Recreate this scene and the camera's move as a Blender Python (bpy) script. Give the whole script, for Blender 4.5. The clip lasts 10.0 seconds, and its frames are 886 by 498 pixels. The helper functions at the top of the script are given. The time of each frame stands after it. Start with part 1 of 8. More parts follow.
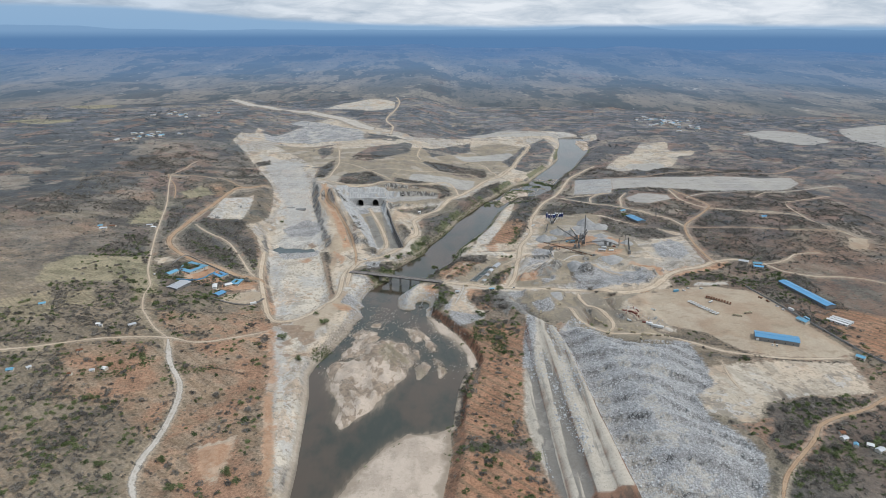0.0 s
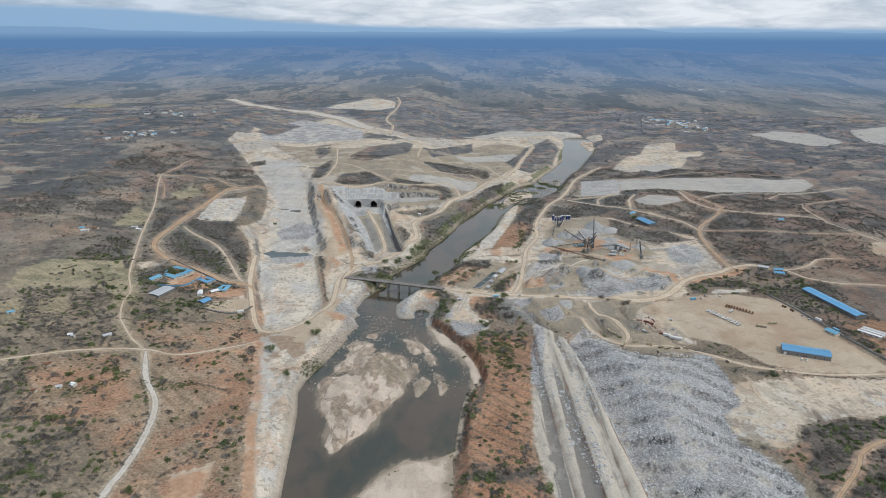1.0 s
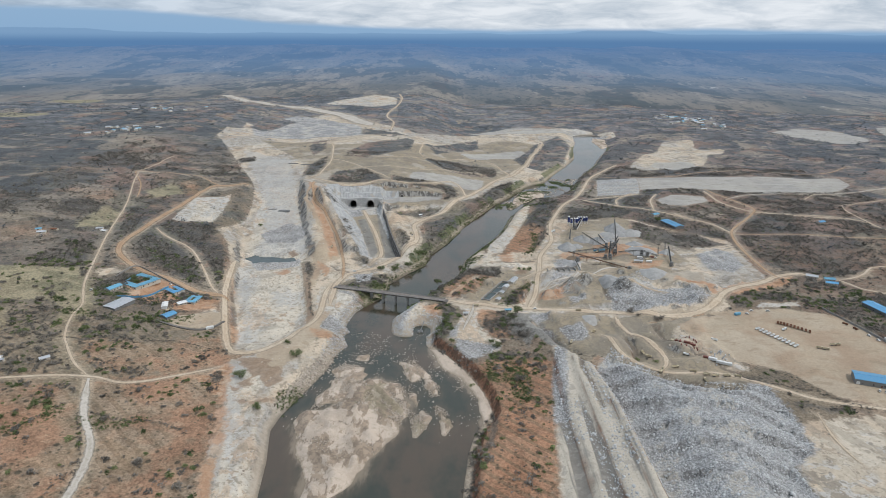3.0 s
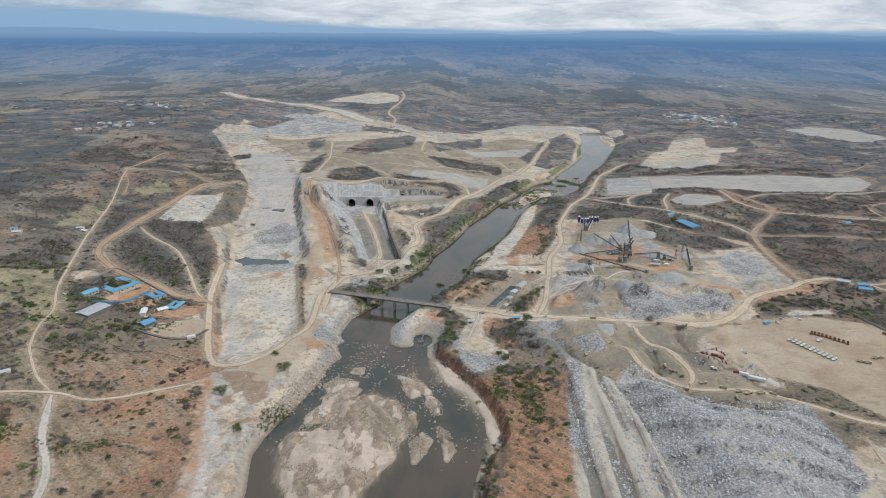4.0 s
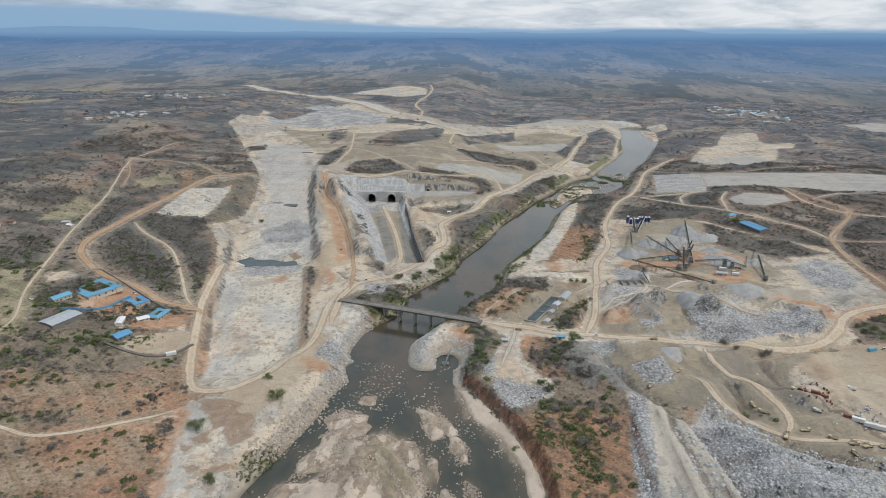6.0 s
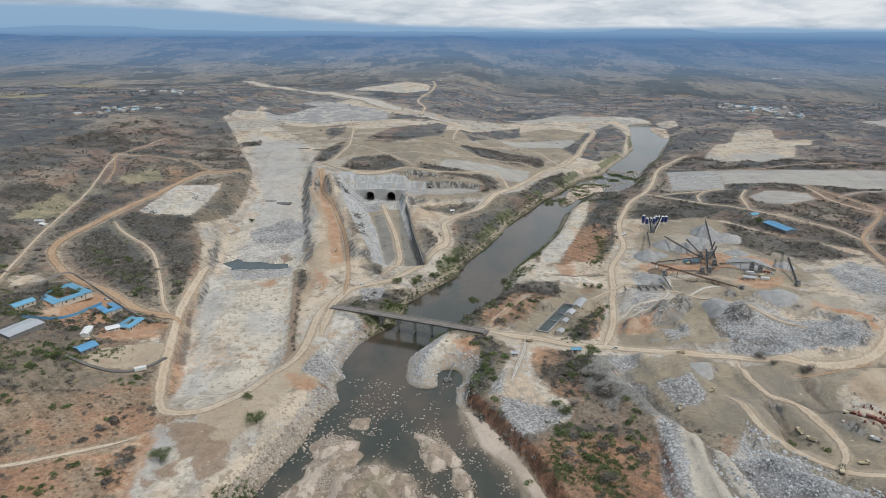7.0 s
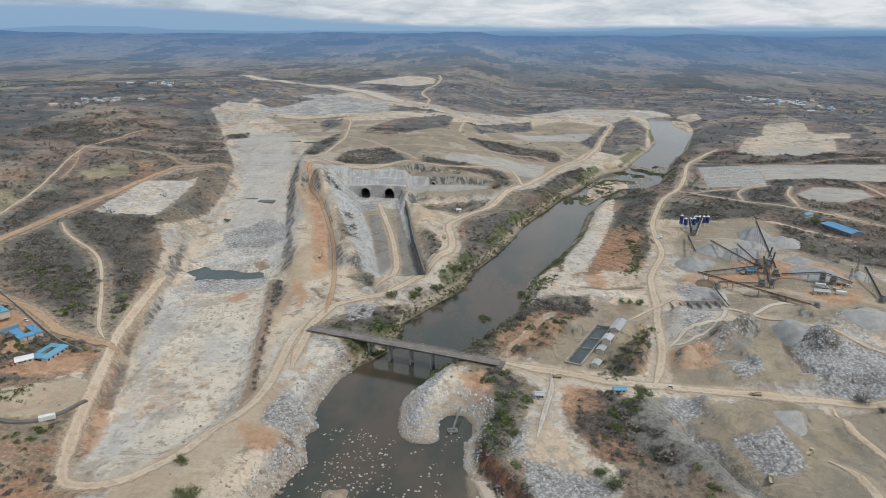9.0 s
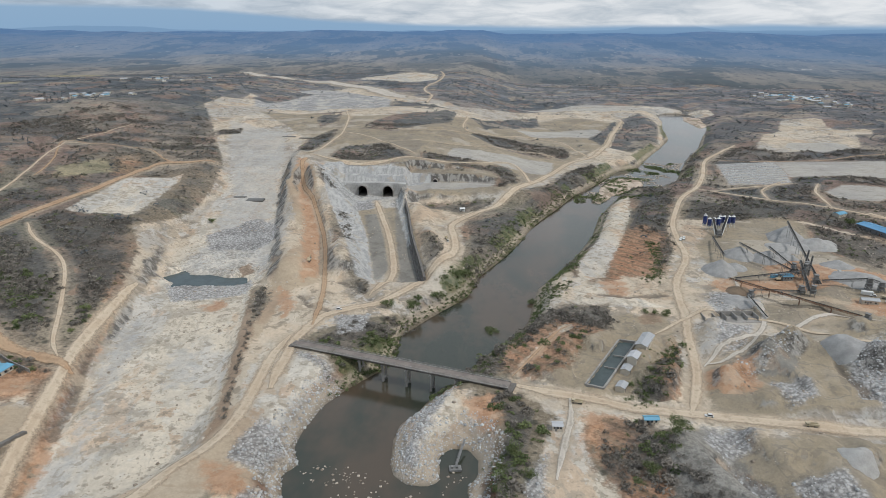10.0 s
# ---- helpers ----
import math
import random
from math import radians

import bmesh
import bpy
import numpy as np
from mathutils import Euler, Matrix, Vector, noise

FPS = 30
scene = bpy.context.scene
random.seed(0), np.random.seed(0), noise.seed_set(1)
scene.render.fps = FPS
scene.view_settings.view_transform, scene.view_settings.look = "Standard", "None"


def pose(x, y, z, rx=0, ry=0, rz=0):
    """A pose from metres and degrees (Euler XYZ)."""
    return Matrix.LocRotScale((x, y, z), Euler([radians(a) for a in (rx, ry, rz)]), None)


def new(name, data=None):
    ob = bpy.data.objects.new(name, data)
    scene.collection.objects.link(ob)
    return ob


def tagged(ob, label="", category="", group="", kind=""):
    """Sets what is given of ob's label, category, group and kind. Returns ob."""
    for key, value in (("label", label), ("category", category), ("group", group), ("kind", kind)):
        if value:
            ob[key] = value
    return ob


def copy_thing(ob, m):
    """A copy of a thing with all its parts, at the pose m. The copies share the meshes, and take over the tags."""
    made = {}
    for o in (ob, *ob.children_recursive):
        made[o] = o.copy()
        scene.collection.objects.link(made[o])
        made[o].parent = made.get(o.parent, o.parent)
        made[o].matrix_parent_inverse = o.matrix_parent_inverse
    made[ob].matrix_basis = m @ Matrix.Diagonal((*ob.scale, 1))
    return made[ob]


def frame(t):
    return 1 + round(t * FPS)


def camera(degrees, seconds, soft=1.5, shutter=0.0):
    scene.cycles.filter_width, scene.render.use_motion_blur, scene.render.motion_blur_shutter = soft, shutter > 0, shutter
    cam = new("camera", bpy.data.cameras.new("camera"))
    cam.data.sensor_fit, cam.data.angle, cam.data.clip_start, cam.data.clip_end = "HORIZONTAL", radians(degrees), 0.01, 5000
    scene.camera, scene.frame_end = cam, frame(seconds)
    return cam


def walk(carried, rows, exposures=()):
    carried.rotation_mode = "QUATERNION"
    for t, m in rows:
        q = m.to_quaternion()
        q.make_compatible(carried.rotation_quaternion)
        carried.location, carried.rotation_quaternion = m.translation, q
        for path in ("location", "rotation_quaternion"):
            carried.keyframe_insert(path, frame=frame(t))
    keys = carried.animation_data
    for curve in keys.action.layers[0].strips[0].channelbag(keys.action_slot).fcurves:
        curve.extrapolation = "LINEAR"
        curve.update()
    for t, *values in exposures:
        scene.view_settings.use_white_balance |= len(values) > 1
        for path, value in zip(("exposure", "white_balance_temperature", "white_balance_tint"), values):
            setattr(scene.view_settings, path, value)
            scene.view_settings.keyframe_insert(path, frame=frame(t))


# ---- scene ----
# ---------------------------------------------------------------- camera
cam = camera(70.2, 10.0, soft=0.6)
METRES, EYE, TILT, LEAN, TURN = 375.0, 239.0, -19.0, 0.0, 0.0
ROWS = [
    (0.0, 0.0, 0.0, 0.0, -0.0, -0.0, -0.0),
    (0.5, 0.0002, 0.0503, 0.0032, 0.04, 0.11, -0.08),
    (1.0, -0.0002, 0.101, 0.0061, 0.1, 0.18, -0.14),
    (1.5, -0.0007, 0.1516, 0.0087, 0.16, 0.24, -0.19),
    (2.0, -0.0013, 0.2025, 0.0113, 0.25, 0.27, -0.24),
    (2.5, -0.0018, 0.253, 0.0137, 0.33, 0.3, -0.3),
    (4.0, -0.0033, 0.4051, 0.0209, 0.61, 0.31, -0.46),
    (4.5, -0.0044, 0.4545, 0.0229, 1.67, 0.3, -0.83),
    (5.0, -0.0062, 0.5026, 0.0246, 2.87, 0.29, -1.25),
    (5.5, -0.0086, 0.5505, 0.0264, 2.98, 0.24, -1.27),
    (7.0, -0.0152, 0.6993, 0.0337, 3.33, 0.11, -1.35),
    (7.5, -0.0177, 0.7493, 0.0361, 3.46, 0.1, -1.42),
    (8.0, -0.0199, 0.7996, 0.0393, 3.59, 0.07, -1.44),
    (8.5, -0.0223, 0.8501, 0.0426, 3.74, 0.03, -1.42),
    (9.0, -0.0245, 0.8997, 0.0455, 3.89, 0.05, -1.42),
    (9.5, -0.0268, 0.9477, 0.0486, 4.05, 0.01, -1.44),
    (10.0, -0.0295, 0.9981, 0.0508, 4.18, 0.01, -1.45),
]
walk(cam, [(t, pose(0, 0, EYE, TILT, LEAN, TURN) @ pose(METRES * x, METRES * y, METRES * z, 90 + pitch, roll, yaw)) for t, x, y, z, yaw, pitch, roll in ROWS],
     exposures=[(0.0, -0.18, 6080, 10), (10.0, -0.27, 6280, 10)])

# ---------------------------------------------------------------- light
SUN_UP, SUN_TURN = radians(58), radians(115)


def nd(nt, kind, props=None, **inputs):
    """A node with its inputs set; a socket given as a value is linked."""
    n = nt.nodes.new(kind)
    for key, value in (props or {}).items():
        setattr(n, key, value)
    for key, value in inputs.items():
        sock = n.inputs[int(key[1:])] if key[0] == "i" and key[1:].isdigit() else n.inputs[key.replace("_", " ")]
        if isinstance(value, bpy.types.NodeSocket):
            nt.links.new(value, sock)
        else:
            sock.default_value = value
    return n


world = bpy.data.worlds.new("world")
scene.world = world
world.use_nodes = True
wt = world.node_tree
wt.nodes.clear()
sky = nd(wt, "ShaderNodeTexSky", {"sky_type": "NISHITA", "sun_disc": False, "sun_elevation": SUN_UP, "sun_rotation": SUN_TURN, "air_density": 1.6, "dust_density": 1.5})
way = nd(wt, "ShaderNodeTexCoord").outputs["Generated"]
sep = nd(wt, "ShaderNodeSeparateXYZ", i0=way)
stretch = nd(wt, "ShaderNodeMapping", Vector=way, Scale=(3.0, 3.0, 15.0))
puff = nd(wt, "ShaderNodeTexNoise", Vector=stretch.outputs[0], Scale=4.6, Detail=10.0, Roughness=0.60, Distortion=0.5)
mass = nd(wt, "ShaderNodeTexNoise", Vector=stretch.outputs[0], Scale=1.5, Detail=3.0)


def world_math(op, a, b, c=0.0):
    return nd(wt, "ShaderNodeMath", {"operation": op}, i0=a, i1=b, i2=c).outputs[0]


def world_step(value, low, high):
    return nd(wt, "ShaderNodeMapRange", {"interpolation_type": "SMOOTHSTEP"}, Value=value, i1=low, i2=high).outputs[0]


def world_mix(fac, a, b):
    return nd(wt, "ShaderNodeMix", {"data_type": "RGBA"}, i0=fac, i6=a, i7=b).outputs[2]


up, east = sep.outputs["Z"], sep.outputs["X"]
tone = world_math("ADD", world_math("MULTIPLY", puff.outputs["Fac"], 0.65), world_math("MULTIPLY", mass.outputs["Fac"], 0.35))
clouds = nd(wt, "ShaderNodeValToRGB", Fac=tone)
clouds.color_ramp.elements[0].position, clouds.color_ramp.elements[0].color = 0.34, (0.80, 0.92, 1.04, 1)
clouds.color_ramp.elements[1].position, clouds.color_ramp.elements[1].color = 0.60, (1.46, 1.49, 1.51, 1)
dim = nd(wt, "ShaderNodeMix", {"data_type": "RGBA", "blend_type": "MULTIPLY"}, i0=1.0, i6=sky.outputs[0], i7=(0.09, 0.09, 0.09, 1))
# blue distance below the cloud deck, whose edge hangs lower to the east; two faint mountains stand in it
distance = world_mix(world_step(up, -0.010, 0.004), (0.185, 0.39, 0.71, 1), (0.47, 0.74, 1.06, 1))
crest = nd(wt, "ShaderNodeTexNoise", Vector=nd(wt, "ShaderNodeMapping", Vector=way, Scale=(14.0, 14.0, 0.0)).outputs[0], Scale=1.0, Detail=5.0).outputs["Fac"]
peak = world_math("MULTIPLY", world_step(world_math("ABSOLUTE", world_math("SUBTRACT", east, 0.245), 0.0), 0.085, 0.0), 0.0095)
west_peak = world_math("MULTIPLY", world_step(world_math("ABSOLUTE", world_math("ADD", east, 0.53), 0.0), 0.13, 0.0), 0.006)
skyline = world_math("ADD", world_math("ADD", peak, west_peak), world_math("MULTIPLY", crest, 0.006))
distance = world_mix(world_math("MULTIPLY", world_step(world_math("SUBTRACT", up, skyline), 0.0006, -0.0006), 0.35), distance, (0.16, 0.35, 0.66, 1))
edge = world_math("ADD", world_math("MULTIPLY", world_step(east, 0.05, -0.60), 0.026), world_math("MULTIPLY", mass.outputs["Fac"], 0.012))
band = world_step(world_math("SUBTRACT", up, edge), -0.001, 0.007)
veiled = nd(wt, "ShaderNodeMix", {"data_type": "RGBA", "blend_type": "MULTIPLY"}, i0=world_step(east, -0.05, -0.65), i6=clouds.outputs[0], i7=(0.62, 0.72, 0.83, 1)).outputs[2]
cover = world_mix(0.85, dim.outputs[2], world_mix(band, distance, veiled))
back = nd(wt, "ShaderNodeBackground", Color=cover, Strength=0.72)
wt.links.new(back.outputs[0], nd(wt, "ShaderNodeOutputWorld").inputs[0])

sun = new("sun", bpy.data.lights.new("sun", "SUN"))
sun.data.energy, sun.data.angle, sun.data.color = 2.1, radians(5), (1.0, 0.955, 0.895)
sun.matrix_world = pose(0, 0, 800, 90 - math.degrees(SUN_UP), 0, 180 - math.degrees(SUN_TURN))


# ---------------------------------------------------------------- materials
def blank(name, rough=0.9, metal=0.0):
    m = bpy.data.materials.new(name)
    m.use_nodes = True
    nt = m.node_tree
    bsdf = nt.nodes["Principled BSDF"]
    bsdf.inputs["Roughness"].default_value, bsdf.inputs["Metallic"].default_value = rough, metal
    bsdf.inputs["Specular IOR Level"].default_value = 0.25
    return m, nt, bsdf


def grain(nt, scale, detail=4.0, rough=0.55, stretch=None):
    pos = nd(nt, "ShaderNodeNewGeometry").outputs["Position"]
    if stretch:
        pos = nd(nt, "ShaderNodeMapping", Vector=pos, Scale=stretch).outputs[0]
    return nd(nt, "ShaderNodeTexNoise", Vector=pos, Scale=scale, Detail=detail, Roughness=rough).outputs["Fac"]


def ramp(nt, value, low, high):
    return nd(nt, "ShaderNodeMapRange", {"interpolation_type": "SMOOTHSTEP"}, Value=value, i1=low, i2=high).outputs[0]


def sums(nt, op, a, b):
    return nd(nt, "ShaderNodeMath", {"operation": op}, i0=a, i1=b).outputs[0]


def blend(nt, fac, a, b, kind="MIX"):
    return nd(nt, "ShaderNodeMix", {"data_type": "RGBA", "blend_type": kind}, i0=fac, i6=a, i7=b).outputs[2]


def rgb(r, g, b):
    return (r, g, b, 1.0)


def relief(nt, bsdf, height, strength, distance):
    b = nd(nt, "ShaderNodeBump", Height=height, Strength=strength, Distance=distance)
    nt.links.new(b.outputs[0], bsdf.inputs["Normal"])


def two_tone(name, a, b, scale=0.6, rough=0.9, metal=0.0, bump=0.0, fine=4.0, low=0.35, high=0.65):
    """A surface that wavers between two colours at two scales, with a fine relief."""
    m, nt, bsdf = blank(name, rough, metal)
    big, small = grain(nt, scale), grain(nt, scale * 7, 6.0, 0.65)
    f = sums(nt, "ADD", sums(nt, "MULTIPLY", big, 0.6), sums(nt, "MULTIPLY", small, 0.4))
    nt.links.new(blend(nt, ramp(nt, f, low, high), rgb(*a), rgb(*b)), bsdf.inputs["Base Color"])
    if bump:
        relief(nt, bsdf, small, bump, 1.0 / fine)
    return m


def painted(name, colour, rough=0.5, metal=0.0):
    """Paint with faded and dusty patches and a little variety from one thing to the next."""
    m, nt, bsdf = blank(name, rough, metal)
    f = ramp(nt, grain(nt, 0.9, 6.0, 0.65), 0.45, 0.75)
    dull = tuple(0.6 * c + 0.4 * d for c, d in zip(colour, (0.42, 0.37, 0.30)))
    own = nd(nt, "ShaderNodeObjectInfo").outputs["Random"]
    col = blend(nt, sums(nt, "MULTIPLY", f, 0.6), rgb(*colour), rgb(*dull))
    nt.links.new(nd(nt, "ShaderNodeHueSaturation", Value=sums(nt, "ADD", 0.9, sums(nt, "MULTIPLY", own, 0.2)), Color=col).outputs[0], bsdf.inputs["Base Color"])
    return m


def ground_material():
    m, nt, bsdf = blank("ground", 0.95)
    pos = nd(nt, "ShaderNodeNewGeometry").outputs["Position"]
    big, mid = grain(nt, 0.007, 4.0), grain(nt, 0.035, 5.0)
    small, fine, grit = grain(nt, 0.22, 6.0, 0.62), grain(nt, 1.3, 5.0, 0.65), grain(nt, 0.55, 8.0, 0.72)

    def field(name):
        return nd(nt, "ShaderNodeAttribute", {"attribute_name": name}).outputs["Fac"]

    wobble = sums(nt, "ADD", sums(nt, "MULTIPLY", sums(nt, "SUBTRACT", small, 0.5), 14.0), sums(nt, "MULTIPLY", sums(nt, "SUBTRACT", fine, 0.5), 5.0))

    def inside(name, soft=2.0, wave=1.0):
        """1 inside the areas of that name, with a frayed edge."""
        d = sums(nt, "ADD", field(name), sums(nt, "MULTIPLY", wobble, wave))
        return ramp(nt, d, soft, -soft)

    def times(value, amount):
        return sums(nt, "MULTIPLY", value, amount)

    def speck(value, low, high, amount):
        return times(ramp(nt, value, low, high), amount)

    def blot(scale, share, amount, stretch=None, soft=0.022, detail=6.0):
        """Patches with crisp ragged edges."""
        return speck(grain(nt, scale, detail, 0.58, stretch), share, share + soft, amount)

    def drift(scale, share, amount, soft=0.03, long=5.0, detail=6.0):
        """Patches drawn out along the run of the foundation trench."""
        run = nd(nt, "ShaderNodeMapping", {"vector_type": "TEXTURE"}, Vector=pos, Rotation=(0.0, 0.0, radians(16)), Scale=(1.0, long, 1.0)).outputs[0]
        f = nd(nt, "ShaderNodeTexNoise", Vector=run, Scale=scale, Detail=detail, Roughness=0.6).outputs["Fac"]
        return speck(f, share, share + soft, amount)

    def ruts(scale, amount, thin=0.007):
        """Meandering thin lines, such as wheel tracks and rills."""
        off = nd(nt, "ShaderNodeMath", {"operation": "ABSOLUTE"}, i0=sums(nt, "SUBTRACT", grain(nt, scale, 2.5, 0.45), 0.5)).outputs[0]
        return speck(off, thin, thin * 0.35, amount)

    def dots(scale, low, high, few=0.5):
        """Single small spots, such as stones or tufts, with plain ground between."""
        v = nd(nt, "ShaderNodeTexVoronoi", Vector=pos, Scale=scale, Randomness=1.0)
        keep = nd(nt, "ShaderNodeSeparateColor", i0=v.outputs["Color"])
        return times(ramp(nt, v.outputs["Distance"], high, low), ramp(nt, keep.outputs[0], few, few + 0.05))

    tufts, shrubs, pebbles = dots(0.36, 0.16, 0.34, 0.45), dots(0.15, 0.14, 0.3, 0.6), dots(0.8, 0.2, 0.36, 0.6)
    along = (1.0, 0.32, 1.0)

    # open bush country: tan and grey-brown soil, straw grass, reddish plots, dark leafless scrub
    soil = blend(nt, ramp(nt, big, 0.42, 0.58), rgb(0.255, 0.215, 0.16), rgb(0.27, 0.19, 0.135))
    bent = nd(nt, "ShaderNodeVectorMath", {"operation": "SCALE"}, i0=nd(nt, "ShaderNodeTexNoise", Vector=pos, Scale=0.02, Detail=4.0).outputs["Color"], Scale=60.0).outputs[0]
    bent = nd(nt, "ShaderNodeVectorMath", {"operation": "ADD"}, i0=pos, i1=bent).outputs[0]
    plots = nd(nt, "ShaderNodeTexVoronoi", Vector=bent, Scale=0.017)
    own = nd(nt, "ShaderNodeSeparateColor", i0=plots.outputs["Color"])
    soil = blend(nt, speck(own.outputs[0], 0.5, 0.6, 0.5), soil, rgb(0.31, 0.265, 0.195))
    soil = blend(nt, speck(own.outputs[1], 0.7, 0.8, 0.6), soil, rgb(0.32, 0.20, 0.135))
    soil = blend(nt, speck(own.outputs[2], 0.6, 0.72, 0.6), soil, rgb(0.18, 0.17, 0.125))
    soil = blend(nt, blot(0.035, 0.53, 0.6, None, 0.05), soil, rgb(0.165, 0.145, 0.115))
    soil = blend(nt, blot(0.11, 0.58, 0.5, None, 0.04), soil, rgb(0.345, 0.29, 0.215))
    woods = sums(nt, "ADD", field("scrub"), times(sums(nt, "SUBTRACT", sums(nt, "ADD", small, sums(nt, "ADD", grit, mid)), 1.5), 1.1))
    soil = blend(nt, speck(woods, 0.46, 0.60, 0.65), soil, rgb(0.15, 0.135, 0.115))
    soil = blend(nt, speck(woods, 0.74, 0.84, 0.7), soil, rgb(0.085, 0.082, 0.075))
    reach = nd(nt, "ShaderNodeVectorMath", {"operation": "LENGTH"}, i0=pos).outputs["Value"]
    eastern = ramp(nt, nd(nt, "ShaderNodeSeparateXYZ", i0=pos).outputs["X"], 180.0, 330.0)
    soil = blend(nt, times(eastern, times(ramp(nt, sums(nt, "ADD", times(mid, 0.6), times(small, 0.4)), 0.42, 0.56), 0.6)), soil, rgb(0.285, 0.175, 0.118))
    # distance haze painted into the colour: soil turns blue-grey farther out
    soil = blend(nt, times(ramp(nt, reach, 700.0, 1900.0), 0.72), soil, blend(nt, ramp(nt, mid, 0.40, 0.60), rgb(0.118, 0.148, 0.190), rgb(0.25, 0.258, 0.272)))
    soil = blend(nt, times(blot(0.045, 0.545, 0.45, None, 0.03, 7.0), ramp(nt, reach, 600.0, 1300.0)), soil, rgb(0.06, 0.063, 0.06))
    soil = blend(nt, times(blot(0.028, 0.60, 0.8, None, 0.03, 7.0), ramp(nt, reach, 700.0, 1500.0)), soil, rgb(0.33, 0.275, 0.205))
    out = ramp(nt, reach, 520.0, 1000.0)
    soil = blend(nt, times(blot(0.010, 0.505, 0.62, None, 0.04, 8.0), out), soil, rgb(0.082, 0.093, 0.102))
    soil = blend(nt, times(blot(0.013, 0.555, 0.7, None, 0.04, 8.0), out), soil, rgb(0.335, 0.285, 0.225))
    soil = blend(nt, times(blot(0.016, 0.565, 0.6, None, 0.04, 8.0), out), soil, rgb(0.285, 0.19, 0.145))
    soil = blend(nt, times(tufts, 0.8), soil, rgb(0.075, 0.072, 0.056))
    soil = blend(nt, times(shrubs, 0.85), soil, rgb(0.062, 0.062, 0.048))
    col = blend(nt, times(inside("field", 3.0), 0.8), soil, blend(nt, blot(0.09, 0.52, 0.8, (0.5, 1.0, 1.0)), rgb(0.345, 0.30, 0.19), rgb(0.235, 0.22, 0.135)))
    tilth = nd(nt, "ShaderNodeSeparateXYZ", i0=pos)
    home = times(ramp(nt, tilth.outputs["X"], -110.0, -150.0), ramp(nt, tilth.outputs["Y"], 560.0, 470.0))
    furrow = nd(nt, "ShaderNodeTexWave", {"bands_direction": "DIAGONAL"}, Vector=pos, Scale=0.11, Distortion=5.0, Detail=2.0, i4=0.15).outputs["Fac"]
    col = blend(nt, times(home, 0.5), col, blend(nt, ramp(nt, small, 0.40, 0.60), rgb(0.37, 0.285, 0.185), rgb(0.29, 0.235, 0.16)))
    col = blend(nt, times(home, times(speck(furrow, 0.72, 0.9, 0.5), ramp(nt, fine, 0.40, 0.55))), col, rgb(0.16, 0.135, 0.095))
    # red earth, with faint plough lines
    lines = nd(nt, "ShaderNodeTexWave", {"bands_direction": "DIAGONAL"}, Vector=pos, Scale=0.06, Distortion=14.0, Detail=1.0, i4=0.12).outputs["Fac"]
    red = blend(nt, ramp(nt, mid, 0.42, 0.58), rgb(0.34, 0.20, 0.125), rgb(0.325, 0.245, 0.17))
    red = blend(nt, blot(0.05, 0.56, 0.6, (0.6, 1.2, 1.0)), red, rgb(0.27, 0.19, 0.12))
    red = blend(nt, blot(0.09, 0.57, 0.6), red, rgb(0.42, 0.285, 0.185))
    red = blend(nt, times(ramp(nt, tilth.outputs["X"], -10.0, 0.0), 0.6), red, rgb(0.40, 0.20, 0.112))
    red = blend(nt, times(speck(lines, 0.70, 0.84, 0.7), sums(nt, "MAXIMUM", times(ramp(nt, mid, 0.45, 0.55), 0.7), ramp(nt, nd(nt, "ShaderNodeSeparateXYZ", i0=pos).outputs["X"], -10.0, 0.0))), red, rgb(0.21, 0.145, 0.09))
    red = blend(nt, times(tufts, 0.75), red, rgb(0.10, 0.085, 0.056))
    red = blend(nt, times(shrubs, 0.85), red, rgb(0.07, 0.065, 0.046))
    col = blend(nt, times(inside("red", 6.0, 1.8), 0.92), col, red)
    # graded working ground: beige with broad grey and ochre drifts; broken rock shows in places only
    broad = (1.0, 0.6, 1.0)
    churned = ramp(nt, grain(nt, 0.021, 3.0), 0.47, 0.57)
    site = blend(nt, ramp(nt, mid, 0.36, 0.64), rgb(0.63, 0.515, 0.385), rgb(0.54, 0.46, 0.355))
    site = blend(nt, blot(0.012, 0.50, 0.75, broad, 0.07, 5.0), site, rgb(0.41, 0.395, 0.365))
    site = blend(nt, blot(0.017, 0.55, 0.7, broad, 0.06, 5.0), site, rgb(0.64, 0.565, 0.455))
    site = blend(nt, blot(0.028, 0.57, 0.7, broad, 0.05, 6.0), site, rgb(0.50, 0.365, 0.25))
    site = blend(nt, times(blot(0.06, 0.51, 0.8, None, 0.018, 8.0), churned), site, rgb(0.27, 0.235, 0.19))
    site = blend(nt, times(blot(0.11, 0.54, 0.75, None, 0.018, 8.0), churned), site, rgb(0.56, 0.53, 0.485))
    site = blend(nt, ruts(0.022, 0.25), site, rgb(0.68, 0.59, 0.465))
    site = blend(nt, ruts(0.013, 0.3, 0.005), site, rgb(0.66, 0.56, 0.43))
    site = blend(nt, ruts(0.031, 0.3, 0.005), site, rgb(0.29, 0.25, 0.195))
    site = blend(nt, times(blot(0.15, 0.55, 0.6, None, 0.02, 9.0), ramp(nt, grain(nt, 0.026, 4.0), 0.45, 0.55)), site, rgb(0.35, 0.29, 0.215))
    site = blend(nt, blot(0.22, 0.59, 0.6, None, 0.015, 9.0), site, rgb(0.22, 0.185, 0.14))
    site = blend(nt, times(ruts(0.045, 0.45, 0.010), churned), site, rgb(0.33, 0.285, 0.225))
    site = blend(nt, times(pebbles, times(churned, 0.6)), site, rgb(0.23, 0.205, 0.17))
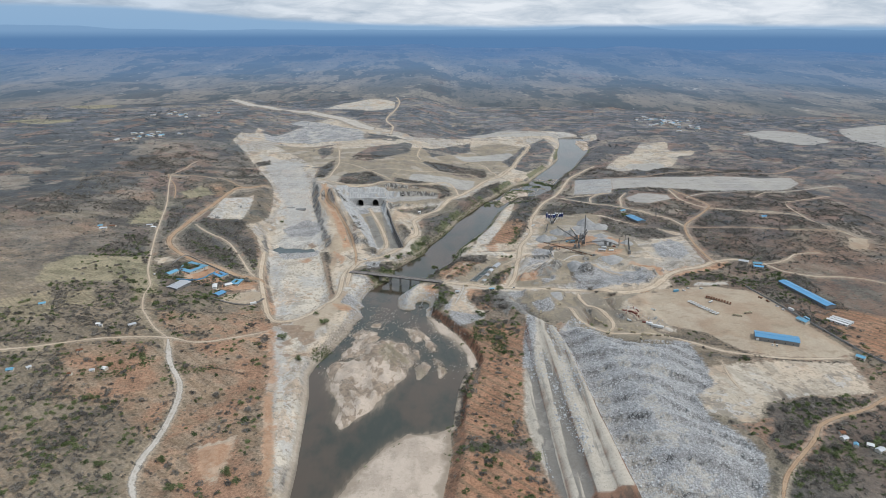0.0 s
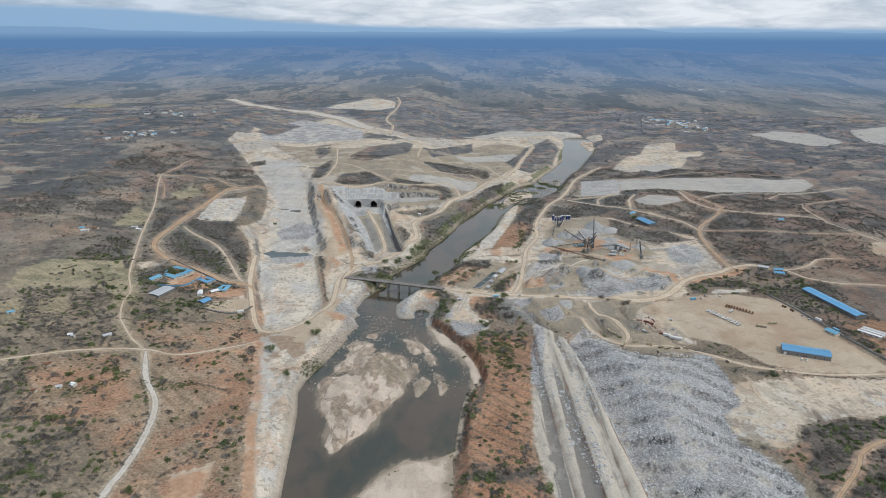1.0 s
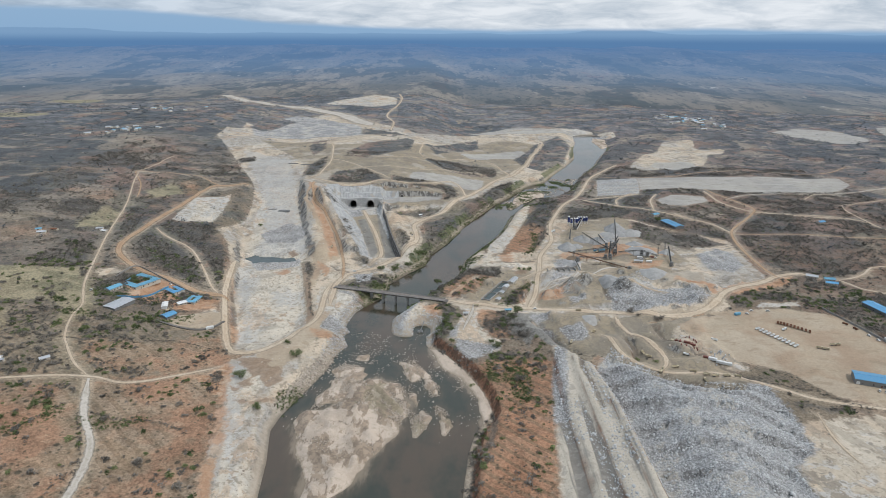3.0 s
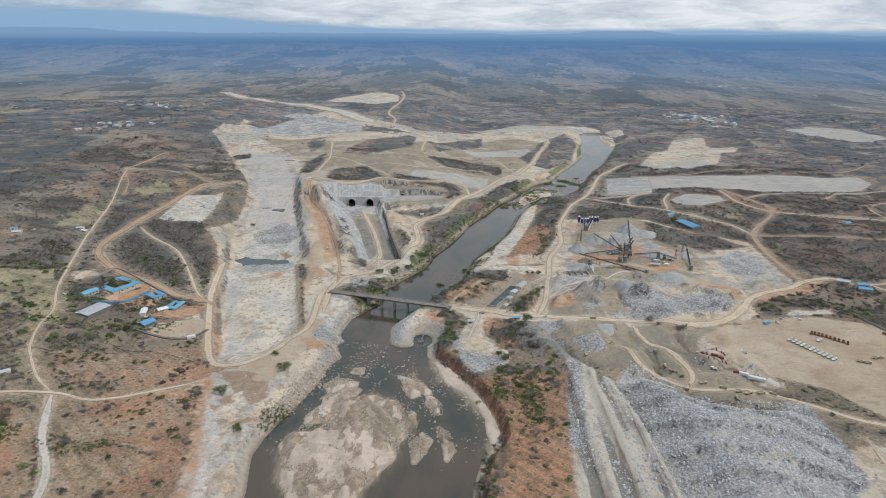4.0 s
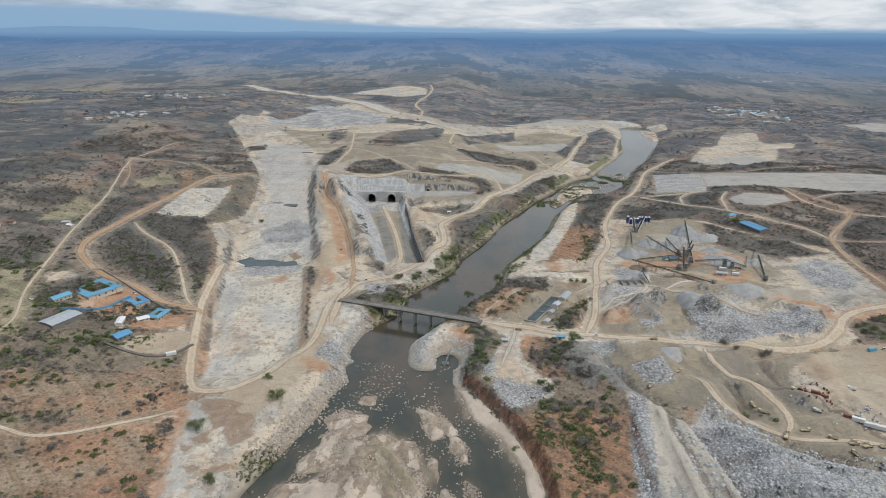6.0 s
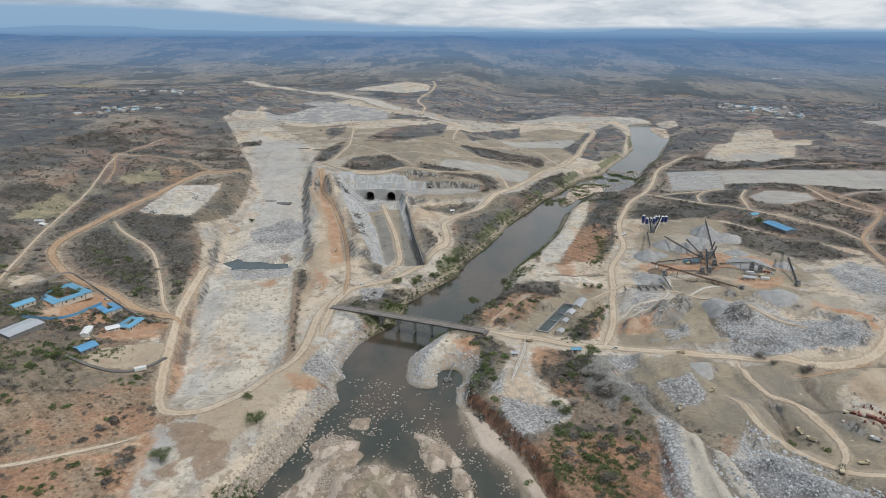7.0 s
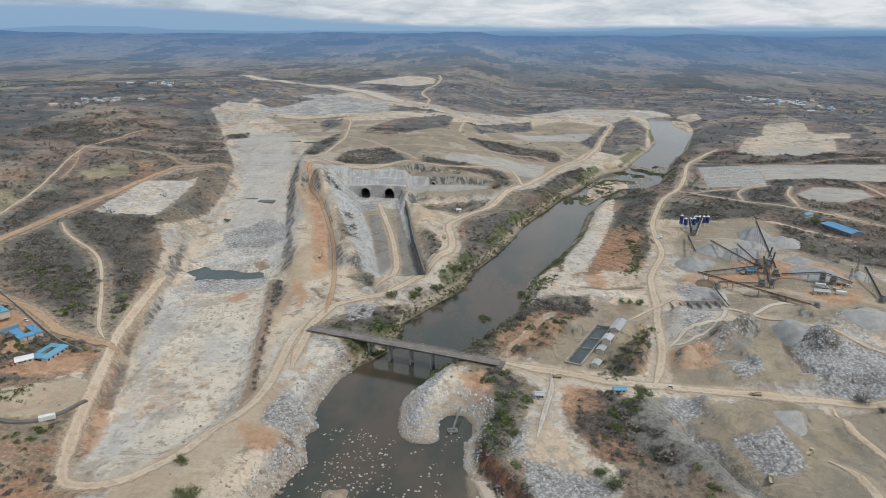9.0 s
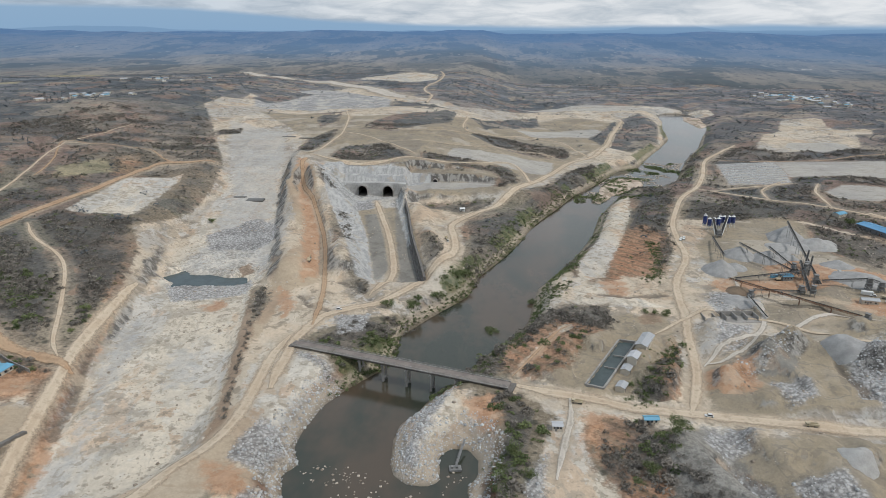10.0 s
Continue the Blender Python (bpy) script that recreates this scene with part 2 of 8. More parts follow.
    site = blend(nt, blot(0.26, 0.575, 0.4, None, 0.02, 8.0), site, rgb(0.31, 0.265, 0.205))
    site = blend(nt, drift(0.10, 0.58, 0.45), site, rgb(0.34, 0.295, 0.23))
    site = blend(nt, drift(0.16, 0.60, 0.35), site, rgb(0.62, 0.545, 0.44))
    col = blend(nt, times(inside("site", 1.5, 0.9), 0.96), col, site)
    yard = blend(nt, ramp(nt, mid, 0.40, 0.60), rgb(0.46, 0.37, 0.265), rgb(0.405, 0.30, 0.208))
    yard = blend(nt, blot(0.02, 0.55, 0.6, None, 0.06), yard, rgb(0.49, 0.41, 0.305))
    yard = blend(nt, ruts(0.02, 0.4), yard, rgb(0.45, 0.34, 0.235))
    yard = blend(nt, blot(0.011, 0.52, 0.6, None, 0.06), yard, rgb(0.53, 0.45, 0.34))
    yard = blend(nt, blot(0.12, 0.60, 0.5, (0.5, 1.0, 1.0), 0.02, 8.0), yard, rgb(0.33, 0.255, 0.175))
    yard = blend(nt, drift(0.12, 0.60, 0.4, 0.02, 0.3), yard, rgb(0.35, 0.275, 0.195))
    col = blend(nt, times(inside("yard", 1.2, 0.7), 0.92), col, yard)
    # blasted rock, grey and rough
    cell = nd(nt, "ShaderNodeTexVoronoi", Vector=pos, Scale=0.9)
    rock = blend(nt, cell.outputs["Distance"], rgb(0.56, 0.56, 0.55), rgb(0.20, 0.195, 0.19))
    rock = blend(nt, blot(0.05, 0.54, 0.75), rock, rgb(0.47, 0.435, 0.375))
    rock = blend(nt, blot(0.14, 0.57, 0.6), rock, rgb(0.25, 0.24, 0.23))
    col = blend(nt, times(inside("grey", 2.0), 0.92), col, rock)
    rows = grain(nt, 0.10, 4.0, 0.5, (1.0, 0.035, 1.0))
    bench = blend(nt, ramp(nt, rows, 0.51, 0.56), rgb(0.54, 0.48, 0.39), rgb(0.235, 0.215, 0.185))
    bench = blend(nt, blot(0.12, 0.58, 0.55), bench, rgb(0.33, 0.305, 0.265))
    col = blend(nt, inside("stripe", 2.0, 0.6), col, blend(nt, times(pebbles, 0.5), bench, rgb(0.26, 0.245, 0.225)))
    white = blend(nt, ramp(nt, mid, 0.36, 0.64), rgb(0.68, 0.60, 0.48), rgb(0.60, 0.535, 0.435))
    white = blend(nt, drift(0.022, 0.50, 0.65, 0.06, 3.0), white, rgb(0.51, 0.50, 0.475))
    white = blend(nt, drift(0.05, 0.57, 0.55, 0.05), white, rgb(0.415, 0.41, 0.395))
    white = blend(nt, drift(0.035, 0.565, 0.65, 0.05, 2.5), white, rgb(0.57, 0.41, 0.275))
    white = blend(nt, drift(0.045, 0.59, 0.55, 0.04, 2.0), white, rgb(0.73, 0.67, 0.565))
    white = blend(nt, times(blot(0.07, 0.53, 0.6, None, 0.02, 8.0), churned), white, rgb(0.36, 0.32, 0.26))
    white = blend(nt, times(blot(0.3, 0.545, 0.55, None, 0.02, 8.0), ramp(nt, small, 0.47, 0.53)), white, rgb(0.29, 0.255, 0.20))
    white = blend(nt, drift(0.22, 0.59, 0.4, 0.025, 7.0), white, rgb(0.37, 0.33, 0.275))
    patchy = ramp(nt, grain(nt, 0.03, 4.0), 0.44, 0.56)
    white = blend(nt, times(blot(0.16, 0.53, 0.6, None, 0.02, 9.0), patchy), white, rgb(0.40, 0.35, 0.275))
    white = blend(nt, times(blot(0.12, 0.555, 0.6, None, 0.02, 9.0), ramp(nt, big, 0.45, 0.55)), white, rgb(0.515, 0.36, 0.235))
    white = blend(nt, blot(0.24, 0.59, 0.6, None, 0.015, 9.0), white, rgb(0.245, 0.215, 0.165))
    white = blend(nt, blot(0.19, 0.59, 0.55, None, 0.02, 9.0), white, rgb(0.67, 0.625, 0.545))
    white = blend(nt, ruts(0.03, 0.25, 0.006), white, rgb(0.40, 0.345, 0.27))
    white = blend(nt, times(pebbles, times(churned, 0.5)), white, rgb(0.30, 0.275, 0.235))
    col = blend(nt, times(inside("pale", 1.2, 0.7), 0.92), col, white)
    # fresh ochre cuts, blue-grey silt, smooth dun tailings and tipped broken stone
    silt = blend(nt, ramp(nt, small, 0.40, 0.60), rgb(0.42, 0.415, 0.40), rgb(0.50, 0.475, 0.43))
    col = blend(nt, times(inside("cool", 3.0, 1.4), 0.6), col, silt)
    dun = blend(nt, ramp(nt, mid, 0.38, 0.62), rgb(0.35, 0.288, 0.20), rgb(0.285, 0.243, 0.18))
    dun = blend(nt, blot(0.05, 0.56, 0.5, None, 0.05), dun, rgb(0.37, 0.32, 0.25))
    dun = blend(nt, blot(0.26, 0.56, 0.5, None, 0.02, 8.0), dun, rgb(0.21, 0.185, 0.15))
    dun = blend(nt, ruts(0.03, 0.5), dun, rgb(0.20, 0.18, 0.145))
    dun = blend(nt, ruts(0.017, 0.3, 0.005), dun, rgb(0.53, 0.455, 0.35))
    dun = blend(nt, blot(0.025, 0.55, 0.6, broad, 0.04, 6.0), dun, rgb(0.225, 0.195, 0.155))
    dun = blend(nt, blot(0.02, 0.57, 0.6, (0.7, 1.0, 1.0), 0.03, 5.0), dun, rgb(0.49, 0.435, 0.36))
    col = blend(nt, times(inside("mud", 1.5, 0.6), 0.92), col, dun)
    spoil = blend(nt, blot(0.08, 0.55, 0.7), rgb(0.25, 0.238, 0.212), rgb(0.175, 0.165, 0.146))
    col = blend(nt, times(inside("spoil", 1.2, 0.5), 0.9), col, spoil)
    ochre = blend(nt, ramp(nt, small, 0.40, 0.60), rgb(0.49, 0.305, 0.19), rgb(0.42, 0.235, 0.135))
    ochre = blend(nt, blot(0.07, 0.56, 0.6, None, 0.04), ochre, rgb(0.56, 0.43, 0.31))
    col = blend(nt, times(inside("orange", 2.0, 1.0), 0.85), col, ochre)
    chips = nd(nt, "ShaderNodeTexVoronoi", Vector=pos, Scale=0.75)
    broken = blend(nt, ramp(nt, chips.outputs["Distance"], 0.1, 0.75), rgb(0.50, 0.49, 0.47), rgb(0.25, 0.24, 0.23))
    col = blend(nt, times(inside("broken", 1.5, 0.5), 0.92), col, broken)
    slab = blend(nt, blot(0.012, 0.50, 0.7, broad, 0.07, 5.0), rgb(0.44, 0.415, 0.37), rgb(0.375, 0.36, 0.335))
    slab = blend(nt, blot(0.10, 0.55, 0.6, (0.12, 1.0, 1.0), 0.03, 6.0), slab, rgb(0.50, 0.47, 0.415))
    slab = blend(nt, blot(0.2, 0.58, 0.5, (0.4, 1.0, 1.0), 0.02, 8.0), slab, rgb(0.27, 0.255, 0.225))
    slab = blend(nt, times(blot(0.07, 0.55, 0.6, None, 0.04), churned), slab, rgb(0.40, 0.375, 0.325))
    col = blend(nt, times(inside("slab", 1.5, 0.5), 0.9), col, slab)
    # damp brown patches, and dark cut edges and gullies
    wet = blend(nt, ramp(nt, small, 0.40, 0.60), rgb(0.34, 0.245, 0.17), rgb(0.27, 0.195, 0.135))
    col = blend(nt, times(inside("damp", 0.8, 0.6), 0.85), col, wet)
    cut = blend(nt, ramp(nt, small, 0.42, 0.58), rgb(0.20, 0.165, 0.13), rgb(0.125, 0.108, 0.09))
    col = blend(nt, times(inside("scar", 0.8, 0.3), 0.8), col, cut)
    # scrub standing inside the works, and bare rock on cut faces
    col = blend(nt, times(inside("veg", 1.8, 0.9), 0.93), col, blend(nt, times(inside("red", 6.0, 1.8), 0.8), soil, red))
    steep = nd(nt, "ShaderNodeSeparateXYZ", i0=nd(nt, "ShaderNodeNewGeometry").outputs["Normal"]).outputs["Z"]
    seam = grain(nt, 0.28, 6.0, 0.65, (1.0, 1.0, 0.15))
    face = blend(nt, ramp(nt, seam, 0.42, 0.56), rgb(0.36, 0.345, 0.315), rgb(0.105, 0.10, 0.094))
    face = blend(nt, blot(0.06, 0.56, 0.55, None, 0.04), face, rgb(0.40, 0.30, 0.21))
    works = sums(nt, "MAXIMUM", inside("site", 3.0), inside("grey", 3.0))
    raw = times(sums(nt, "SUBTRACT", 1.0, works), ramp(nt, reach, 620.0, 560.0))
    col = blend(nt, times(ramp(nt, steep, 0.88, 0.74), times(raw, 0.85)), col, blend(nt, ramp(nt, seam, 0.44, 0.56), rgb(0.25, 0.125, 0.075), rgb(0.12, 0.068, 0.045)))
    col = blend(nt, times(ramp(nt, steep, 0.86, 0.74), times(works, 0.88)), col, face)
    # sprayed concrete on the canal's cut slopes, streaked down the fall
    wash = grain(nt, 0.5, 5.0, 0.6, (1.0, 0.35, 0.12))
    spray = blend(nt, ramp(nt, wash, 0.40, 0.62), rgb(0.50, 0.495, 0.475), rgb(0.36, 0.36, 0.35))
    spray = blend(nt, blot(0.05, 0.55, 0.6, None, 0.03), spray, rgb(0.31, 0.315, 0.315))
    spray = blend(nt, blot(0.09, 0.58, 0.5, None, 0.03), spray, rgb(0.43, 0.37, 0.285))
    col = blend(nt, times(inside("shot", 1.0, 0.35), 0.95), col, spray)
    # green growth along the water, damp sand at its edge, dust beside the roads
    col = blend(nt, times(inside("green", 2.0), 0.75), col, blend(nt, ramp(nt, small, 0.45, 0.55), rgb(0.075, 0.10, 0.035), rgb(0.17, 0.165, 0.08)))
    damp = ramp(nt, sums(nt, "ADD", field("river"), times(wobble, 0.25)), 6.5, 4.0)
    col = blend(nt, times(damp, 0.75), col, blend(nt, ramp(nt, field("river"), 1.0, 3.5), rgb(0.20, 0.165, 0.12), rgb(0.44, 0.37, 0.285)))
    dust = ramp(nt, sums(nt, "ADD", field("road"), times(wobble, 0.3)), 1.6, -0.8)
    col = blend(nt, times(dust, 0.6), col, rgb(0.47, 0.385, 0.285))
    cleared = nd(nt, "ShaderNodeAttribute", {"attribute_name": "cleared"}).outputs["Fac"]
    heavy = sums(nt, "SUBTRACT", 1.0, times(cleared, 0.72))
    grainy = sums(nt, "ADD", times(ramp(nt, fine, 0.42, 0.58), 0.18), times(ramp(nt, grit, 0.45, 0.55), 0.30))
    grainy = sums(nt, "ADD", grainy, times(ramp(nt, grain(nt, 0.05, 6.0, 0.6), 0.44, 0.54), 0.20))
    grainy = sums(nt, "ADD", 0.88, times(sums(nt, "SUBTRACT", grainy, 0.35), heavy))
    col = nd(nt, "ShaderNodeVectorMath", {"operation": "SCALE"}, i0=col, Scale=grainy).outputs[0]
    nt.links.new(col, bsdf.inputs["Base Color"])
    relief(nt, bsdf, times(sums(nt, "ADD", times(small, 0.6), grit), heavy), 0.6, 0.9)
    return m


def road_material(name, a, b):
    """Rolled earth with paler wheel lines, thinning out into the ground at its edges."""
    m, nt, bsdf = blank(name, 0.95)
    across = nd(nt, "ShaderNodeMath", {"operation": "ABSOLUTE"}, i0=nd(nt, "ShaderNodeAttribute", {"attribute_name": "across"}).outputs["Fac"]).outputs[0]
    big, small, fine = grain(nt, 0.06, 5.0, 0.6), grain(nt, 0.35, 7.0, 0.7), grain(nt, 1.8, 5.0, 0.7)
    col = blend(nt, ramp(nt, big, 0.42, 0.58), rgb(*a), rgb(*b))
    rut = sums(nt, "MULTIPLY", ramp(nt, sums(nt, "ABSOLUTE", sums(nt, "SUBTRACT", across, 0.38), 0.0), 0.22, 0.05), 0.35)
    col = blend(nt, rut, col, rgb(*(min(0.7, 1.22 * c) for c in a)))
    col = blend(nt, sums(nt, "MULTIPLY", ramp(nt, small, 0.50, 0.60), 0.5), col, rgb(*(0.66 * c for c in b)))
    col = blend(nt, sums(nt, "MULTIPLY", ramp(nt, fine, 0.52, 0.62), 0.3), col, rgb(*(1.2 * c for c in a)))
    nt.links.new(col, bsdf.inputs["Base Color"])
    cover = sums(nt, "SUBTRACT", 1.0, across)
    cover = sums(nt, "ADD", cover, sums(nt, "MULTIPLY", sums(nt, "SUBTRACT", sums(nt, "ADD", small, sums(nt, "MULTIPLY", fine, 0.4)), 0.7), 1.5))
    nt.links.new(sums(nt, "MULTIPLY", ramp(nt, cover, 0.05, 0.60), 0.88), bsdf.inputs["Alpha"])
    return m


def sand_material(name, rocky):
    """Dry pale sand, darker where it is low and wet, with drifts of stone and silt."""
    m, nt, bsdf = blank(name, 0.95)
    big, small, fine = grain(nt, 0.06, 6.0, 0.62, (1.0, 0.5, 1.0)), grain(nt, 0.3, 7.0, 0.68), grain(nt, 1.6, 5.0, 0.7)
    col = blend(nt, ramp(nt, big, 0.42, 0.60), rgb(0.55, 0.455, 0.365), rgb(0.44, 0.36, 0.285))
    col = blend(nt, sums(nt, "MULTIPLY", ramp(nt, small, 0.52, 0.62), 0.5), col, rgb(0.34, 0.285, 0.215))
    col = blend(nt, sums(nt, "MULTIPLY", ramp(nt, fine, 0.52, 0.64), 0.3), col, rgb(0.66, 0.58, 0.48))
    if rocky:
        ledge = grain(nt, 0.10, 7.0, 0.62, (1.0, 0.45, 1.0))
        col = blend(nt, sums(nt, "MULTIPLY", ramp(nt, ledge, 0.50, 0.53), 0.7), col, blend(nt, ramp(nt, small, 0.42, 0.58), rgb(0.15, 0.11, 0.075), rgb(0.32, 0.245, 0.175)))
        col = blend(nt, sums(nt, "MULTIPLY", ramp(nt, grain(nt, 0.045, 5.0, 0.6, (0.8, 0.5, 2.0)), 0.58, 0.62), 0.5), col, rgb(0.20, 0.18, 0.11))
    low = sums(nt, "ADD", nd(nt, "ShaderNodeSeparateXYZ", i0=nd(nt, "ShaderNodeNewGeometry").outputs["Position"]).outputs["Z"], sums(nt, "MULTIPLY", small, 0.4))
    col = blend(nt, sums(nt, "MULTIPLY", ramp(nt, low, 0.55, 0.2), 0.7), col, rgb(0.24, 0.195, 0.14))
    nt.links.new(col, bsdf.inputs["Base Color"])
    relief(nt, bsdf, small, 0.6, 1.2)
    return m


def water_material():
    m, nt, bsdf = blank("river_water", 0.07)
    bsdf.inputs["Specular IOR Level"].default_value = 0.5
    f = grain(nt, 0.016, 5.0, 0.6, (1.0, 0.6, 1.0))
    g = grain(nt, 0.09, 5.0, 0.6, (1.6, 0.5, 1.0))
    shoal = nd(nt, "ShaderNodeAttribute", {"attribute_name": "shoal"}).outputs["Fac"]
    silt = blend(nt, ramp(nt, f, 0.44, 0.58), rgb(0.036, 0.042, 0.031), rgb(0.082, 0.062, 0.043))
    silt = blend(nt, sums(nt, "MULTIPLY", ramp(nt, g, 0.5, 0.7), 0.35), silt, rgb(0.064, 0.060, 0.043))
    near = sums(nt, "ADD", shoal, sums(nt, "MULTIPLY", sums(nt, "SUBTRACT", g, 0.5), 16.0))
    silt = blend(nt, sums(nt, "MULTIPLY", ramp(nt, near, 10.0, 1.0), 0.45), silt, rgb(0.12, 0.092, 0.062))
    silt = blend(nt, sums(nt, "MULTIPLY", ramp(nt, near, 3.5, -1.0), 0.65), silt, rgb(0.29, 0.23, 0.165))
    nt.links.new(silt, bsdf.inputs["Base Color"])
    relief(nt, bsdf, grain(nt, 1.2, 3.0), 0.07, 0.4)
    return m


def leaf_material(name, low, high):
    m, nt, bsdf = blank(name, 0.8)
    tone = nd(nt, "ShaderNodeAttribute", {"attribute_name": "tone"}).outputs["Fac"]
    nt.links.new(blend(nt, tone, rgb(*low), rgb(*high)), bsdf.inputs["Base Color"])
    return m


def stone_material(name, low, high):
    m, nt, bsdf = blank(name, 0.9)
    own = nd(nt, "ShaderNodeNewGeometry").outputs["Random Per Island"]
    col = blend(nt, own, rgb(*low), rgb(*high))
    col = blend(nt, sums(nt, "MULTIPLY", ramp(nt, grain(nt, 2.0, 5.0), 0.5, 0.7), 0.4), col, rgb(*(0.6 * c for c in low)))
    nt.links.new(col, bsdf.inputs["Base Color"])
    return m


GROUND = ground_material()
WATER = water_material()
DIRT = road_material("dirt_road", (0.58, 0.48, 0.36), (0.52, 0.41, 0.295))
OCHRE = road_material("ochre_road", (0.46, 0.325, 0.21), (0.40, 0.265, 0.165))
SAND, ROCKY_SAND = sand_material("river_sand", False), sand_material("rocky_sand", True)
BED = road_material("stream_bed_sand", (0.56, 0.51, 0.44), (0.48, 0.43, 0.36))
CONCRETE = two_tone("concrete", (0.36, 0.345, 0.32), (0.25, 0.235, 0.215), 0.3, bump=0.3)
DARK_CONCRETE = two_tone("weathered_concrete", (0.19, 0.175, 0.16), (0.12, 0.11, 0.10), 0.3, bump=0.3)
ASPHALT = two_tone("bridge_deck", (0.25, 0.22, 0.195), (0.18, 0.155, 0.14), 0.3)
SHOTCRETE = two_tone("shotcrete", (0.47, 0.46, 0.44), (0.30, 0.295, 0.28), 0.12, bump=0.5)
SCRUB = leaf_material("dry_scrub", (0.105, 0.096, 0.084), (0.25, 0.225, 0.19))
# blue-grey leaf tones carry the haze over distant bushes
HAZED_SCRUB = leaf_material("hazed_woodland", (0.080, 0.094, 0.108), (0.165, 0.176, 0.182))
LEAF = leaf_material("green_leaves", (0.062, 0.086, 0.034), (0.175, 0.205, 0.085))
REED = leaf_material("lush_reeds", (0.07, 0.12, 0.03), (0.17, 0.25, 0.07))
BARK = two_tone("bark", (0.12, 0.09, 0.065), (0.07, 0.055, 0.04), 2.0)
RUBBLE = stone_material("grey_rubble", (0.31, 0.31, 0.305), (0.56, 0.56, 0.55))
BOULDER = stone_material("river_boulders", (0.22, 0.18, 0.14), (0.54, 0.47, 0.39))
GRAVEL = two_tone("crushed_stone", (0.36, 0.355, 0.34), (0.27, 0.265, 0.255), 0.3, bump=0.5)
BLUE_ROOF = painted("blue_roof_sheet", (0.12, 0.32, 0.52), 0.45)
LIGHT_BLUE = painted("pale_blue_roof_sheet", (0.15, 0.36, 0.50), 0.45)
NAVY = painted("navy_paint", (0.022, 0.042, 0.16), 0.4)
WHITE = painted("white_paint", (0.68, 0.68, 0.66), 0.5)
CREAM = painted("cream_plaster", (0.58, 0.52, 0.43), 0.8)
TIN = painted("grey_tin_sheet", (0.50, 0.51, 0.52), 0.45, 0.3)
STEEL = painted("grey_steel", (0.21, 0.21, 0.205), 0.6, 0.2)
RUST = painted("rusty_steel", (0.19, 0.085, 0.045), 0.7, 0.3)
YELLOW = painted("ochre_yellow_paint", (0.50, 0.43, 0.30), 0.5)
RED_PAINT = painted("red_paint", (0.20, 0.07, 0.055), 0.5)
RUBBER_AND_SHADE = painted("rubber_and_shade_black", (0.022, 0.022, 0.022), 0.85)
DARK_GLASS = painted("dark_glass", (0.03, 0.035, 0.04), 0.12)
POOL = two_tone("settling_pond_water", (0.070, 0.092, 0.092), (0.052, 0.068, 0.068), 0.2, rough=0.12)

# ---------------------------------------------------------------- plan, in metres
BANK_1 = [(-82, 259), (-82, 279), (-83, 298), (-85, 318), (-88, 347), (-92, 381), (-97, 407), (-95, 421), (-90, 437), (-84, 456), (-78, 474), (-76, 492), (-70, 509), (-75, 524), (-71, 529), (-75, 539), (-75, 549), (-72, 564), (-66, 576), (-54, 593), (-50, 608), (-51, 624), (-40, 644), (-21, 674), (-16, 703), (0, 739), (10, 768), (22, 809), (43, 858), (64, 907)]
BANK_2 = [(84, 941), (120, 1012), (143, 1028), (170, 1094), (199, 1157), (229, 1234), (269, 1410), (282, 1509), (328, 1512), (303, 1349), (270, 1238), (243, 1160), (210, 1091), (189, 1035), (161, 952), (129, 912), (106, 910), (88, 876), (72, 836), (59, 785), (36, 726), (16, 689), (11, 661), (9, 648), (5, 635), (-6, 619), (-14, 606), (-25, 584), (-33, 574), (-37, 564)]
BANK_3 = [(-43, 555), (-44, 545), (-43, 532), (-41, 526), (-36, 522), (-29, 521), (-24, 524), (-24, 531), (-25, 537), (-22, 541), (-17, 541), (-14, 536), (-14, 529), (-17, 524), (-17, 509), (-4, 489), (10, 466), (19, 439), (21, 421), (14, 407), (9, 388), (6, 360), (5, 346), (-3, 338), (-22, 336), (-36, 324), (-47, 304), (-54, 288), (-57, 279), (-60, 259)]
RIVER = BANK_1 + BANK_2 + BANK_3
ISLAND = [(-86, 410), (-83, 426), (-73, 427), (-64, 441), (-61, 457), (-44, 465), (-29, 453), (-21, 434), (-24, 420), (-30, 404), (-37, 386), (-47, 363), (-57, 352), (-65, 343), (-70, 350), (-70, 365), (-72, 374), (-80, 391)]
BAR = [(-57, 278), (-54, 287), (-47, 303), (-36, 323), (-22, 336), (-3, 337), (5, 343), (6, 323), (4, 302), (0, 278), (-5, 258), (-65, 258)]
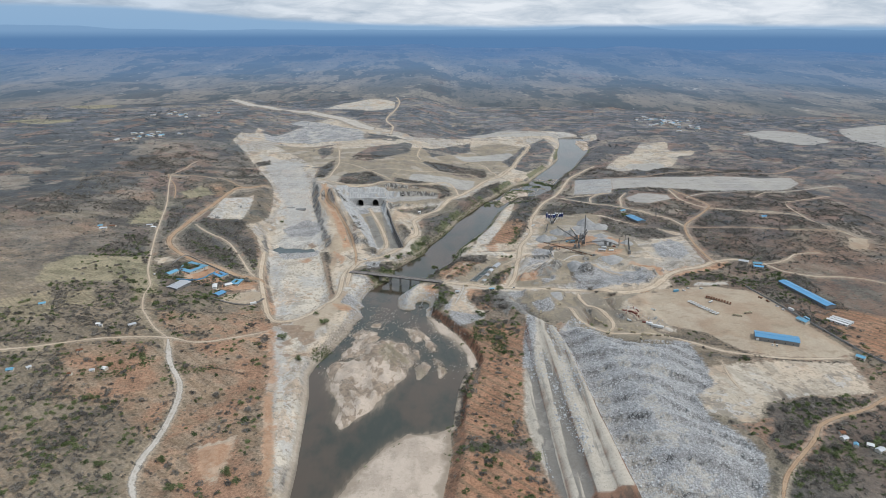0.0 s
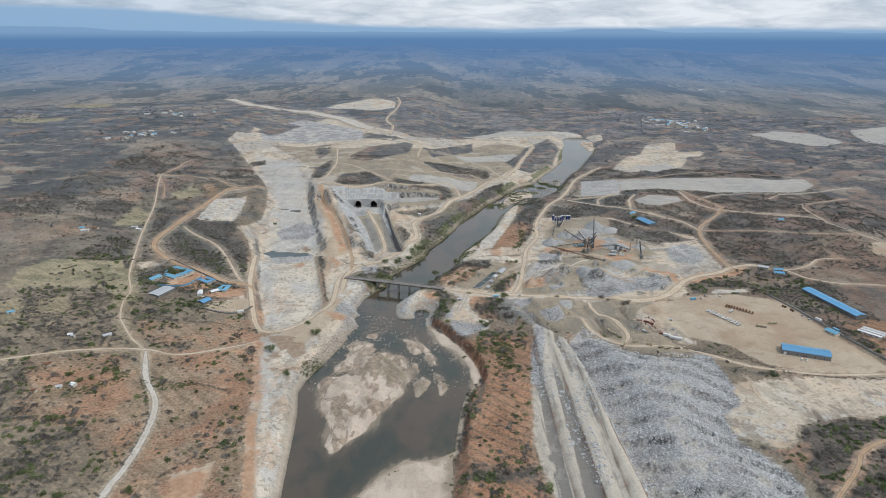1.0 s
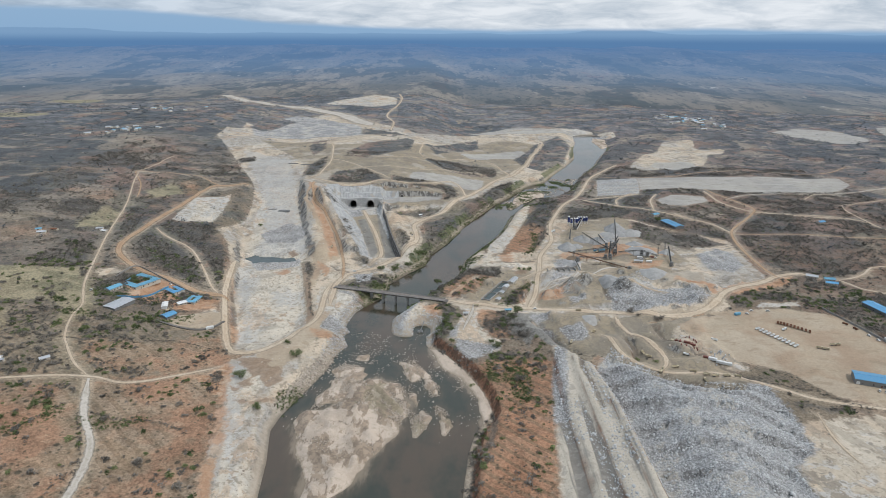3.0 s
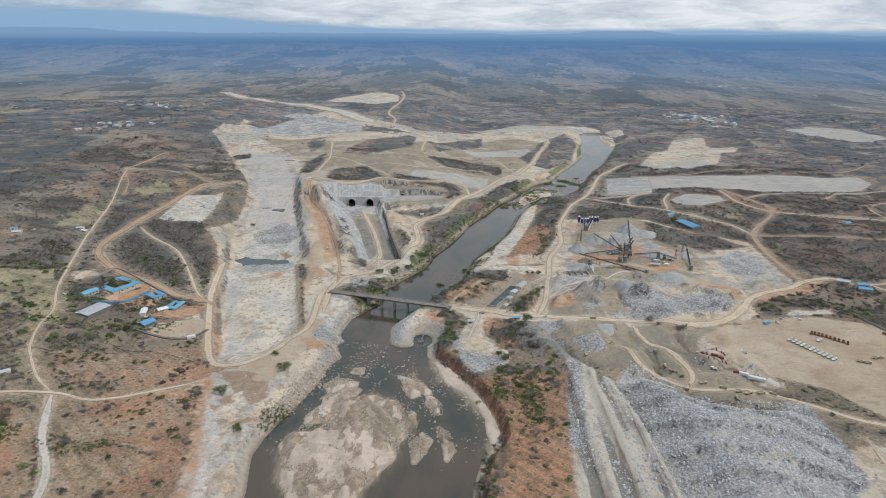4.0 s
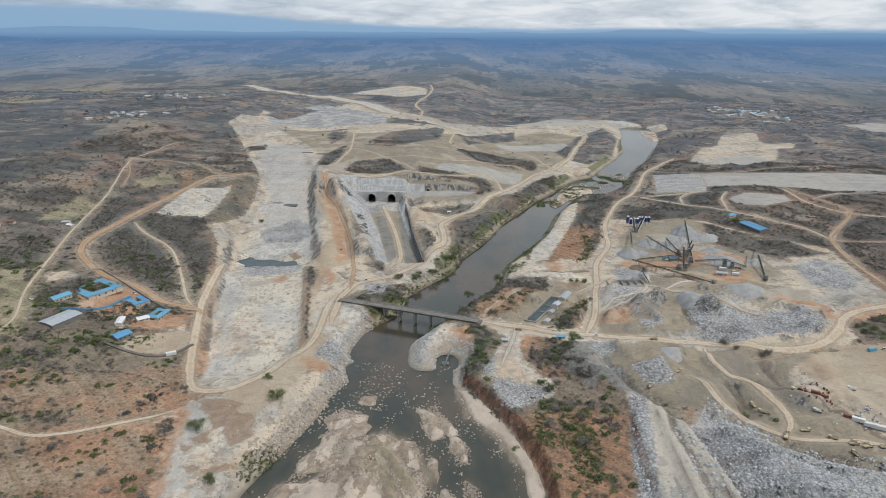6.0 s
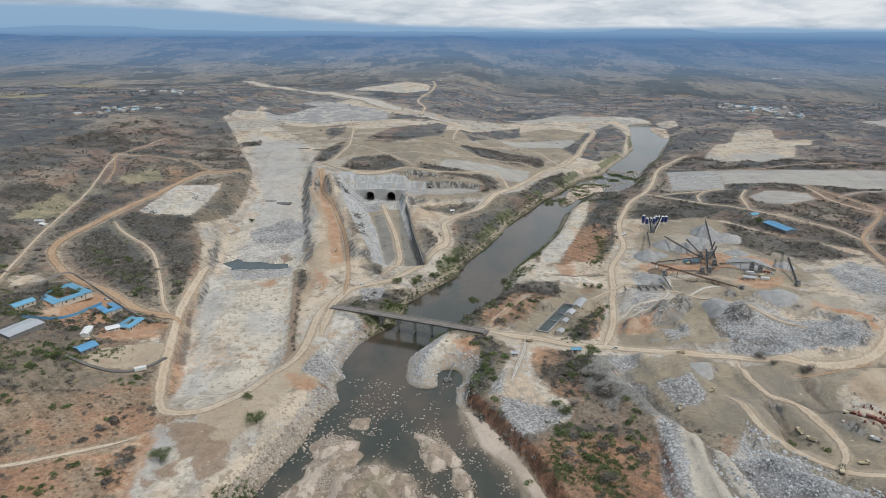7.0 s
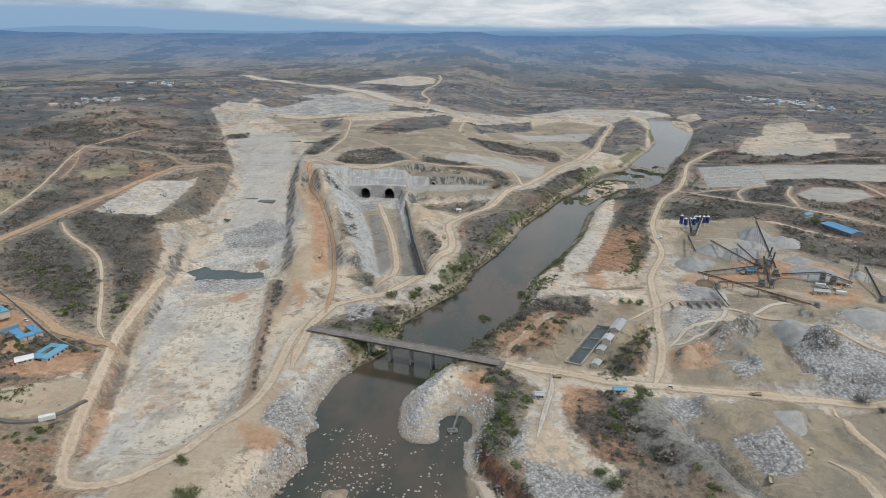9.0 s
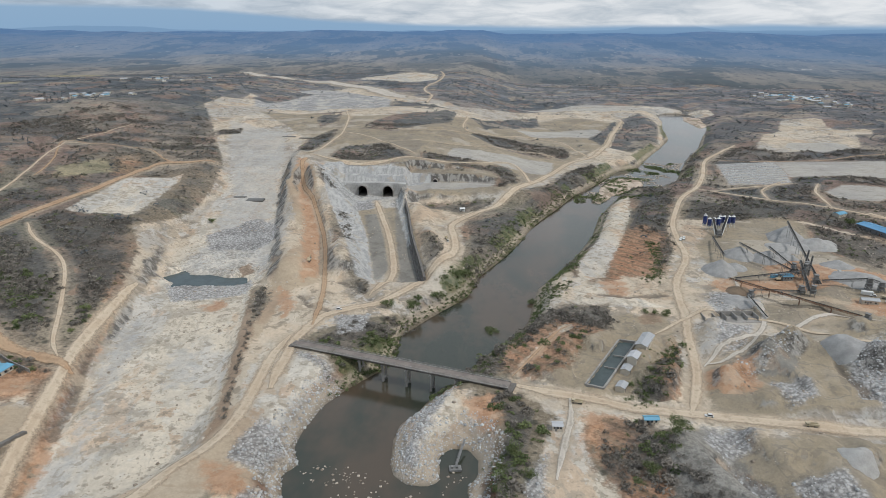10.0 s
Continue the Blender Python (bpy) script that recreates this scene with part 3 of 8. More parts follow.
ISLETS = [[(-26, 490), (-18, 478), (-12, 465), (-15, 467), (-24, 481)], [(-11, 456), (-6, 455), (-6, 445), (-10, 444)], [(-20, 418), (-15, 427), (-10, 421), (-13, 411), (-18, 403)], [(-23, 454), (-19, 447), (-18, 432), (-22, 442)],
    [(-4, 419), (1, 421), (1, 411), (-2, 408)],
    [(-79, 428), (-73, 460), (-61, 476), (-54, 469), (-64, 444)],
    [(-28, 473), (-22, 476), (-18, 463), (-22, 459)],
    [(-74, 474), (-68, 483), (-56, 478), (-57, 467), (-68, 461)],
    [(-78, 443), (-70, 457), (-53, 461), (-44, 457), (-57, 447), (-68, 435)],
    [(-32, 486), (-21, 480), (-17, 470), (-26, 473)],
    [(-42, 463), (-31, 458), (-25, 435), (-20, 422), (-29, 426), (-39, 443)],
    [(-7, 432), (-2, 428), (3, 413), (-2, 406), (-5, 420)],
    [(-13, 462), (-8, 457), (-8, 448), (-12, 452)],
    [(-64, 497), (-55, 495), (-55, 488), (-62, 490)],
    [(75, 888), (94, 945), (113, 979), (132, 973), (129, 943), (107, 922), (95, 906), (79, 878)],
    [(308, 1467), (331, 1446), (318, 1364), (298, 1332), (297, 1408)]]
ROADS = {}
ROADS["left_track"] = (5.5, "sand", [(-157, 261), (-168, 281), (-171, 299), (-170, 315), (-171, 335), (-173, 353), (-177, 370), (-183, 383), (-197, 403), (-210, 433)])
ROADS["field_track"] = (3.0, "dirt", [(-319, 385), (-308, 391), (-290, 400), (-273, 411), (-247, 425), (-211, 435), (-192, 433), (-177, 439), (-159, 452), (-144, 463)])
ROADS["village_track"] = (2.5, "dirt", [(-211, 435), (-226, 447), (-241, 466), (-250, 480), (-260, 507), (-263, 525), (-278, 555), (-293, 597), (-309, 645), (-322, 686), (-347, 767), (-375, 843), (-398, 908)])
ROADS["ochre_road"] = (7.6, "ochre", [(-251, 888), (-268, 877), (-294, 867), (-295, 810), (-297, 753), (-297, 700), (-295, 655), (-289, 631), (-275, 613), (-252, 596), (-228, 589), (-204, 574), (-183, 570), (-172, 565)])
ROADS["haul_road"] = (6.4, "dirt", [(-196, 656), (-193, 639), (-187, 610), (-180, 580), (-171, 552), (-164, 531), (-156, 508), (-150, 494), (-143, 483), (-132, 482), (-122, 487), (-112, 498), (-106, 513), (-100, 526), (-97, 539), (-98, 563), (-100, 588), (-98, 607)])
ROADS["portal_road"] = (7.6, "dirt", [(-92, 562), (-94, 583), (-94, 606), (-89, 626), (-78, 636), (-63, 646), (-47, 674), (-36, 705), (-32, 726), (-34, 754), (-37, 782), (-22, 813), (-1, 843), (23, 892), (51, 961), (70, 1009), (97, 1048), (128, 1136), (151, 1229), (185, 1346)])
ROADS["main_road"] = (7.6, "dirt", [(-2, 573), (8, 570), (28, 565), (42, 560), (57, 558), (70, 557), (108, 552), (126, 551), (162, 544), (190, 550), (211, 567), (226, 589), (244, 603), (267, 612), (288, 627), (313, 636), (323, 625)])
ROADS["plant_road"] = (6.0, "dirt", [(61, 556), (68, 574), (73, 592), (77, 617), (81, 634), (85, 661), (90, 684), (105, 721), (110, 759), (116, 792), (128, 829), (142, 864), (161, 894), (182, 944), (207, 1020), (231, 1066), (272, 1119)])
ROADS["north_track"] = (3.8, "dirt", [(162, 892), (183, 877), (205, 864), (230, 854), (254, 834), (272, 818), (267, 829), (292, 791), (303, 756)])
ROADS["east_road"] = (4.2, "ochre", [(287, 625), (287, 657), (290, 697), (302, 753), (323, 786), (357, 829), (373, 859), (363, 904), (352, 957)])
ROADS["east_track"] = (3.0, "dirt", [(368, 847), (415, 818), (461, 804), (474, 761), (487, 723), (496, 706)])
ROADS["outer_track"] = (3.4, "dirt", [(578, 914), (543, 897), (492, 871), (477, 847), (472, 807), (470, 781)])
ROADS["red_track"] = (2.5, "ochre", [(304, 753), (363, 751), (412, 737), (458, 732), (491, 730)])
ROADS["camp_track"] = (3.4, "dirt", [(323, 625), (338, 618), (348, 598), (370, 586), (408, 583), (432, 571)])
ROADS["camp_spur"] = (3.4, "dirt", [(330, 622), (349, 623), (370, 636), (387, 652), (417, 659)])
ROADS["plateau_track"] = (4.2, "dirt", [(-175, 916), (-142, 891), (-103, 891), (-85, 904), (-50, 901), (-26, 922), (5, 957), (18, 932), (23, 885)])
ROADS["ridge_track"] = (3.8, "dirt", [(-184, 915), (-173, 933), (-173, 972), (-173, 1037), (-187, 1134), (-199, 1203), (-145, 1240), (-102, 1278), (-59, 1269), (-44, 1209), (-46, 1130), (-31, 1093), (23, 1145), (66, 1151), (85, 1082), (94, 1048)])
ROADS["spur_track"] = (3.4, "dirt", [(-79, 919), (-110, 970), (-149, 1026), (-176, 1049)])
ROADS["far_road"] = (6.0, "dirt", [(-110, 1316), (-114, 1449), (-138, 1559), (-132, 1774), (-132, 1964), (-158, 2181), (-148, 2432)])
ROADS["hill_track"] = (3.0, "dirt", [(-287, 702), (-270, 683), (-245, 666), (-229, 648), (-208, 613), (-192, 584), (-182, 572)])
ROADS["ridge_path"] = (2.5, "ochre", [(-348, 794), (-367, 845), (-401, 907), (-377, 911), (-358, 913), (-325, 913), (-295, 883), (-272, 872)])
ROADS["orange_track"] = (3.8, "ochre", [(315, 376), (297, 367), (273, 352), (249, 342), (233, 333), (222, 319), (200, 298), (187, 284), (176, 266)])
ROADS["yard_track"] = (5.1, "dirt", [(127, 546), (124, 528), (126, 509), (135, 501), (142, 487), (141, 472), (133, 460)])
ROADS["upper_path"] = (2.5, "dirt", [(-400, 909), (-395, 944), (-397, 980), (-395, 1015)])
ROADS["stream_bed"] = (52.0, "sand", [(-779, 2232), (-670, 2042), (-573, 1896), (-470, 1757), (-403, 1733), (-332, 1680), (-259, 1589), (-187, 1460), (-154, 1390)])
ROADS["crossing"] = (10.2, "sand", [(117, 1516), (180, 1539), (240, 1534), (289, 1495), (347, 1483)])
ROADS["quarry_track"] = (3.4, "sand", [(76, 591), (90, 608), (107, 620), (116, 634), (120, 650), (119, 669), (121, 687)])
ROADS["quarry_spur"] = (3.4, "sand", [(78, 593), (90, 598), (110, 617), (125, 626), (148, 639), (172, 638)])
ROADS["bench_track"] = (3.0, "dirt", [(61, 616), (88, 639), (117, 635), (133, 621), (156, 598), (178, 585)])
ROADS["cut_track"] = (3.8, "ochre", [(-91, 617), (-97, 660), (-115, 732), (-135, 786), (-153, 824), (-164, 857), (-165, 884)])
ROADS["river_track"] = (1.9, "ochre", [(-1, 578), (9, 596), (20, 617), (26, 624)])
ROADS["pad_track"] = (3.4, "sand", [(20, 565), (19, 552), (15, 536), (11, 519)])
ROADS["tip_track"] = (4.2, "dirt", [(108, 511), (117, 482), (136, 461), (167, 459), (197, 442), (218, 428), (260, 419), (308, 422)])
ROADS["canal_track"] = (6.0, "dirt", [(-101, 838), (-90, 800), (-77, 753), (-66, 700), (-66, 676), (-72, 655)])
ROADS["far_hill_track"] = (7.0, "dirt", [(-294, 1865), (-232, 1894), (-156, 1991), (-132, 1964)])
ROADS["gully"] = (2.1, "dirt", [(206, 415), (203, 394), (203, 376), (204, 369)])
ROADS["contour_track"] = (2.5, "dirt", [(-171, 1085), (-118, 1062), (-68, 1059), (-37, 1079)])
ROADS["contour_path"] = (2.5, "dirt", [(-139, 975), (-97, 992), (-50, 986), (-5, 1029), (45, 1055), (66, 1024)])
ROADS["bench_path"] = (2.5, "dirt", [(-304, 1109), (-258, 1140), (-208, 1172), (-197, 1203)])
ROADS["slope_path"] = (2.5, "dirt", [(-350, 1241), (-284, 1279), (-199, 1271), (-102, 1278)])
ROADS["slab_track"] = (3.0, "dirt", [(174, 887), (214, 906), (256, 925)])
ROADS["pad_loop"] = (3.0, "dirt", [(208, 860), (214, 891), (231, 914), (250, 930)])
ROADS["pond_track"] = (3.5, "dirt", [(247, 844), (258, 892), (275, 925)])
ROADS["junction_track"] = (4.5, "dirt", [(347, 948), (345, 886), (355, 859), (366, 842)])
ROADS["long_track"] = (3.5, "sand", [(358, 901), (401, 932), (450, 941), (487, 939), (532, 951), (624, 975)])
ROADS["slab_edge_track"] = (3.4, "ochre", [(220, 1034), (303, 1030), (399, 1064), (472, 1074), (529, 1067), (594, 1083), (647, 1129)])
ROADS["quarry_edge"] = (3.5, "sand", [(504, 1247), (557, 1220), (623, 1195)])
ROADS["quarry_road"] = (6.0, "dirt", [(411, 1225), (441, 1268), (525, 1292)])
ROADS["scrub_track"] = (3.0, "dirt", [(366, 842), (407, 825), (436, 819), (463, 803), (472, 772)])
ROADS["link_track"] = (3.0, "dirt", [(453, 896), (480, 926), (496, 942)])
ROADS["bank_path"] = (2.6, "ochre", [(148, 532), (171, 540), (195, 549)])
AREAS = {}
AREAS["site"] = []
AREAS["site"].append([(-142, 485), (-164, 543), (-182, 608), (-195, 640), (-218, 700), (-236, 727), (-224, 776), (-232, 837), (-247, 895), (-334, 1074), (-400, 1202), (-427, 1396), (-374, 1356), (-280, 1571), (-60, 1330), (152, 1546), (296, 1551), (207, 1188), (131, 1022), (56, 925), (7, 853), (-24, 820), (-31, 775), (-23, 717), (-26, 675), (-46, 642), (-66, 627), (-93, 608), (-92, 581), (-70, 572), (-70, 520), (-98, 509), (-125, 483)])
AREAS["site"].append([(-88, 262), (-98, 298), (-114, 342), (-128, 415), (-141, 471), (-109, 493), (-72, 511), (-69, 488), (-81, 442), (-93, 408), (-90, 369), (-82, 308), (-78, 262)])
AREAS["site"].append([(20, 713), (50, 673), (95, 734), (118, 808), (210, 804), (247, 761), (288, 732), (278, 630), (271, 605), (222, 588), (220, 563), (188, 526), (188, 490), (190, 461), (158, 464), (139, 487), (103, 490), (82, 489), (79, 512), (65, 542), (52, 545), (18, 550), (-1, 569), (5, 602)])
AREAS["site"].append([(-42, 547), (-32, 563), (-24, 569), (-15, 568), (-13, 557), (-7, 543), (-9, 523), (-14, 509), (-20, 509), (-14, 520), (-14, 526), (-17, 531), (-21, 531), (-24, 527), (-22, 516), (-28, 512), (-37, 515)])
AREAS["site"].append([(194, 406), (228, 412), (259, 416), (304, 415), (295, 376), (278, 360), (253, 369), (227, 362), (208, 346), (192, 336), (181, 342), (169, 349), (172, 376)])
AREAS["site"].append([(287, 1096), (354, 1242), (385, 1273), (524, 1306), (494, 1242), (445, 1212), (442, 1131), (373, 1092), (300, 1078)])
AREAS["site"].append([(-275, 596), (-284, 584), (-277, 574), (-266, 588)])
AREAS["site"].append([(-192, 510), (-198, 523), (-185, 531), (-177, 546), (-170, 540), (-164, 520), (-170, 512)])
AREAS["site"].append([(24, 612), (48, 686), (61, 665), (74, 637), (45, 626)])
AREAS["site"].append([(424, 1365), (494, 1391), (451, 1253), (450, 1182), (360, 1104), (325, 1094), (345, 1174)])
AREAS["pale"] = []
AREAS["pale"].append([(-98, 597), (-83, 594), (-69, 578), (-68, 564), (-76, 552), (-86, 540), (-86, 528), (-92, 558)])
AREAS["pale"].append([(14, 558), (26, 559), (21, 536), (24, 525), (32, 518), (28, 508), (1, 506), (4, 521), (13, 533), (16, 545)])
AREAS["pale"].append([(-285, 734), (-294, 819), (-261, 848), (-251, 790), (-247, 747), (-273, 732)])
AREAS["pale"].append([(-42, 547), (-36, 553), (-32, 561), (-25, 567), (-20, 560), (-23, 547), (-29, 538), (-38, 516), (-41, 528)])
AREAS["pale"].append([(-182, 706), (-217, 828), (-210, 872), (-187, 861), (-164, 774), (-157, 742), (-174, 721)])
AREAS["pale"].append([(-190, 1173), (-143, 1177), (-124, 1099), (-168, 1120)])
AREAS["pale"].append([(86, 862), (101, 868), (90, 806), (74, 752), (62, 720), (52, 688), (36, 680), (42, 712), (60, 760), (74, 815)])
AREAS["pale"].append([(77, 592), (89, 612), (110, 634), (112, 625), (92, 603)])
AREAS["pale"].append([(35, 672), (54, 681), (62, 659), (79, 650), (43, 647), (30, 650)])
AREAS["pale"].append([(118, 600), (125, 600), (119, 578), (109, 566), (110, 577)])
AREAS["pale"].append([(-139, 461), (-112, 461), (-111, 415), (-108, 369), (-90, 355), (-84, 308), (-94, 298), (-106, 330), (-113, 376)])
AREAS["pale"].append([(167, 766), (208, 769), (204, 744), (170, 741)])
AREAS["pale"].append([(-209, 801), (-185, 813), (-164, 762), (-173, 730)])
AREAS["pale"].append([(133, 543), (149, 547), (147, 533), (133, 527)])
AREAS["pale"].append([(-184, 968), (-153, 934), (-118, 834), (-85, 717), (-69, 662), (-72, 662), (-102, 751), (-136, 842)])
AREAS["pale"].append([(-84, 873), (-44, 886), (4, 901), (16, 885), (-33, 867), (-78, 848)])
AREAS["pale"].append([(239, 559), (274, 565), (278, 572), (247, 569)])
AREAS["pale"].append([(-141, 488), (-157, 533), (-173, 594), (-190, 642), (-200, 709), (-226, 837), (-235, 896), (-195, 899), (-158, 762), (-139, 696), (-132, 651), (-109, 550), (-102, 520), (-111, 502), (-126, 486)])
AREAS["pale"].append([(11, 550), (20, 556), (24, 515), (38, 503), (34, 486), (15, 482), (4, 514)])
AREAS["grey"] = []
AREAS["grey"].append([(92, 461), (110, 493), (128, 466), (147, 451), (194, 446), (193, 415), (189, 383), (171, 369), (170, 342), (180, 325), (186, 308), (183, 293), (165, 262), (103, 262), (101, 308), (98, 355), (97, 406)])
AREAS["grey"].append([(-162, 881), (-136, 865), (-89, 864), (-78, 847), (-77, 828), (-111, 813), (-124, 813)])
AREAS["grey"].append([(138, 611), (170, 594), (214, 579), (199, 562), (154, 551), (126, 557)])
AREAS["grey"].append([(240, 686), (268, 708), (276, 688), (265, 651), (235, 638)])
AREAS["grey"].append([(52, 545), (65, 542), (79, 512), (88, 489), (75, 483), (59, 505)])
AREAS["grey"].append([(-198, 689), (-191, 718), (-150, 722), (-136, 702), (-140, 666), (-183, 660)])
AREAS["grey"].append([(-386, 1353), (-345, 1567), (-178, 1396), (-150, 1275), (-254, 1231), (-347, 1245)])
AREAS["grey"].append([(101, 669), (124, 671), (117, 643), (93, 635)])
AREAS["grey"].append([(99, 577), (116, 582), (107, 566), (93, 565)])
AREAS["grey"].append([(63, 552), (78, 547), (75, 537), (62, 542)])
AREAS["grey"].append([(85, 611), (114, 622), (118, 604), (89, 580)])
AREAS["grey"].append([(145, 612), (189, 635), (182, 609), (139, 584)])
AREAS["stripe"] = []
AREAS["stripe"].append([(71, 493), (92, 461), (97, 406), (99, 342), (103, 262), (64, 262), (56, 298), (52, 342), (60, 415)])
AREAS["yard"] = []
AREAS["yard"].append([(164, 523), (201, 552), (263, 559), (295, 546), (303, 482), (314, 428), (296, 422), (253, 422), (228, 432), (214, 461), (174, 482)])
AREAS["yard"].append([(482, 714), (503, 710), (482, 673), (460, 673)])
AREAS["yard"].append([(181, 699), (210, 712), (210, 658), (193, 628), (154, 646)])
AREAS["yard"].append([(-172, 834), (-162, 870), (-141, 815), (-117, 744), (-101, 669), (-114, 659), (-112, 612), (-115, 587), (-127, 658), (-125, 719)])
AREAS["yard"].append([(75, 585), (96, 596), (108, 592), (98, 573), (79, 567), (72, 574)])
AREAS["yard"].append([(149, 682), (179, 698), (188, 668), (170, 635), (140, 644)])
AREAS["yard"].append([(190, 637), (220, 606), (207, 594), (177, 613)])
AREAS["yard"].append([(-243, 551), (-233, 586), (-223, 577), (-230, 550)])
AREAS["yard"].append([(-200, 546), (-180, 557), (-177, 550), (-193, 538)])
AREAS["yard"].append([(-173, 640), (-154, 656), (-140, 636), (-150, 616), (-164, 617)])
AREAS["yard"].append([(-157, 568), (-147, 575), (-140, 558), (-149, 557)])
AREAS["yard"].append([(-120, 519), (-91, 568), (-84, 536), (-97, 483), (-112, 442), (-127, 460)])
AREAS["yard"].append([(-121, 369), (-117, 376), (-103, 330), (-89, 270), (-97, 279)])
AREAS["yard"].append([(-99, 517), (-82, 517), (-76, 507), (-94, 508)])
AREAS["yard"].append([(-146, 314), (-125, 325), (-123, 298), (-123, 279), (-134, 289)])
AREAS["yard"].append([(-193, 525), (-176, 540), (-167, 539), (-162, 526), (-171, 513), (-191, 507), (-199, 516)])
AREAS["red"] = []
AREAS["red"].append([(15, 397), (28, 425), (62, 406), (50, 319), (8, 318)])
AREAS["red"].append([(5, 313), (48, 308), (63, 262), (-1, 262)])
AREAS["red"].append([(-209, 432), (-146, 461), (-121, 383), (-118, 355), (-88, 262), (-157, 261), (-168, 300), (-168, 351), (-185, 390)])
AREAS["red"].append([(319, 493), (348, 511), (381, 493), (400, 471), (347, 398), (324, 432)])
AREAS["red"].append([(27, 567), (24, 552), (24, 533), (20, 533), (19, 552)])
AREAS["red"].append([(-332, 873), (-321, 890), (-297, 841), (-304, 825)])
AREAS["red"].append([(-275, 408), (-214, 424), (-191, 388), (-177, 363), (-174, 320), (-208, 343), (-245, 347)])
AREAS["red"].append([(11, 471), (47, 479), (73, 475), (67, 431), (45, 389), (16, 387), (21, 424)])
AREAS["red"].append([(58, 612), (55, 539), (63, 547), (69, 612)])
AREAS["red"].append([(68, 762), (96, 790), (105, 765), (79, 683), (53, 673)])
AREAS["red"].append([(-9, 590), (9, 617), (26, 636), (39, 619), (20, 583), (8, 574)])
AREAS["red"].append([(27, 553), (38, 552), (37, 534), (25, 528)])
AREAS["red"].append([(28, 525), (47, 522), (44, 510), (30, 508)])
AREAS["red"].append([(-237, 476), (-194, 484), (-153, 503), (-139, 475), (-143, 459), (-199, 445), (-223, 453)])
AREAS["field"] = []
AREAS["field"].append([(-357, 692), (-362, 754), (-336, 736), (-325, 689), (-350, 675)])
AREAS["field"].append([(-363, 539), (-352, 566), (-294, 588), (-277, 527), (-351, 502)])
AREAS["field"].append([(-321, 487), (-303, 505), (-285, 475), (-306, 463)])
AREAS["field"].append([(-287, 530), (-290, 565), (-281, 569), (-255, 525), (-246, 499), (-261, 494)])
AREAS["field"].append([(-352, 824), (-336, 866), (-309, 832), (-334, 797)])
AREAS["field"].append([(-355, 464), (-330, 490), (-302, 448), (-332, 429)])
AREAS["veg"] = []
AREAS["veg"].append([(-156, 899), (-154, 967), (-117, 977), (-83, 912), (-97, 888), (-131, 886)])
AREAS["veg"].append([(-75, 927), (-47, 931), (-19, 934), (-45, 901), (-74, 895)])
AREAS["veg"].append([(-21, 923), (5, 943), (14, 898), (15, 874), (-10, 866), (-6, 889)])
AREAS["veg"].append([(-66, 833), (-41, 840), (-10, 844), (3, 847), (-18, 823), (-34, 805), (-46, 818), (-62, 818)])
AREAS["veg"].append([(-626, 1403), (-619, 1477), (-471, 1504), (-408, 1418), (-388, 1304), (-520, 1230)])
AREAS["veg"].append([(-277, 1705), (-218, 1782), (-176, 1536), (-223, 1583)])
AREAS["veg"].append([(-29, 778), (-14, 803), (21, 856), (59, 957), (93, 1005), (89, 944), (48, 853), (22, 791), (1, 723), (-16, 689), (-27, 692), (-26, 732)])
AREAS["veg"].append([(-56, 752), (-46, 747), (-36, 715), (-41, 691), (-47, 700)])
AREAS["veg"].append([(-86, 675), (-76, 671), (-71, 652), (-80, 655)])
AREAS["veg"].append([(84, 788), (104, 851), (132, 873), (118, 792), (106, 742), (84, 690), (64, 690), (70, 738)])
AREAS["veg"].append([(-9, 590), (10, 635), (27, 649), (49, 651), (46, 620), (36, 614), (20, 583), (8, 574)])
AREAS["veg"].append([(42, 572), (60, 595), (69, 611), (72, 606), (58, 562), (44, 563)])
AREAS["veg"].append([(-7, 540), (-2, 557), (5, 551), (2, 532), (-1, 508), (-7, 508), (-9, 523)])
AREAS["veg"].append([(29, 553), (46, 551), (46, 538), (39, 521), (43, 512), (30, 511), (23, 525)])
AREAS["veg"].append([(-165, 1072), (-116, 1045), (-61, 1146), (-59, 1236), (-136, 1178)])
AREAS["veg"].append([(134, 830), (182, 873), (203, 860), (227, 845), (208, 820), (161, 802)])
AREAS["veg"].append([(206, 799), (242, 764), (213, 711), (191, 749)])
AREAS["veg"].append([(-129, 637), (-137, 667), (-129, 663), (-120, 645), (-119, 619)])
AREAS["veg"].append([(-42, 1212), (60, 1396), (57, 1290), (-19, 1147)])
AREAS["veg"].append([(24, 485), (48, 492), (70, 483), (58, 425), (38, 420), (26, 446)])
AREAS["veg"].append([(210, 358), (249, 369), (267, 360), (236, 339), (201, 339)])
AREAS["veg"].append([(176, 270), (207, 298), (236, 298), (268, 308), (236, 262), (173, 262)])
AREAS["veg"].append([(-194, 932), (-202, 1006), (-184, 1070), (-176, 1008), (-179, 933)])
AREAS["veg"].append([(-44, 1079), (9, 1115), (74, 1104), (74, 1040), (43, 1027), (-5, 1029)])
AREAS["veg"].append([(111, 1178), (164, 1326), (230, 1442), (240, 1351), (195, 1162), (149, 1087), (127, 1108)])
AREAS["veg"].append([(-237, 1170), (-208, 1202), (-196, 1118), (-207, 1069)])
AREAS["veg"].append([(-58, 897), (-21, 918), (15, 917), (5, 905), (-40, 893)])
AREAS["veg"].append([(-387, 1331), (-370, 1507), (-315, 1454), (-348, 1320)])
AREAS["veg"].append([(-171, 1352), (-70, 1291), (-99, 1250), (-156, 1260)])
AREAS["veg"].append([(-312, 1030), (-293, 1062), (-285, 1032), (-296, 999)])
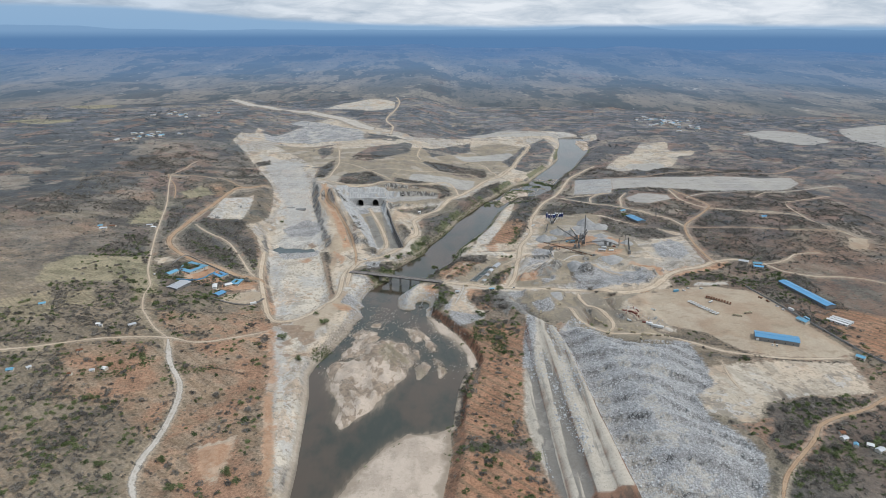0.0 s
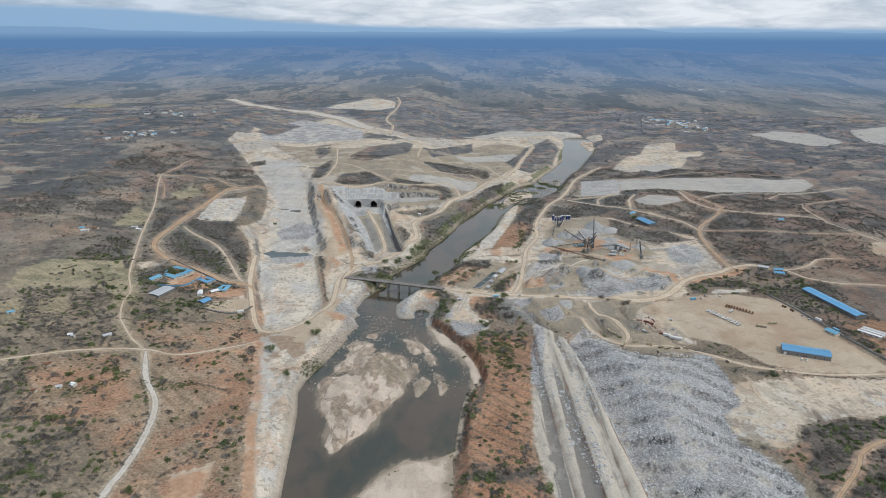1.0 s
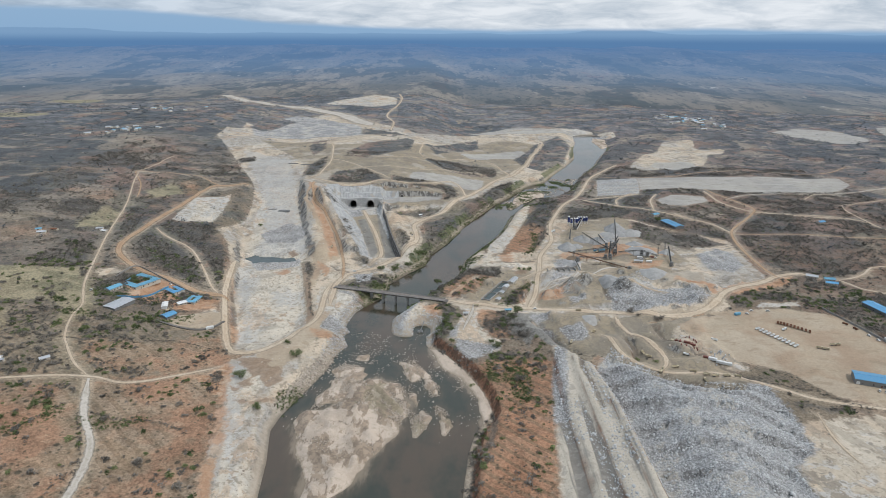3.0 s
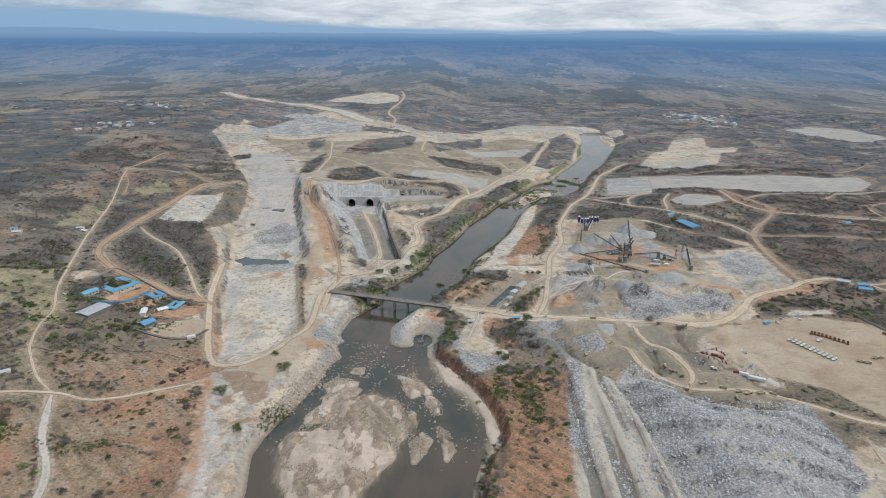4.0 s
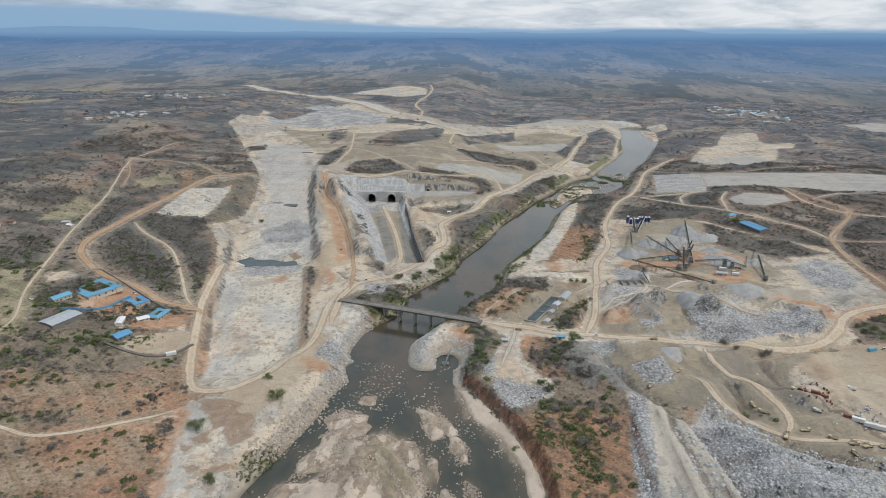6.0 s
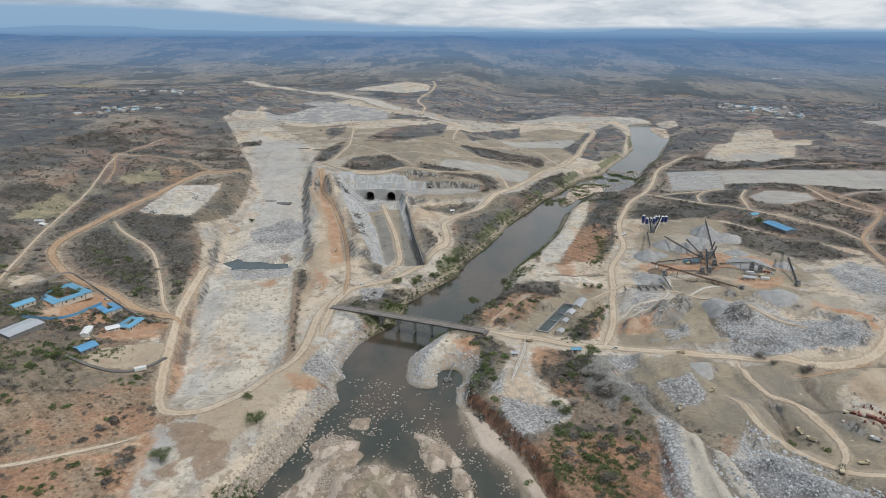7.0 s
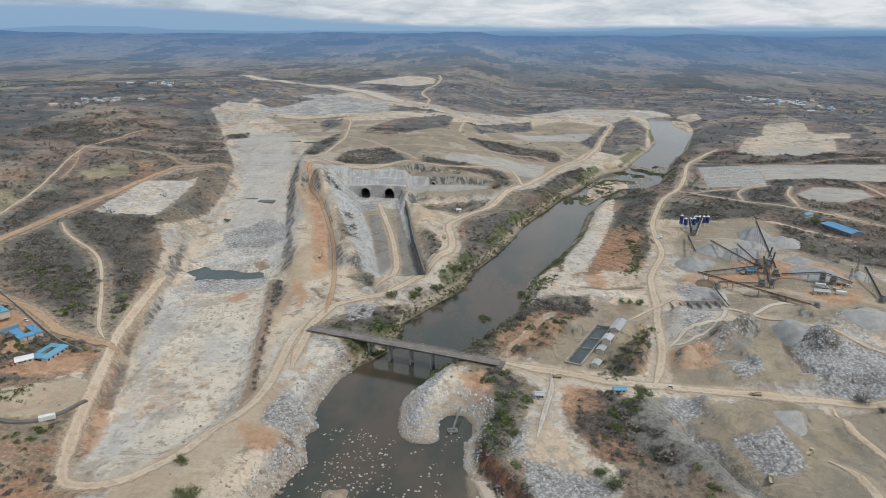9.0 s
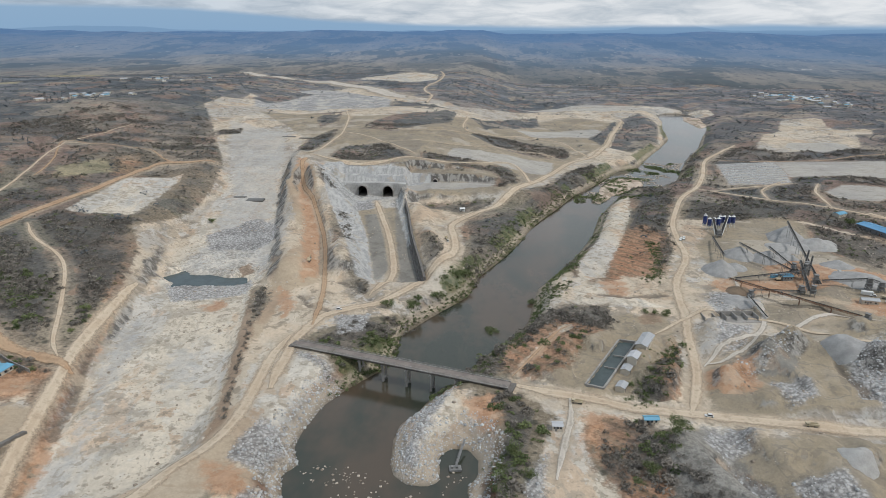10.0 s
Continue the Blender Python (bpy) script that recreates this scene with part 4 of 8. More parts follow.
AREAS["veg"].append([(-151, 854), (-128, 824), (-134, 815), (-144, 830)])
AREAS["veg"].append([(-124, 781), (-110, 787), (-95, 733), (-106, 720)])
AREAS["veg"].append([(-89, 705), (-81, 689), (-83, 675), (-92, 681)])
AREAS["veg"].append([(208, 339), (247, 365), (303, 376), (343, 383), (254, 262), (174, 262), (187, 293), (190, 319)])
AREAS["pale"].append([(7, 1031), (52, 1054), (68, 1004), (46, 950), (25, 961), (6, 972)])
AREAS["pale"].append([(-110, 1035), (-43, 1012), (-36, 962), (-91, 1022)])
AREAS["pale"].append([(220, 1531), (289, 1548), (362, 1502), (352, 1440), (334, 1433), (328, 1500), (282, 1512), (230, 1518)])
WINDROWS = [(216, 1011), (279, 1030), (264, 962), (252, 922), (194, 910)]
AREAS["pale"].append([(-335, 1777), (-313, 1936), (-216, 2070), (-147, 1992), (-138, 1815), (-217, 1770)])
AREAS["field"].append([(-1112, 1906), (-1005, 1960), (-883, 1747), (-1044, 1801)])
AREAS["field"].append([(-989, 1423), (-936, 1480), (-800, 1400), (-860, 1330)])
AREAS["pale"].append([(128, 537), (137, 533), (136, 519), (128, 516)])
AREAS["pale"].append([(-106, 601), (-79, 586), (-84, 560), (-94, 543), (-103, 556)])
AREAS["veg"].append([(213, 767), (257, 757), (284, 719), (237, 700), (209, 736)])
AREAS["veg"].append([(307, 719), (337, 734), (331, 676), (386, 677), (413, 658), (358, 631), (312, 638), (291, 660)])
AREAS["veg"].append([(365, 909), (442, 926), (414, 881), (361, 873)])
AREAS["veg"].append([(390, 860), (524, 912), (477, 811), (400, 838)])
AREAS["veg"].append([(456, 1212), (548, 1201), (685, 1186), (629, 1106), (398, 1086)])
AREAS["spoil"] = []
AREAS["spoil"].append([(49, 535), (56, 547), (64, 550), (69, 537), (73, 524), (76, 514), (45, 512), (45, 524)])
AREAS["spoil"].append([(51, 541), (58, 544), (64, 518), (78, 494), (69, 488), (56, 508), (49, 523)])
AREAS["spoil"].append([(88, 597), (105, 606), (118, 600), (107, 585), (93, 587)])
AREAS["spoil"].append([(127, 610), (142, 612), (143, 597), (133, 599)])
AREAS["spoil"].append([(55, 536), (74, 517), (85, 493), (75, 484), (58, 511)])
AREAS["spoil"].append([(-88, 847), (-81, 848), (-46, 681), (-60, 680)])
AREAS["spoil"].append([(-103, 803), (-93, 804), (-68, 700), (-74, 679), (-83, 717)])
AREAS["spoil"].append([(47, 534), (58, 549), (59, 531), (66, 526), (61, 510), (54, 490), (52, 509), (47, 522)])
AREAS["slab"] = []
AREAS["slab"].append([(279, 1030), (585, 1042), (575, 996), (536, 964), (433, 949), (323, 961), (262, 950)])
AREAS["slab"].append([(268, 897), (293, 921), (335, 917), (334, 897), (294, 868), (268, 875)])
AREAS["slab"].append([(702, 1495), (808, 1605), (882, 1557), (883, 1429), (797, 1354), (746, 1398)])
AREAS["slab"].append([(982, 1586), (1160, 1666), (1180, 1586), (958, 1273), (920, 1306), (943, 1453)])
AREAS["slab"].append([(-49, 968), (6, 1002), (52, 1003), (45, 944), (26, 933), (-16, 942), (-52, 926)])
AREAS["slab"].append([(21, 1457), (162, 1567), (281, 1530), (342, 1495), (344, 1445), (288, 1495)])
AREAS["slab"].append([(-86, 850), (-60, 857), (6, 874), (7, 884), (-62, 881), (-84, 868)])
AREAS["slab"].append([(168, 854), (218, 847), (212, 830), (187, 829)])
AREAS["slab"].append([(19, 1204), (137, 1288), (148, 1239), (123, 1196), (35, 1165)])
AREAS["slab"].append(WINDROWS)
AREAS["slab"].append([(319, 1099), (338, 1134), (398, 1147), (395, 1101), (352, 1078)])
AREAS["orange"] = []
AREAS["orange"].append([(181, 712), (201, 716), (215, 696), (206, 680), (192, 697), (180, 702)])
AREAS["orange"].append([(-131, 748), (-118, 742), (-106, 695), (-104, 673), (-112, 668), (-120, 704)])
AREAS["orange"].append([(-122, 661), (-113, 654), (-104, 632), (-108, 625)])
AREAS["orange"].append([(-156, 642), (-147, 650), (-142, 643), (-146, 633)])
AREAS["orange"].append([(-157, 518), (-168, 548), (-176, 570), (-172, 569), (-161, 543), (-149, 512), (-147, 499), (-150, 499)])
AREAS["orange"].append([(-201, 648), (-194, 643), (-177, 590), (-170, 568), (-176, 570), (-189, 608)])
AREAS["orange"].append([(1, 584), (20, 621), (24, 614), (4, 577)])
AREAS["orange"].append([(-19, 563), (-7, 566), (-4, 550), (-8, 543), (-16, 551)])
AREAS["orange"].append([(25, 556), (39, 554), (36, 537), (25, 529), (22, 542)])
AREAS["orange"].append([(75, 587), (97, 598), (91, 576), (80, 568), (72, 574)])
AREAS["orange"].append([(121, 687), (149, 689), (145, 673), (117, 667)])
AREAS["orange"].append([(48, 681), (61, 682), (60, 659), (50, 664)])
AREAS["orange"].append([(-99, 518), (-91, 518), (-81, 512), (-80, 504), (-91, 506)])
AREAS["orange"].append([(-195, 558), (-185, 563), (-176, 561), (-178, 553), (-186, 546)])
AREAS["orange"].append([(-155, 830), (-147, 826), (-130, 767), (-130, 746), (-145, 785)])
AREAS["orange"].append([(170, 717), (193, 714), (205, 701), (193, 677), (164, 690)])
AREAS["orange"].append([(-121, 369), (-117, 376), (-104, 330), (-91, 270), (-98, 279)])
AREAS["orange"].append([(-145, 311), (-126, 322), (-123, 298), (-124, 284), (-135, 289)])
AREAS["orange"].append([(229, 602), (270, 618), (305, 632), (289, 608), (235, 586)])
AREAS["orange"].append([(-154, 449), (-141, 467), (-135, 462), (-130, 432), (-116, 385), (-122, 385), (-131, 423)])
AREAS["orange"].append([(197, 621), (226, 612), (220, 583), (205, 591), (191, 605)])
AREAS["orange"].append([(-142, 781), (-128, 776), (-114, 717), (-124, 712)])
AREAS["orange"].append([(-172, 869), (-162, 863), (-144, 805), (-146, 785)])
AREAS["orange"].append([(-246, 560), (-232, 581), (-210, 569), (-206, 552), (-223, 541), (-241, 547)])
AREAS["orange"].append([(-207, 545), (-183, 550), (-181, 542), (-199, 537)])
AREAS["orange"].append([(-251, 565), (-247, 585), (-231, 584), (-217, 580), (-202, 575), (-206, 563), (-224, 560), (-238, 548)])
AREAS["orange"].append([(-210, 547), (-189, 554), (-175, 547), (-190, 537), (-204, 534)])
AREAS["shot"] = []
AREAS["shot"].append([(-152, 868), (-134, 812), (-119, 775), (-106, 743), (-84, 678), (-75, 672), (-77, 690), (-92, 754), (-108, 804), (-122, 860), (-128, 866)])
AREAS["shot"].append([(-150, 868), (-152, 884), (-134, 891), (-95, 889), (-62, 886), (-62, 878), (-84, 868), (-84, 858), (-128, 858)])
AREAS["shot"].append([(-88, 850), (-83, 852), (-58, 738), (-63, 738)])
AREAS["cool"] = []
AREAS["cool"].append([(-181, 611), (-181, 630), (-163, 595), (-158, 572), (-146, 532), (-139, 505), (-140, 499), (-146, 520), (-157, 555)])
AREAS["cool"].append([(-150, 599), (-136, 595), (-128, 572), (-134, 563)])
AREAS["cool"].append([(-175, 783), (-145, 766), (-136, 713), (-149, 692), (-187, 675), (-195, 711)])
AREAS["cool"].append([(-141, 467), (-130, 462), (-122, 433), (-114, 397), (-113, 386), (-116, 385), (-125, 415)])
AREAS["cool"].append([(120, 620), (137, 621), (117, 574), (103, 558), (95, 561)])
AREAS["cool"].append([(-144, 867), (-90, 869), (-43, 872), (4, 900), (16, 885), (-77, 846), (-121, 839)])
AREAS["cool"].append([(-179, 953), (-150, 920), (-128, 850), (-102, 768), (-78, 693), (-84, 698), (-110, 767), (-138, 849)])
AREAS["cool"].append([(-323, 1099), (-232, 1037), (-179, 834), (-161, 764), (-195, 745), (-215, 832)])
AREAS["cool"].append([(-139, 464), (-130, 469), (-125, 465), (-127, 451), (-126, 430), (-119, 397), (-122, 396), (-128, 423)])
AREAS["orange"].append([(146, 712), (166, 724), (182, 715), (198, 713), (216, 694), (210, 682), (184, 685), (165, 678), (148, 674), (140, 683)])
AREAS["orange"].append([(175, 668), (183, 661), (201, 667), (191, 648), (174, 645), (169, 651), (161, 652)])
AREAS["orange"].append([(107, 683), (119, 691), (122, 682), (115, 671), (106, 674)])
AREAS["cool"].append([(109, 716), (134, 738), (162, 740), (172, 721), (165, 696), (146, 673), (134, 676), (142, 703), (123, 702), (110, 700)])
AREAS["cool"].append([(172, 780), (204, 774), (204, 744), (183, 718), (162, 733)])
AREAS["cool"].append([(95, 641), (108, 655), (121, 643), (120, 633), (108, 616), (86, 605), (77, 601), (87, 624)])
AREAS["cool"].append([(108, 694), (122, 715), (135, 740), (160, 735), (172, 775), (200, 770), (210, 745), (190, 720), (178, 690), (150, 672)])
AREAS["mud"] = []
AREAS["mud"].append([(112, 648), (140, 662), (178, 655), (215, 640), (225, 610), (190, 600), (150, 606), (120, 622)])
AREAS["mud"].append([(112, 690), (118, 745), (150, 800), (200, 815), (212, 765), (222, 700), (226, 664), (190, 655), (150, 668)])
AREAS["mud"].append([(58, 537), (121, 541), (121, 495), (136, 470), (152, 452), (176, 442), (172, 433), (146, 438), (125, 450), (112, 477), (85, 487), (67, 507)])
AREAS["mud"].append([(76, 540), (119, 544), (108, 514), (79, 512)])
AREAS["mud"].append([(77, 590), (93, 605), (117, 615), (118, 600), (97, 598)])
AREAS["mud"].append([(-329, 1206), (-190, 1156), (-63, 1182), (104, 1387), (176, 1346), (128, 1136), (71, 1015), (18, 880), (-6, 849), (-68, 842), (-80, 864), (-119, 874), (-162, 893), (-189, 932), (-202, 1006)])
AREAS["mud"].append([(-111, 813), (-78, 825), (-59, 752), (-44, 678), (-61, 674), (-75, 698)])
AREAS["mud"].append([(122, 541), (206, 555), (160, 516), (150, 485), (161, 459), (178, 441), (149, 444), (130, 462)])
AREAS["mud"].append([(75, 590), (92, 610), (124, 625), (173, 640), (139, 561), (71, 558), (71, 570)])
AREAS["mud"].append([(94, 548), (122, 543), (123, 520), (129, 503), (147, 494), (161, 482), (177, 463), (185, 452), (175, 437), (162, 442), (140, 451), (132, 468), (116, 481), (98, 491), (87, 493), (85, 505)])
AREAS["mud"].append([(5, 582), (24, 618), (47, 638), (74, 640), (70, 606), (58, 568), (29, 568)])
AREAS["broken"] = []
AREAS["broken"].append([(-93, 596), (-77, 585), (-66, 573), (-64, 560), (-69, 552), (-72, 538), (-75, 526), (-82, 519), (-92, 522), (-92, 530), (-89, 544), (-81, 541), (-76, 546), (-71, 559), (-71, 572), (-80, 582), (-93, 592)])
AREAS["broken"].append([(-82, 506), (-76, 516), (-65, 520), (-55, 516), (-51, 502), (-80, 500)])
AREAS["broken"].append([(-41, 528), (-37, 538), (-35, 551), (-31, 561), (-25, 567), (-28, 552), (-32, 538), (-33, 521), (-28, 514), (-23, 517), (-27, 512), (-35, 513)])
AREAS["broken"].append([(63, 547), (76, 547), (75, 537), (65, 534), (61, 539)])
AREAS["broken"].append([(98, 581), (112, 582), (108, 566), (97, 562), (96, 572)])
AREAS["broken"].append([(140, 601), (149, 598), (133, 561), (125, 566), (128, 583)])
AREAS["broken"].append([(92, 626), (109, 630), (98, 608), (84, 597)])
AREAS["broken"].append([(3, 523), (9, 532), (6, 509), (0, 508)])
AREAS["broken"].append([(-83, 628), (-67, 632), (-66, 614), (-77, 609)])
AREAS["broken"].append([(-187, 668), (-187, 675), (-167, 680), (-145, 681), (-139, 670), (-139, 657), (-152, 652), (-173, 645)])
AREAS["broken"].append([(66, 532), (74, 524), (77, 514), (66, 513)])
AREAS["broken"].append([(80, 522), (97, 526), (99, 506), (85, 502)])
AREAS["broken"].append([(6, 507), (18, 501), (37, 496), (27, 483), (14, 476), (6, 491)])
AREAS["broken"].append([(175, 594), (212, 582), (192, 570), (126, 570), (133, 596)])
AREAS["broken"].append([(-199, 746), (-178, 777), (-155, 767), (-147, 736), (-156, 724), (-186, 721)])
AREAS["broken"].append([(72, 488), (78, 483), (74, 454), (66, 405), (58, 404), (63, 445)])
AREAS["broken"].append([(129, 585), (146, 593), (171, 586), (209, 572), (189, 558), (148, 550), (127, 556)])
AREAS["broken"].append([(246, 676), (275, 691), (271, 655), (253, 634), (238, 650)])
AREAS["damp"] = []
AREAS["damp"].append([(-137, 474), (-125, 476), (-113, 471), (-117, 460), (-129, 462)])
AREAS["damp"].append([(-118, 452), (-107, 456), (-100, 448), (-108, 440)])
AREAS["damp"].append([(-127, 463), (-121, 468), (-113, 464), (-106, 464), (-102, 456), (-106, 448), (-110, 442), (-116, 453), (-121, 451)])
AREAS["damp"].append([(-127, 443), (-123, 449), (-118, 443), (-120, 439)])
AREAS["damp"].append([(-122, 425), (-118, 428), (-115, 424), (-118, 421)])
AREAS["damp"].append([(-114, 424), (-104, 430), (-101, 428), (-110, 421)])
AREAS["damp"].append([(-130, 439), (-125, 438), (-124, 434), (-126, 432)])
AREAS["damp"].append([(-158, 698), (-154, 704), (-146, 692), (-152, 686)])
AREAS["damp"].append([(60, 639), (69, 643), (69, 630), (59, 627)])
AREAS["damp"].append([(-137, 662), (-129, 663), (-115, 602), (-106, 561), (-99, 533), (-99, 525), (-104, 533), (-116, 582)])
HEDGES = [[(-281, 339), (-256, 344), (-226, 348), (-205, 337), (-186, 326), (-171, 319)],
    [(-324, 411), (-285, 433), (-238, 449)],
    [(-200, 402), (-188, 382), (-178, 362), (-174, 344), (-172, 317)],
    [(-249, 300), (-224, 300), (-188, 301), (-152, 284)],
    [(-197, 403), (-178, 400), (-156, 401), (-138, 394)],
    [(-151, 313), (-137, 330), (-127, 342)],
    [(-150, 279), (-133, 275), (-113, 266)],
    [(-346, 450), (-316, 465), (-279, 471), (-228, 479)],
    [(-216, 474), (-184, 489), (-152, 482)],
    [(-271, 401), (-246, 391), (-232, 378)],
    [(5, 314), (25, 315), (49, 314)],
    [(18, 376), (10, 355), (8, 330)],
    [(215, 442), (236, 422), (266, 415), (300, 415)],
    [(159, 461), (187, 451), (214, 440)],
    [(297, 550), (309, 493), (316, 442), (314, 398)],
    [(-130, 659), (-118, 607), (-108, 565), (-102, 541)]]
GREENS = [[(69, 608), (58, 586), (51, 573), (44, 563)],
    [(-50, 611), (-45, 621), (-38, 631), (-29, 645), (-21, 660)],
    [(-65, 603), (-57, 612), (-51, 618)],
    [(-50, 582), (-56, 569), (-61, 562)],
    [(9, 627), (11, 641), (18, 656), (30, 680)],
    [(-9, 590), (0, 608), (6, 617)],
    [(-24, 530), (-22, 522), (-23, 516)],
    [(-3, 534), (-5, 523), (-6, 510)],
    [(91, 752), (87, 710), (76, 683)],
    [(53, 855), (39, 822), (26, 785)],
    [(88, 936), (70, 897), (54, 864)],
    [(-241, 618), (-231, 620), (-224, 621)],
    [(135, 882), (119, 872), (95, 866)],
    [(-95, 402), (-89, 422), (-81, 440)],
    [(-224, 409), (-211, 400), (-222, 385), (-231, 375)],
    [(-196, 395), (-178, 395), (-165, 403)],
    [(-193, 276), (-185, 271), (-176, 271)],
    [(38, 474), (42, 448), (40, 428)],
    [(44, 470), (48, 446), (45, 430)],
    [(23, 461), (39, 451), (53, 461)],
    [(5, 314), (15, 315), (28, 311)],
    [(235, 319), (235, 308), (236, 293)],
    [(190, 284), (208, 289), (221, 284)],
    [(-269, 554), (-256, 546), (-243, 542)],
    [(-271, 508), (-260, 514), (-241, 511), (-229, 508)],
    [(-221, 515), (-200, 513), (-184, 528)],
    [(30, 486), (27, 465), (29, 447)],
    [(-257, 578), (-247, 573), (-245, 584)],
    [(-241, 613), (-226, 616)],
    [(-269, 644), (-254, 631)],
    [(-69, 574), (-61, 583), (-55, 596), (-51, 609)],
    [(-53, 626), (-40, 646), (-23, 677)],
    [(-17, 704), (-2, 741), (8, 768)],
    [(18, 805), (40, 861), (62, 911)],
    [(-52, 598), (-52, 614), (-53, 622)],
    [(12, 649), (17, 672), (36, 720)],
    [(-65, 581), (-58, 591), (-53, 603)],
    [(-97, 430), (-95, 440), (-87, 448)],
    [(-96, 424), (-94, 434), (-87, 443)]]
BEACH = [(-13, 505), (-4, 478), (9, 463), (18, 441), (20, 422), (18, 404), (24, 412), (26, 433), (22, 451), (14, 474), (2, 497), (-6, 506)]
RAPIDS_ISLE = [(75, 888), (94, 945), (113, 979), (132, 973), (129, 943), (107, 922), (95, 906), (79, 878)]
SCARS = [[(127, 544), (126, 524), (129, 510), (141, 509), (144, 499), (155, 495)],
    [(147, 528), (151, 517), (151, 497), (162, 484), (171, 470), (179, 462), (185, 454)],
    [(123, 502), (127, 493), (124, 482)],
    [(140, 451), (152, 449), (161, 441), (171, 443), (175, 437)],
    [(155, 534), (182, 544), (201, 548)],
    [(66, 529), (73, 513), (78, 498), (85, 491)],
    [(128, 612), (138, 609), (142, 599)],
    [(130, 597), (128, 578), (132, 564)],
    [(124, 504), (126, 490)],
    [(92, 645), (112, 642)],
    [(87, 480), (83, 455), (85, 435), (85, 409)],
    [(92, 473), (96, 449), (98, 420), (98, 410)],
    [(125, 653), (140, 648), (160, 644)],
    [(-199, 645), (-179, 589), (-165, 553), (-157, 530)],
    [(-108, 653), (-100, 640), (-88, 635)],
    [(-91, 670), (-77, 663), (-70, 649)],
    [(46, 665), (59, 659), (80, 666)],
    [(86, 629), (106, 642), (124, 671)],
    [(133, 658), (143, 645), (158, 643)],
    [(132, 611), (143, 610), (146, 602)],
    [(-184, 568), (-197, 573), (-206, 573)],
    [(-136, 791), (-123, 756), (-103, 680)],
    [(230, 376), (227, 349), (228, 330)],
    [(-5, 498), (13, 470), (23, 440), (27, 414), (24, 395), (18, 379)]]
CANAL = [(-122, 860), (-108, 804), (-92, 754), (-75, 676), (-45, 676), (-55, 709), (-70, 769), (-87, 860)]
POOL_PLAN = [(-195, 686), (-188, 695), (-163, 691), (-148, 687), (-148, 678), (-162, 674), (-183, 669)]
TANK = [(46.1, 611.3), (53.2, 609.7), (33, 570.6), (26.6, 573)]
TRENCH = [(-150, 500), (-168, 560), (-185, 620), (-205, 690), (-222, 740), (-228, 800), (-238, 860), (-262, 940), (-300, 1010), (-190, 1010), (-196, 940), (-180, 860), (-158, 765), (-140, 700), (-132, 650), (-118, 595), (-104, 530), (-120, 500)]
RIDGES = [([(-150, 850), (-123, 775), (-110, 742), (-92, 690)], 10, 9), ([(-122, 680), (-140, 740), (-152, 790), (-172, 870)], 13, 9), ([(-36, 680), (-46, 735), (-68, 820)], 8, 5), ([(-139, 668), (-119, 595), (-105, 530)], 2.6, 2.4), ([(-172, 570), (-190, 640), (-215, 720)], 5, 2), ([(52, 538), (57, 520), (63, 507), (68, 494), (75, 482)], 8, 5.2), ([(66, 528), (71, 520), (74, 508), (80, 497), (87, 490)], 5, -4.5), ([(125, 534), (125, 518), (128, 508), (135, 501), (144, 495), (158, 486)], 4.5, 3.4), ([(125, 501), (127, 490), (126, 478)], 3, -2.6), ([(104, 601), (119, 611), (140, 598)], 7, 4.0), ([(150, 548), (175, 556), (207, 571)], 6, 3.2)]
TUNNELS = (-115.4, -94.5)
MOUNDS = [(150, 600, 14, 6), (175, 615, 18, 7), (196, 585, 14, 5), (140, 640, 14, 4), (105, 560, 8, 2), (115, 500, 10, 4), (-108, 640, 8, 3)]


# ---------------------------------------------------------------- terrain in numbers
def ease(v):
    v = np.clip(v, 0.0, 1.0)
    return v * v * (3.0 - 2.0 * v)


def hashed(ix, iy, seed):
    h = np.sin(ix * 127.1 + iy * 311.7 + seed * 74.7) * 43758.5453
    return h - np.floor(h)


def waver(x, y, size, seed=1, octaves=4):
    """Smooth noise from 0 to 1 with features of that size in metres."""
    total, weight, out = 0.0, 1.0, 0.0
    for k in range(octaves):
        u, v = x / size * 2 ** k + 17.3 * k, y / size * 2 ** k - 9.1 * k
        iu, iv = np.floor(u), np.floor(v)
        fu, fv = ease(u - iu), ease(v - iv)
        a, b = hashed(iu, iv, seed), hashed(iu + 1, iv, seed)
        c, d = hashed(iu, iv + 1, seed), hashed(iu + 1, iv + 1, seed)
        out = out + weight * ((a * (1 - fu) + b * fu) * (1 - fv) + (c * (1 - fu) + d * fu) * fv)
        total, weight = total + weight, weight * 0.5
    return out / total


def line_gap(x, y, pts, closed):
    """Distance to a line of plan points."""
    best = np.full(x.shape, 1e9)
    ends = list(zip(pts, pts[1:] + pts[:1])) if closed else list(zip(pts, pts[1:]))
    for (ax, ay), (bx, by) in ends:
        ex, ey = bx - ax, by - ay
        s = np.clip(((x - ax) * ex + (y - ay) * ey) / (ex * ex + ey * ey + 1e-9), 0, 1)
        best = np.minimum(best, (x - ax - s * ex) ** 2 + (y - ay - s * ey) ** 2)
    return np.sqrt(best)


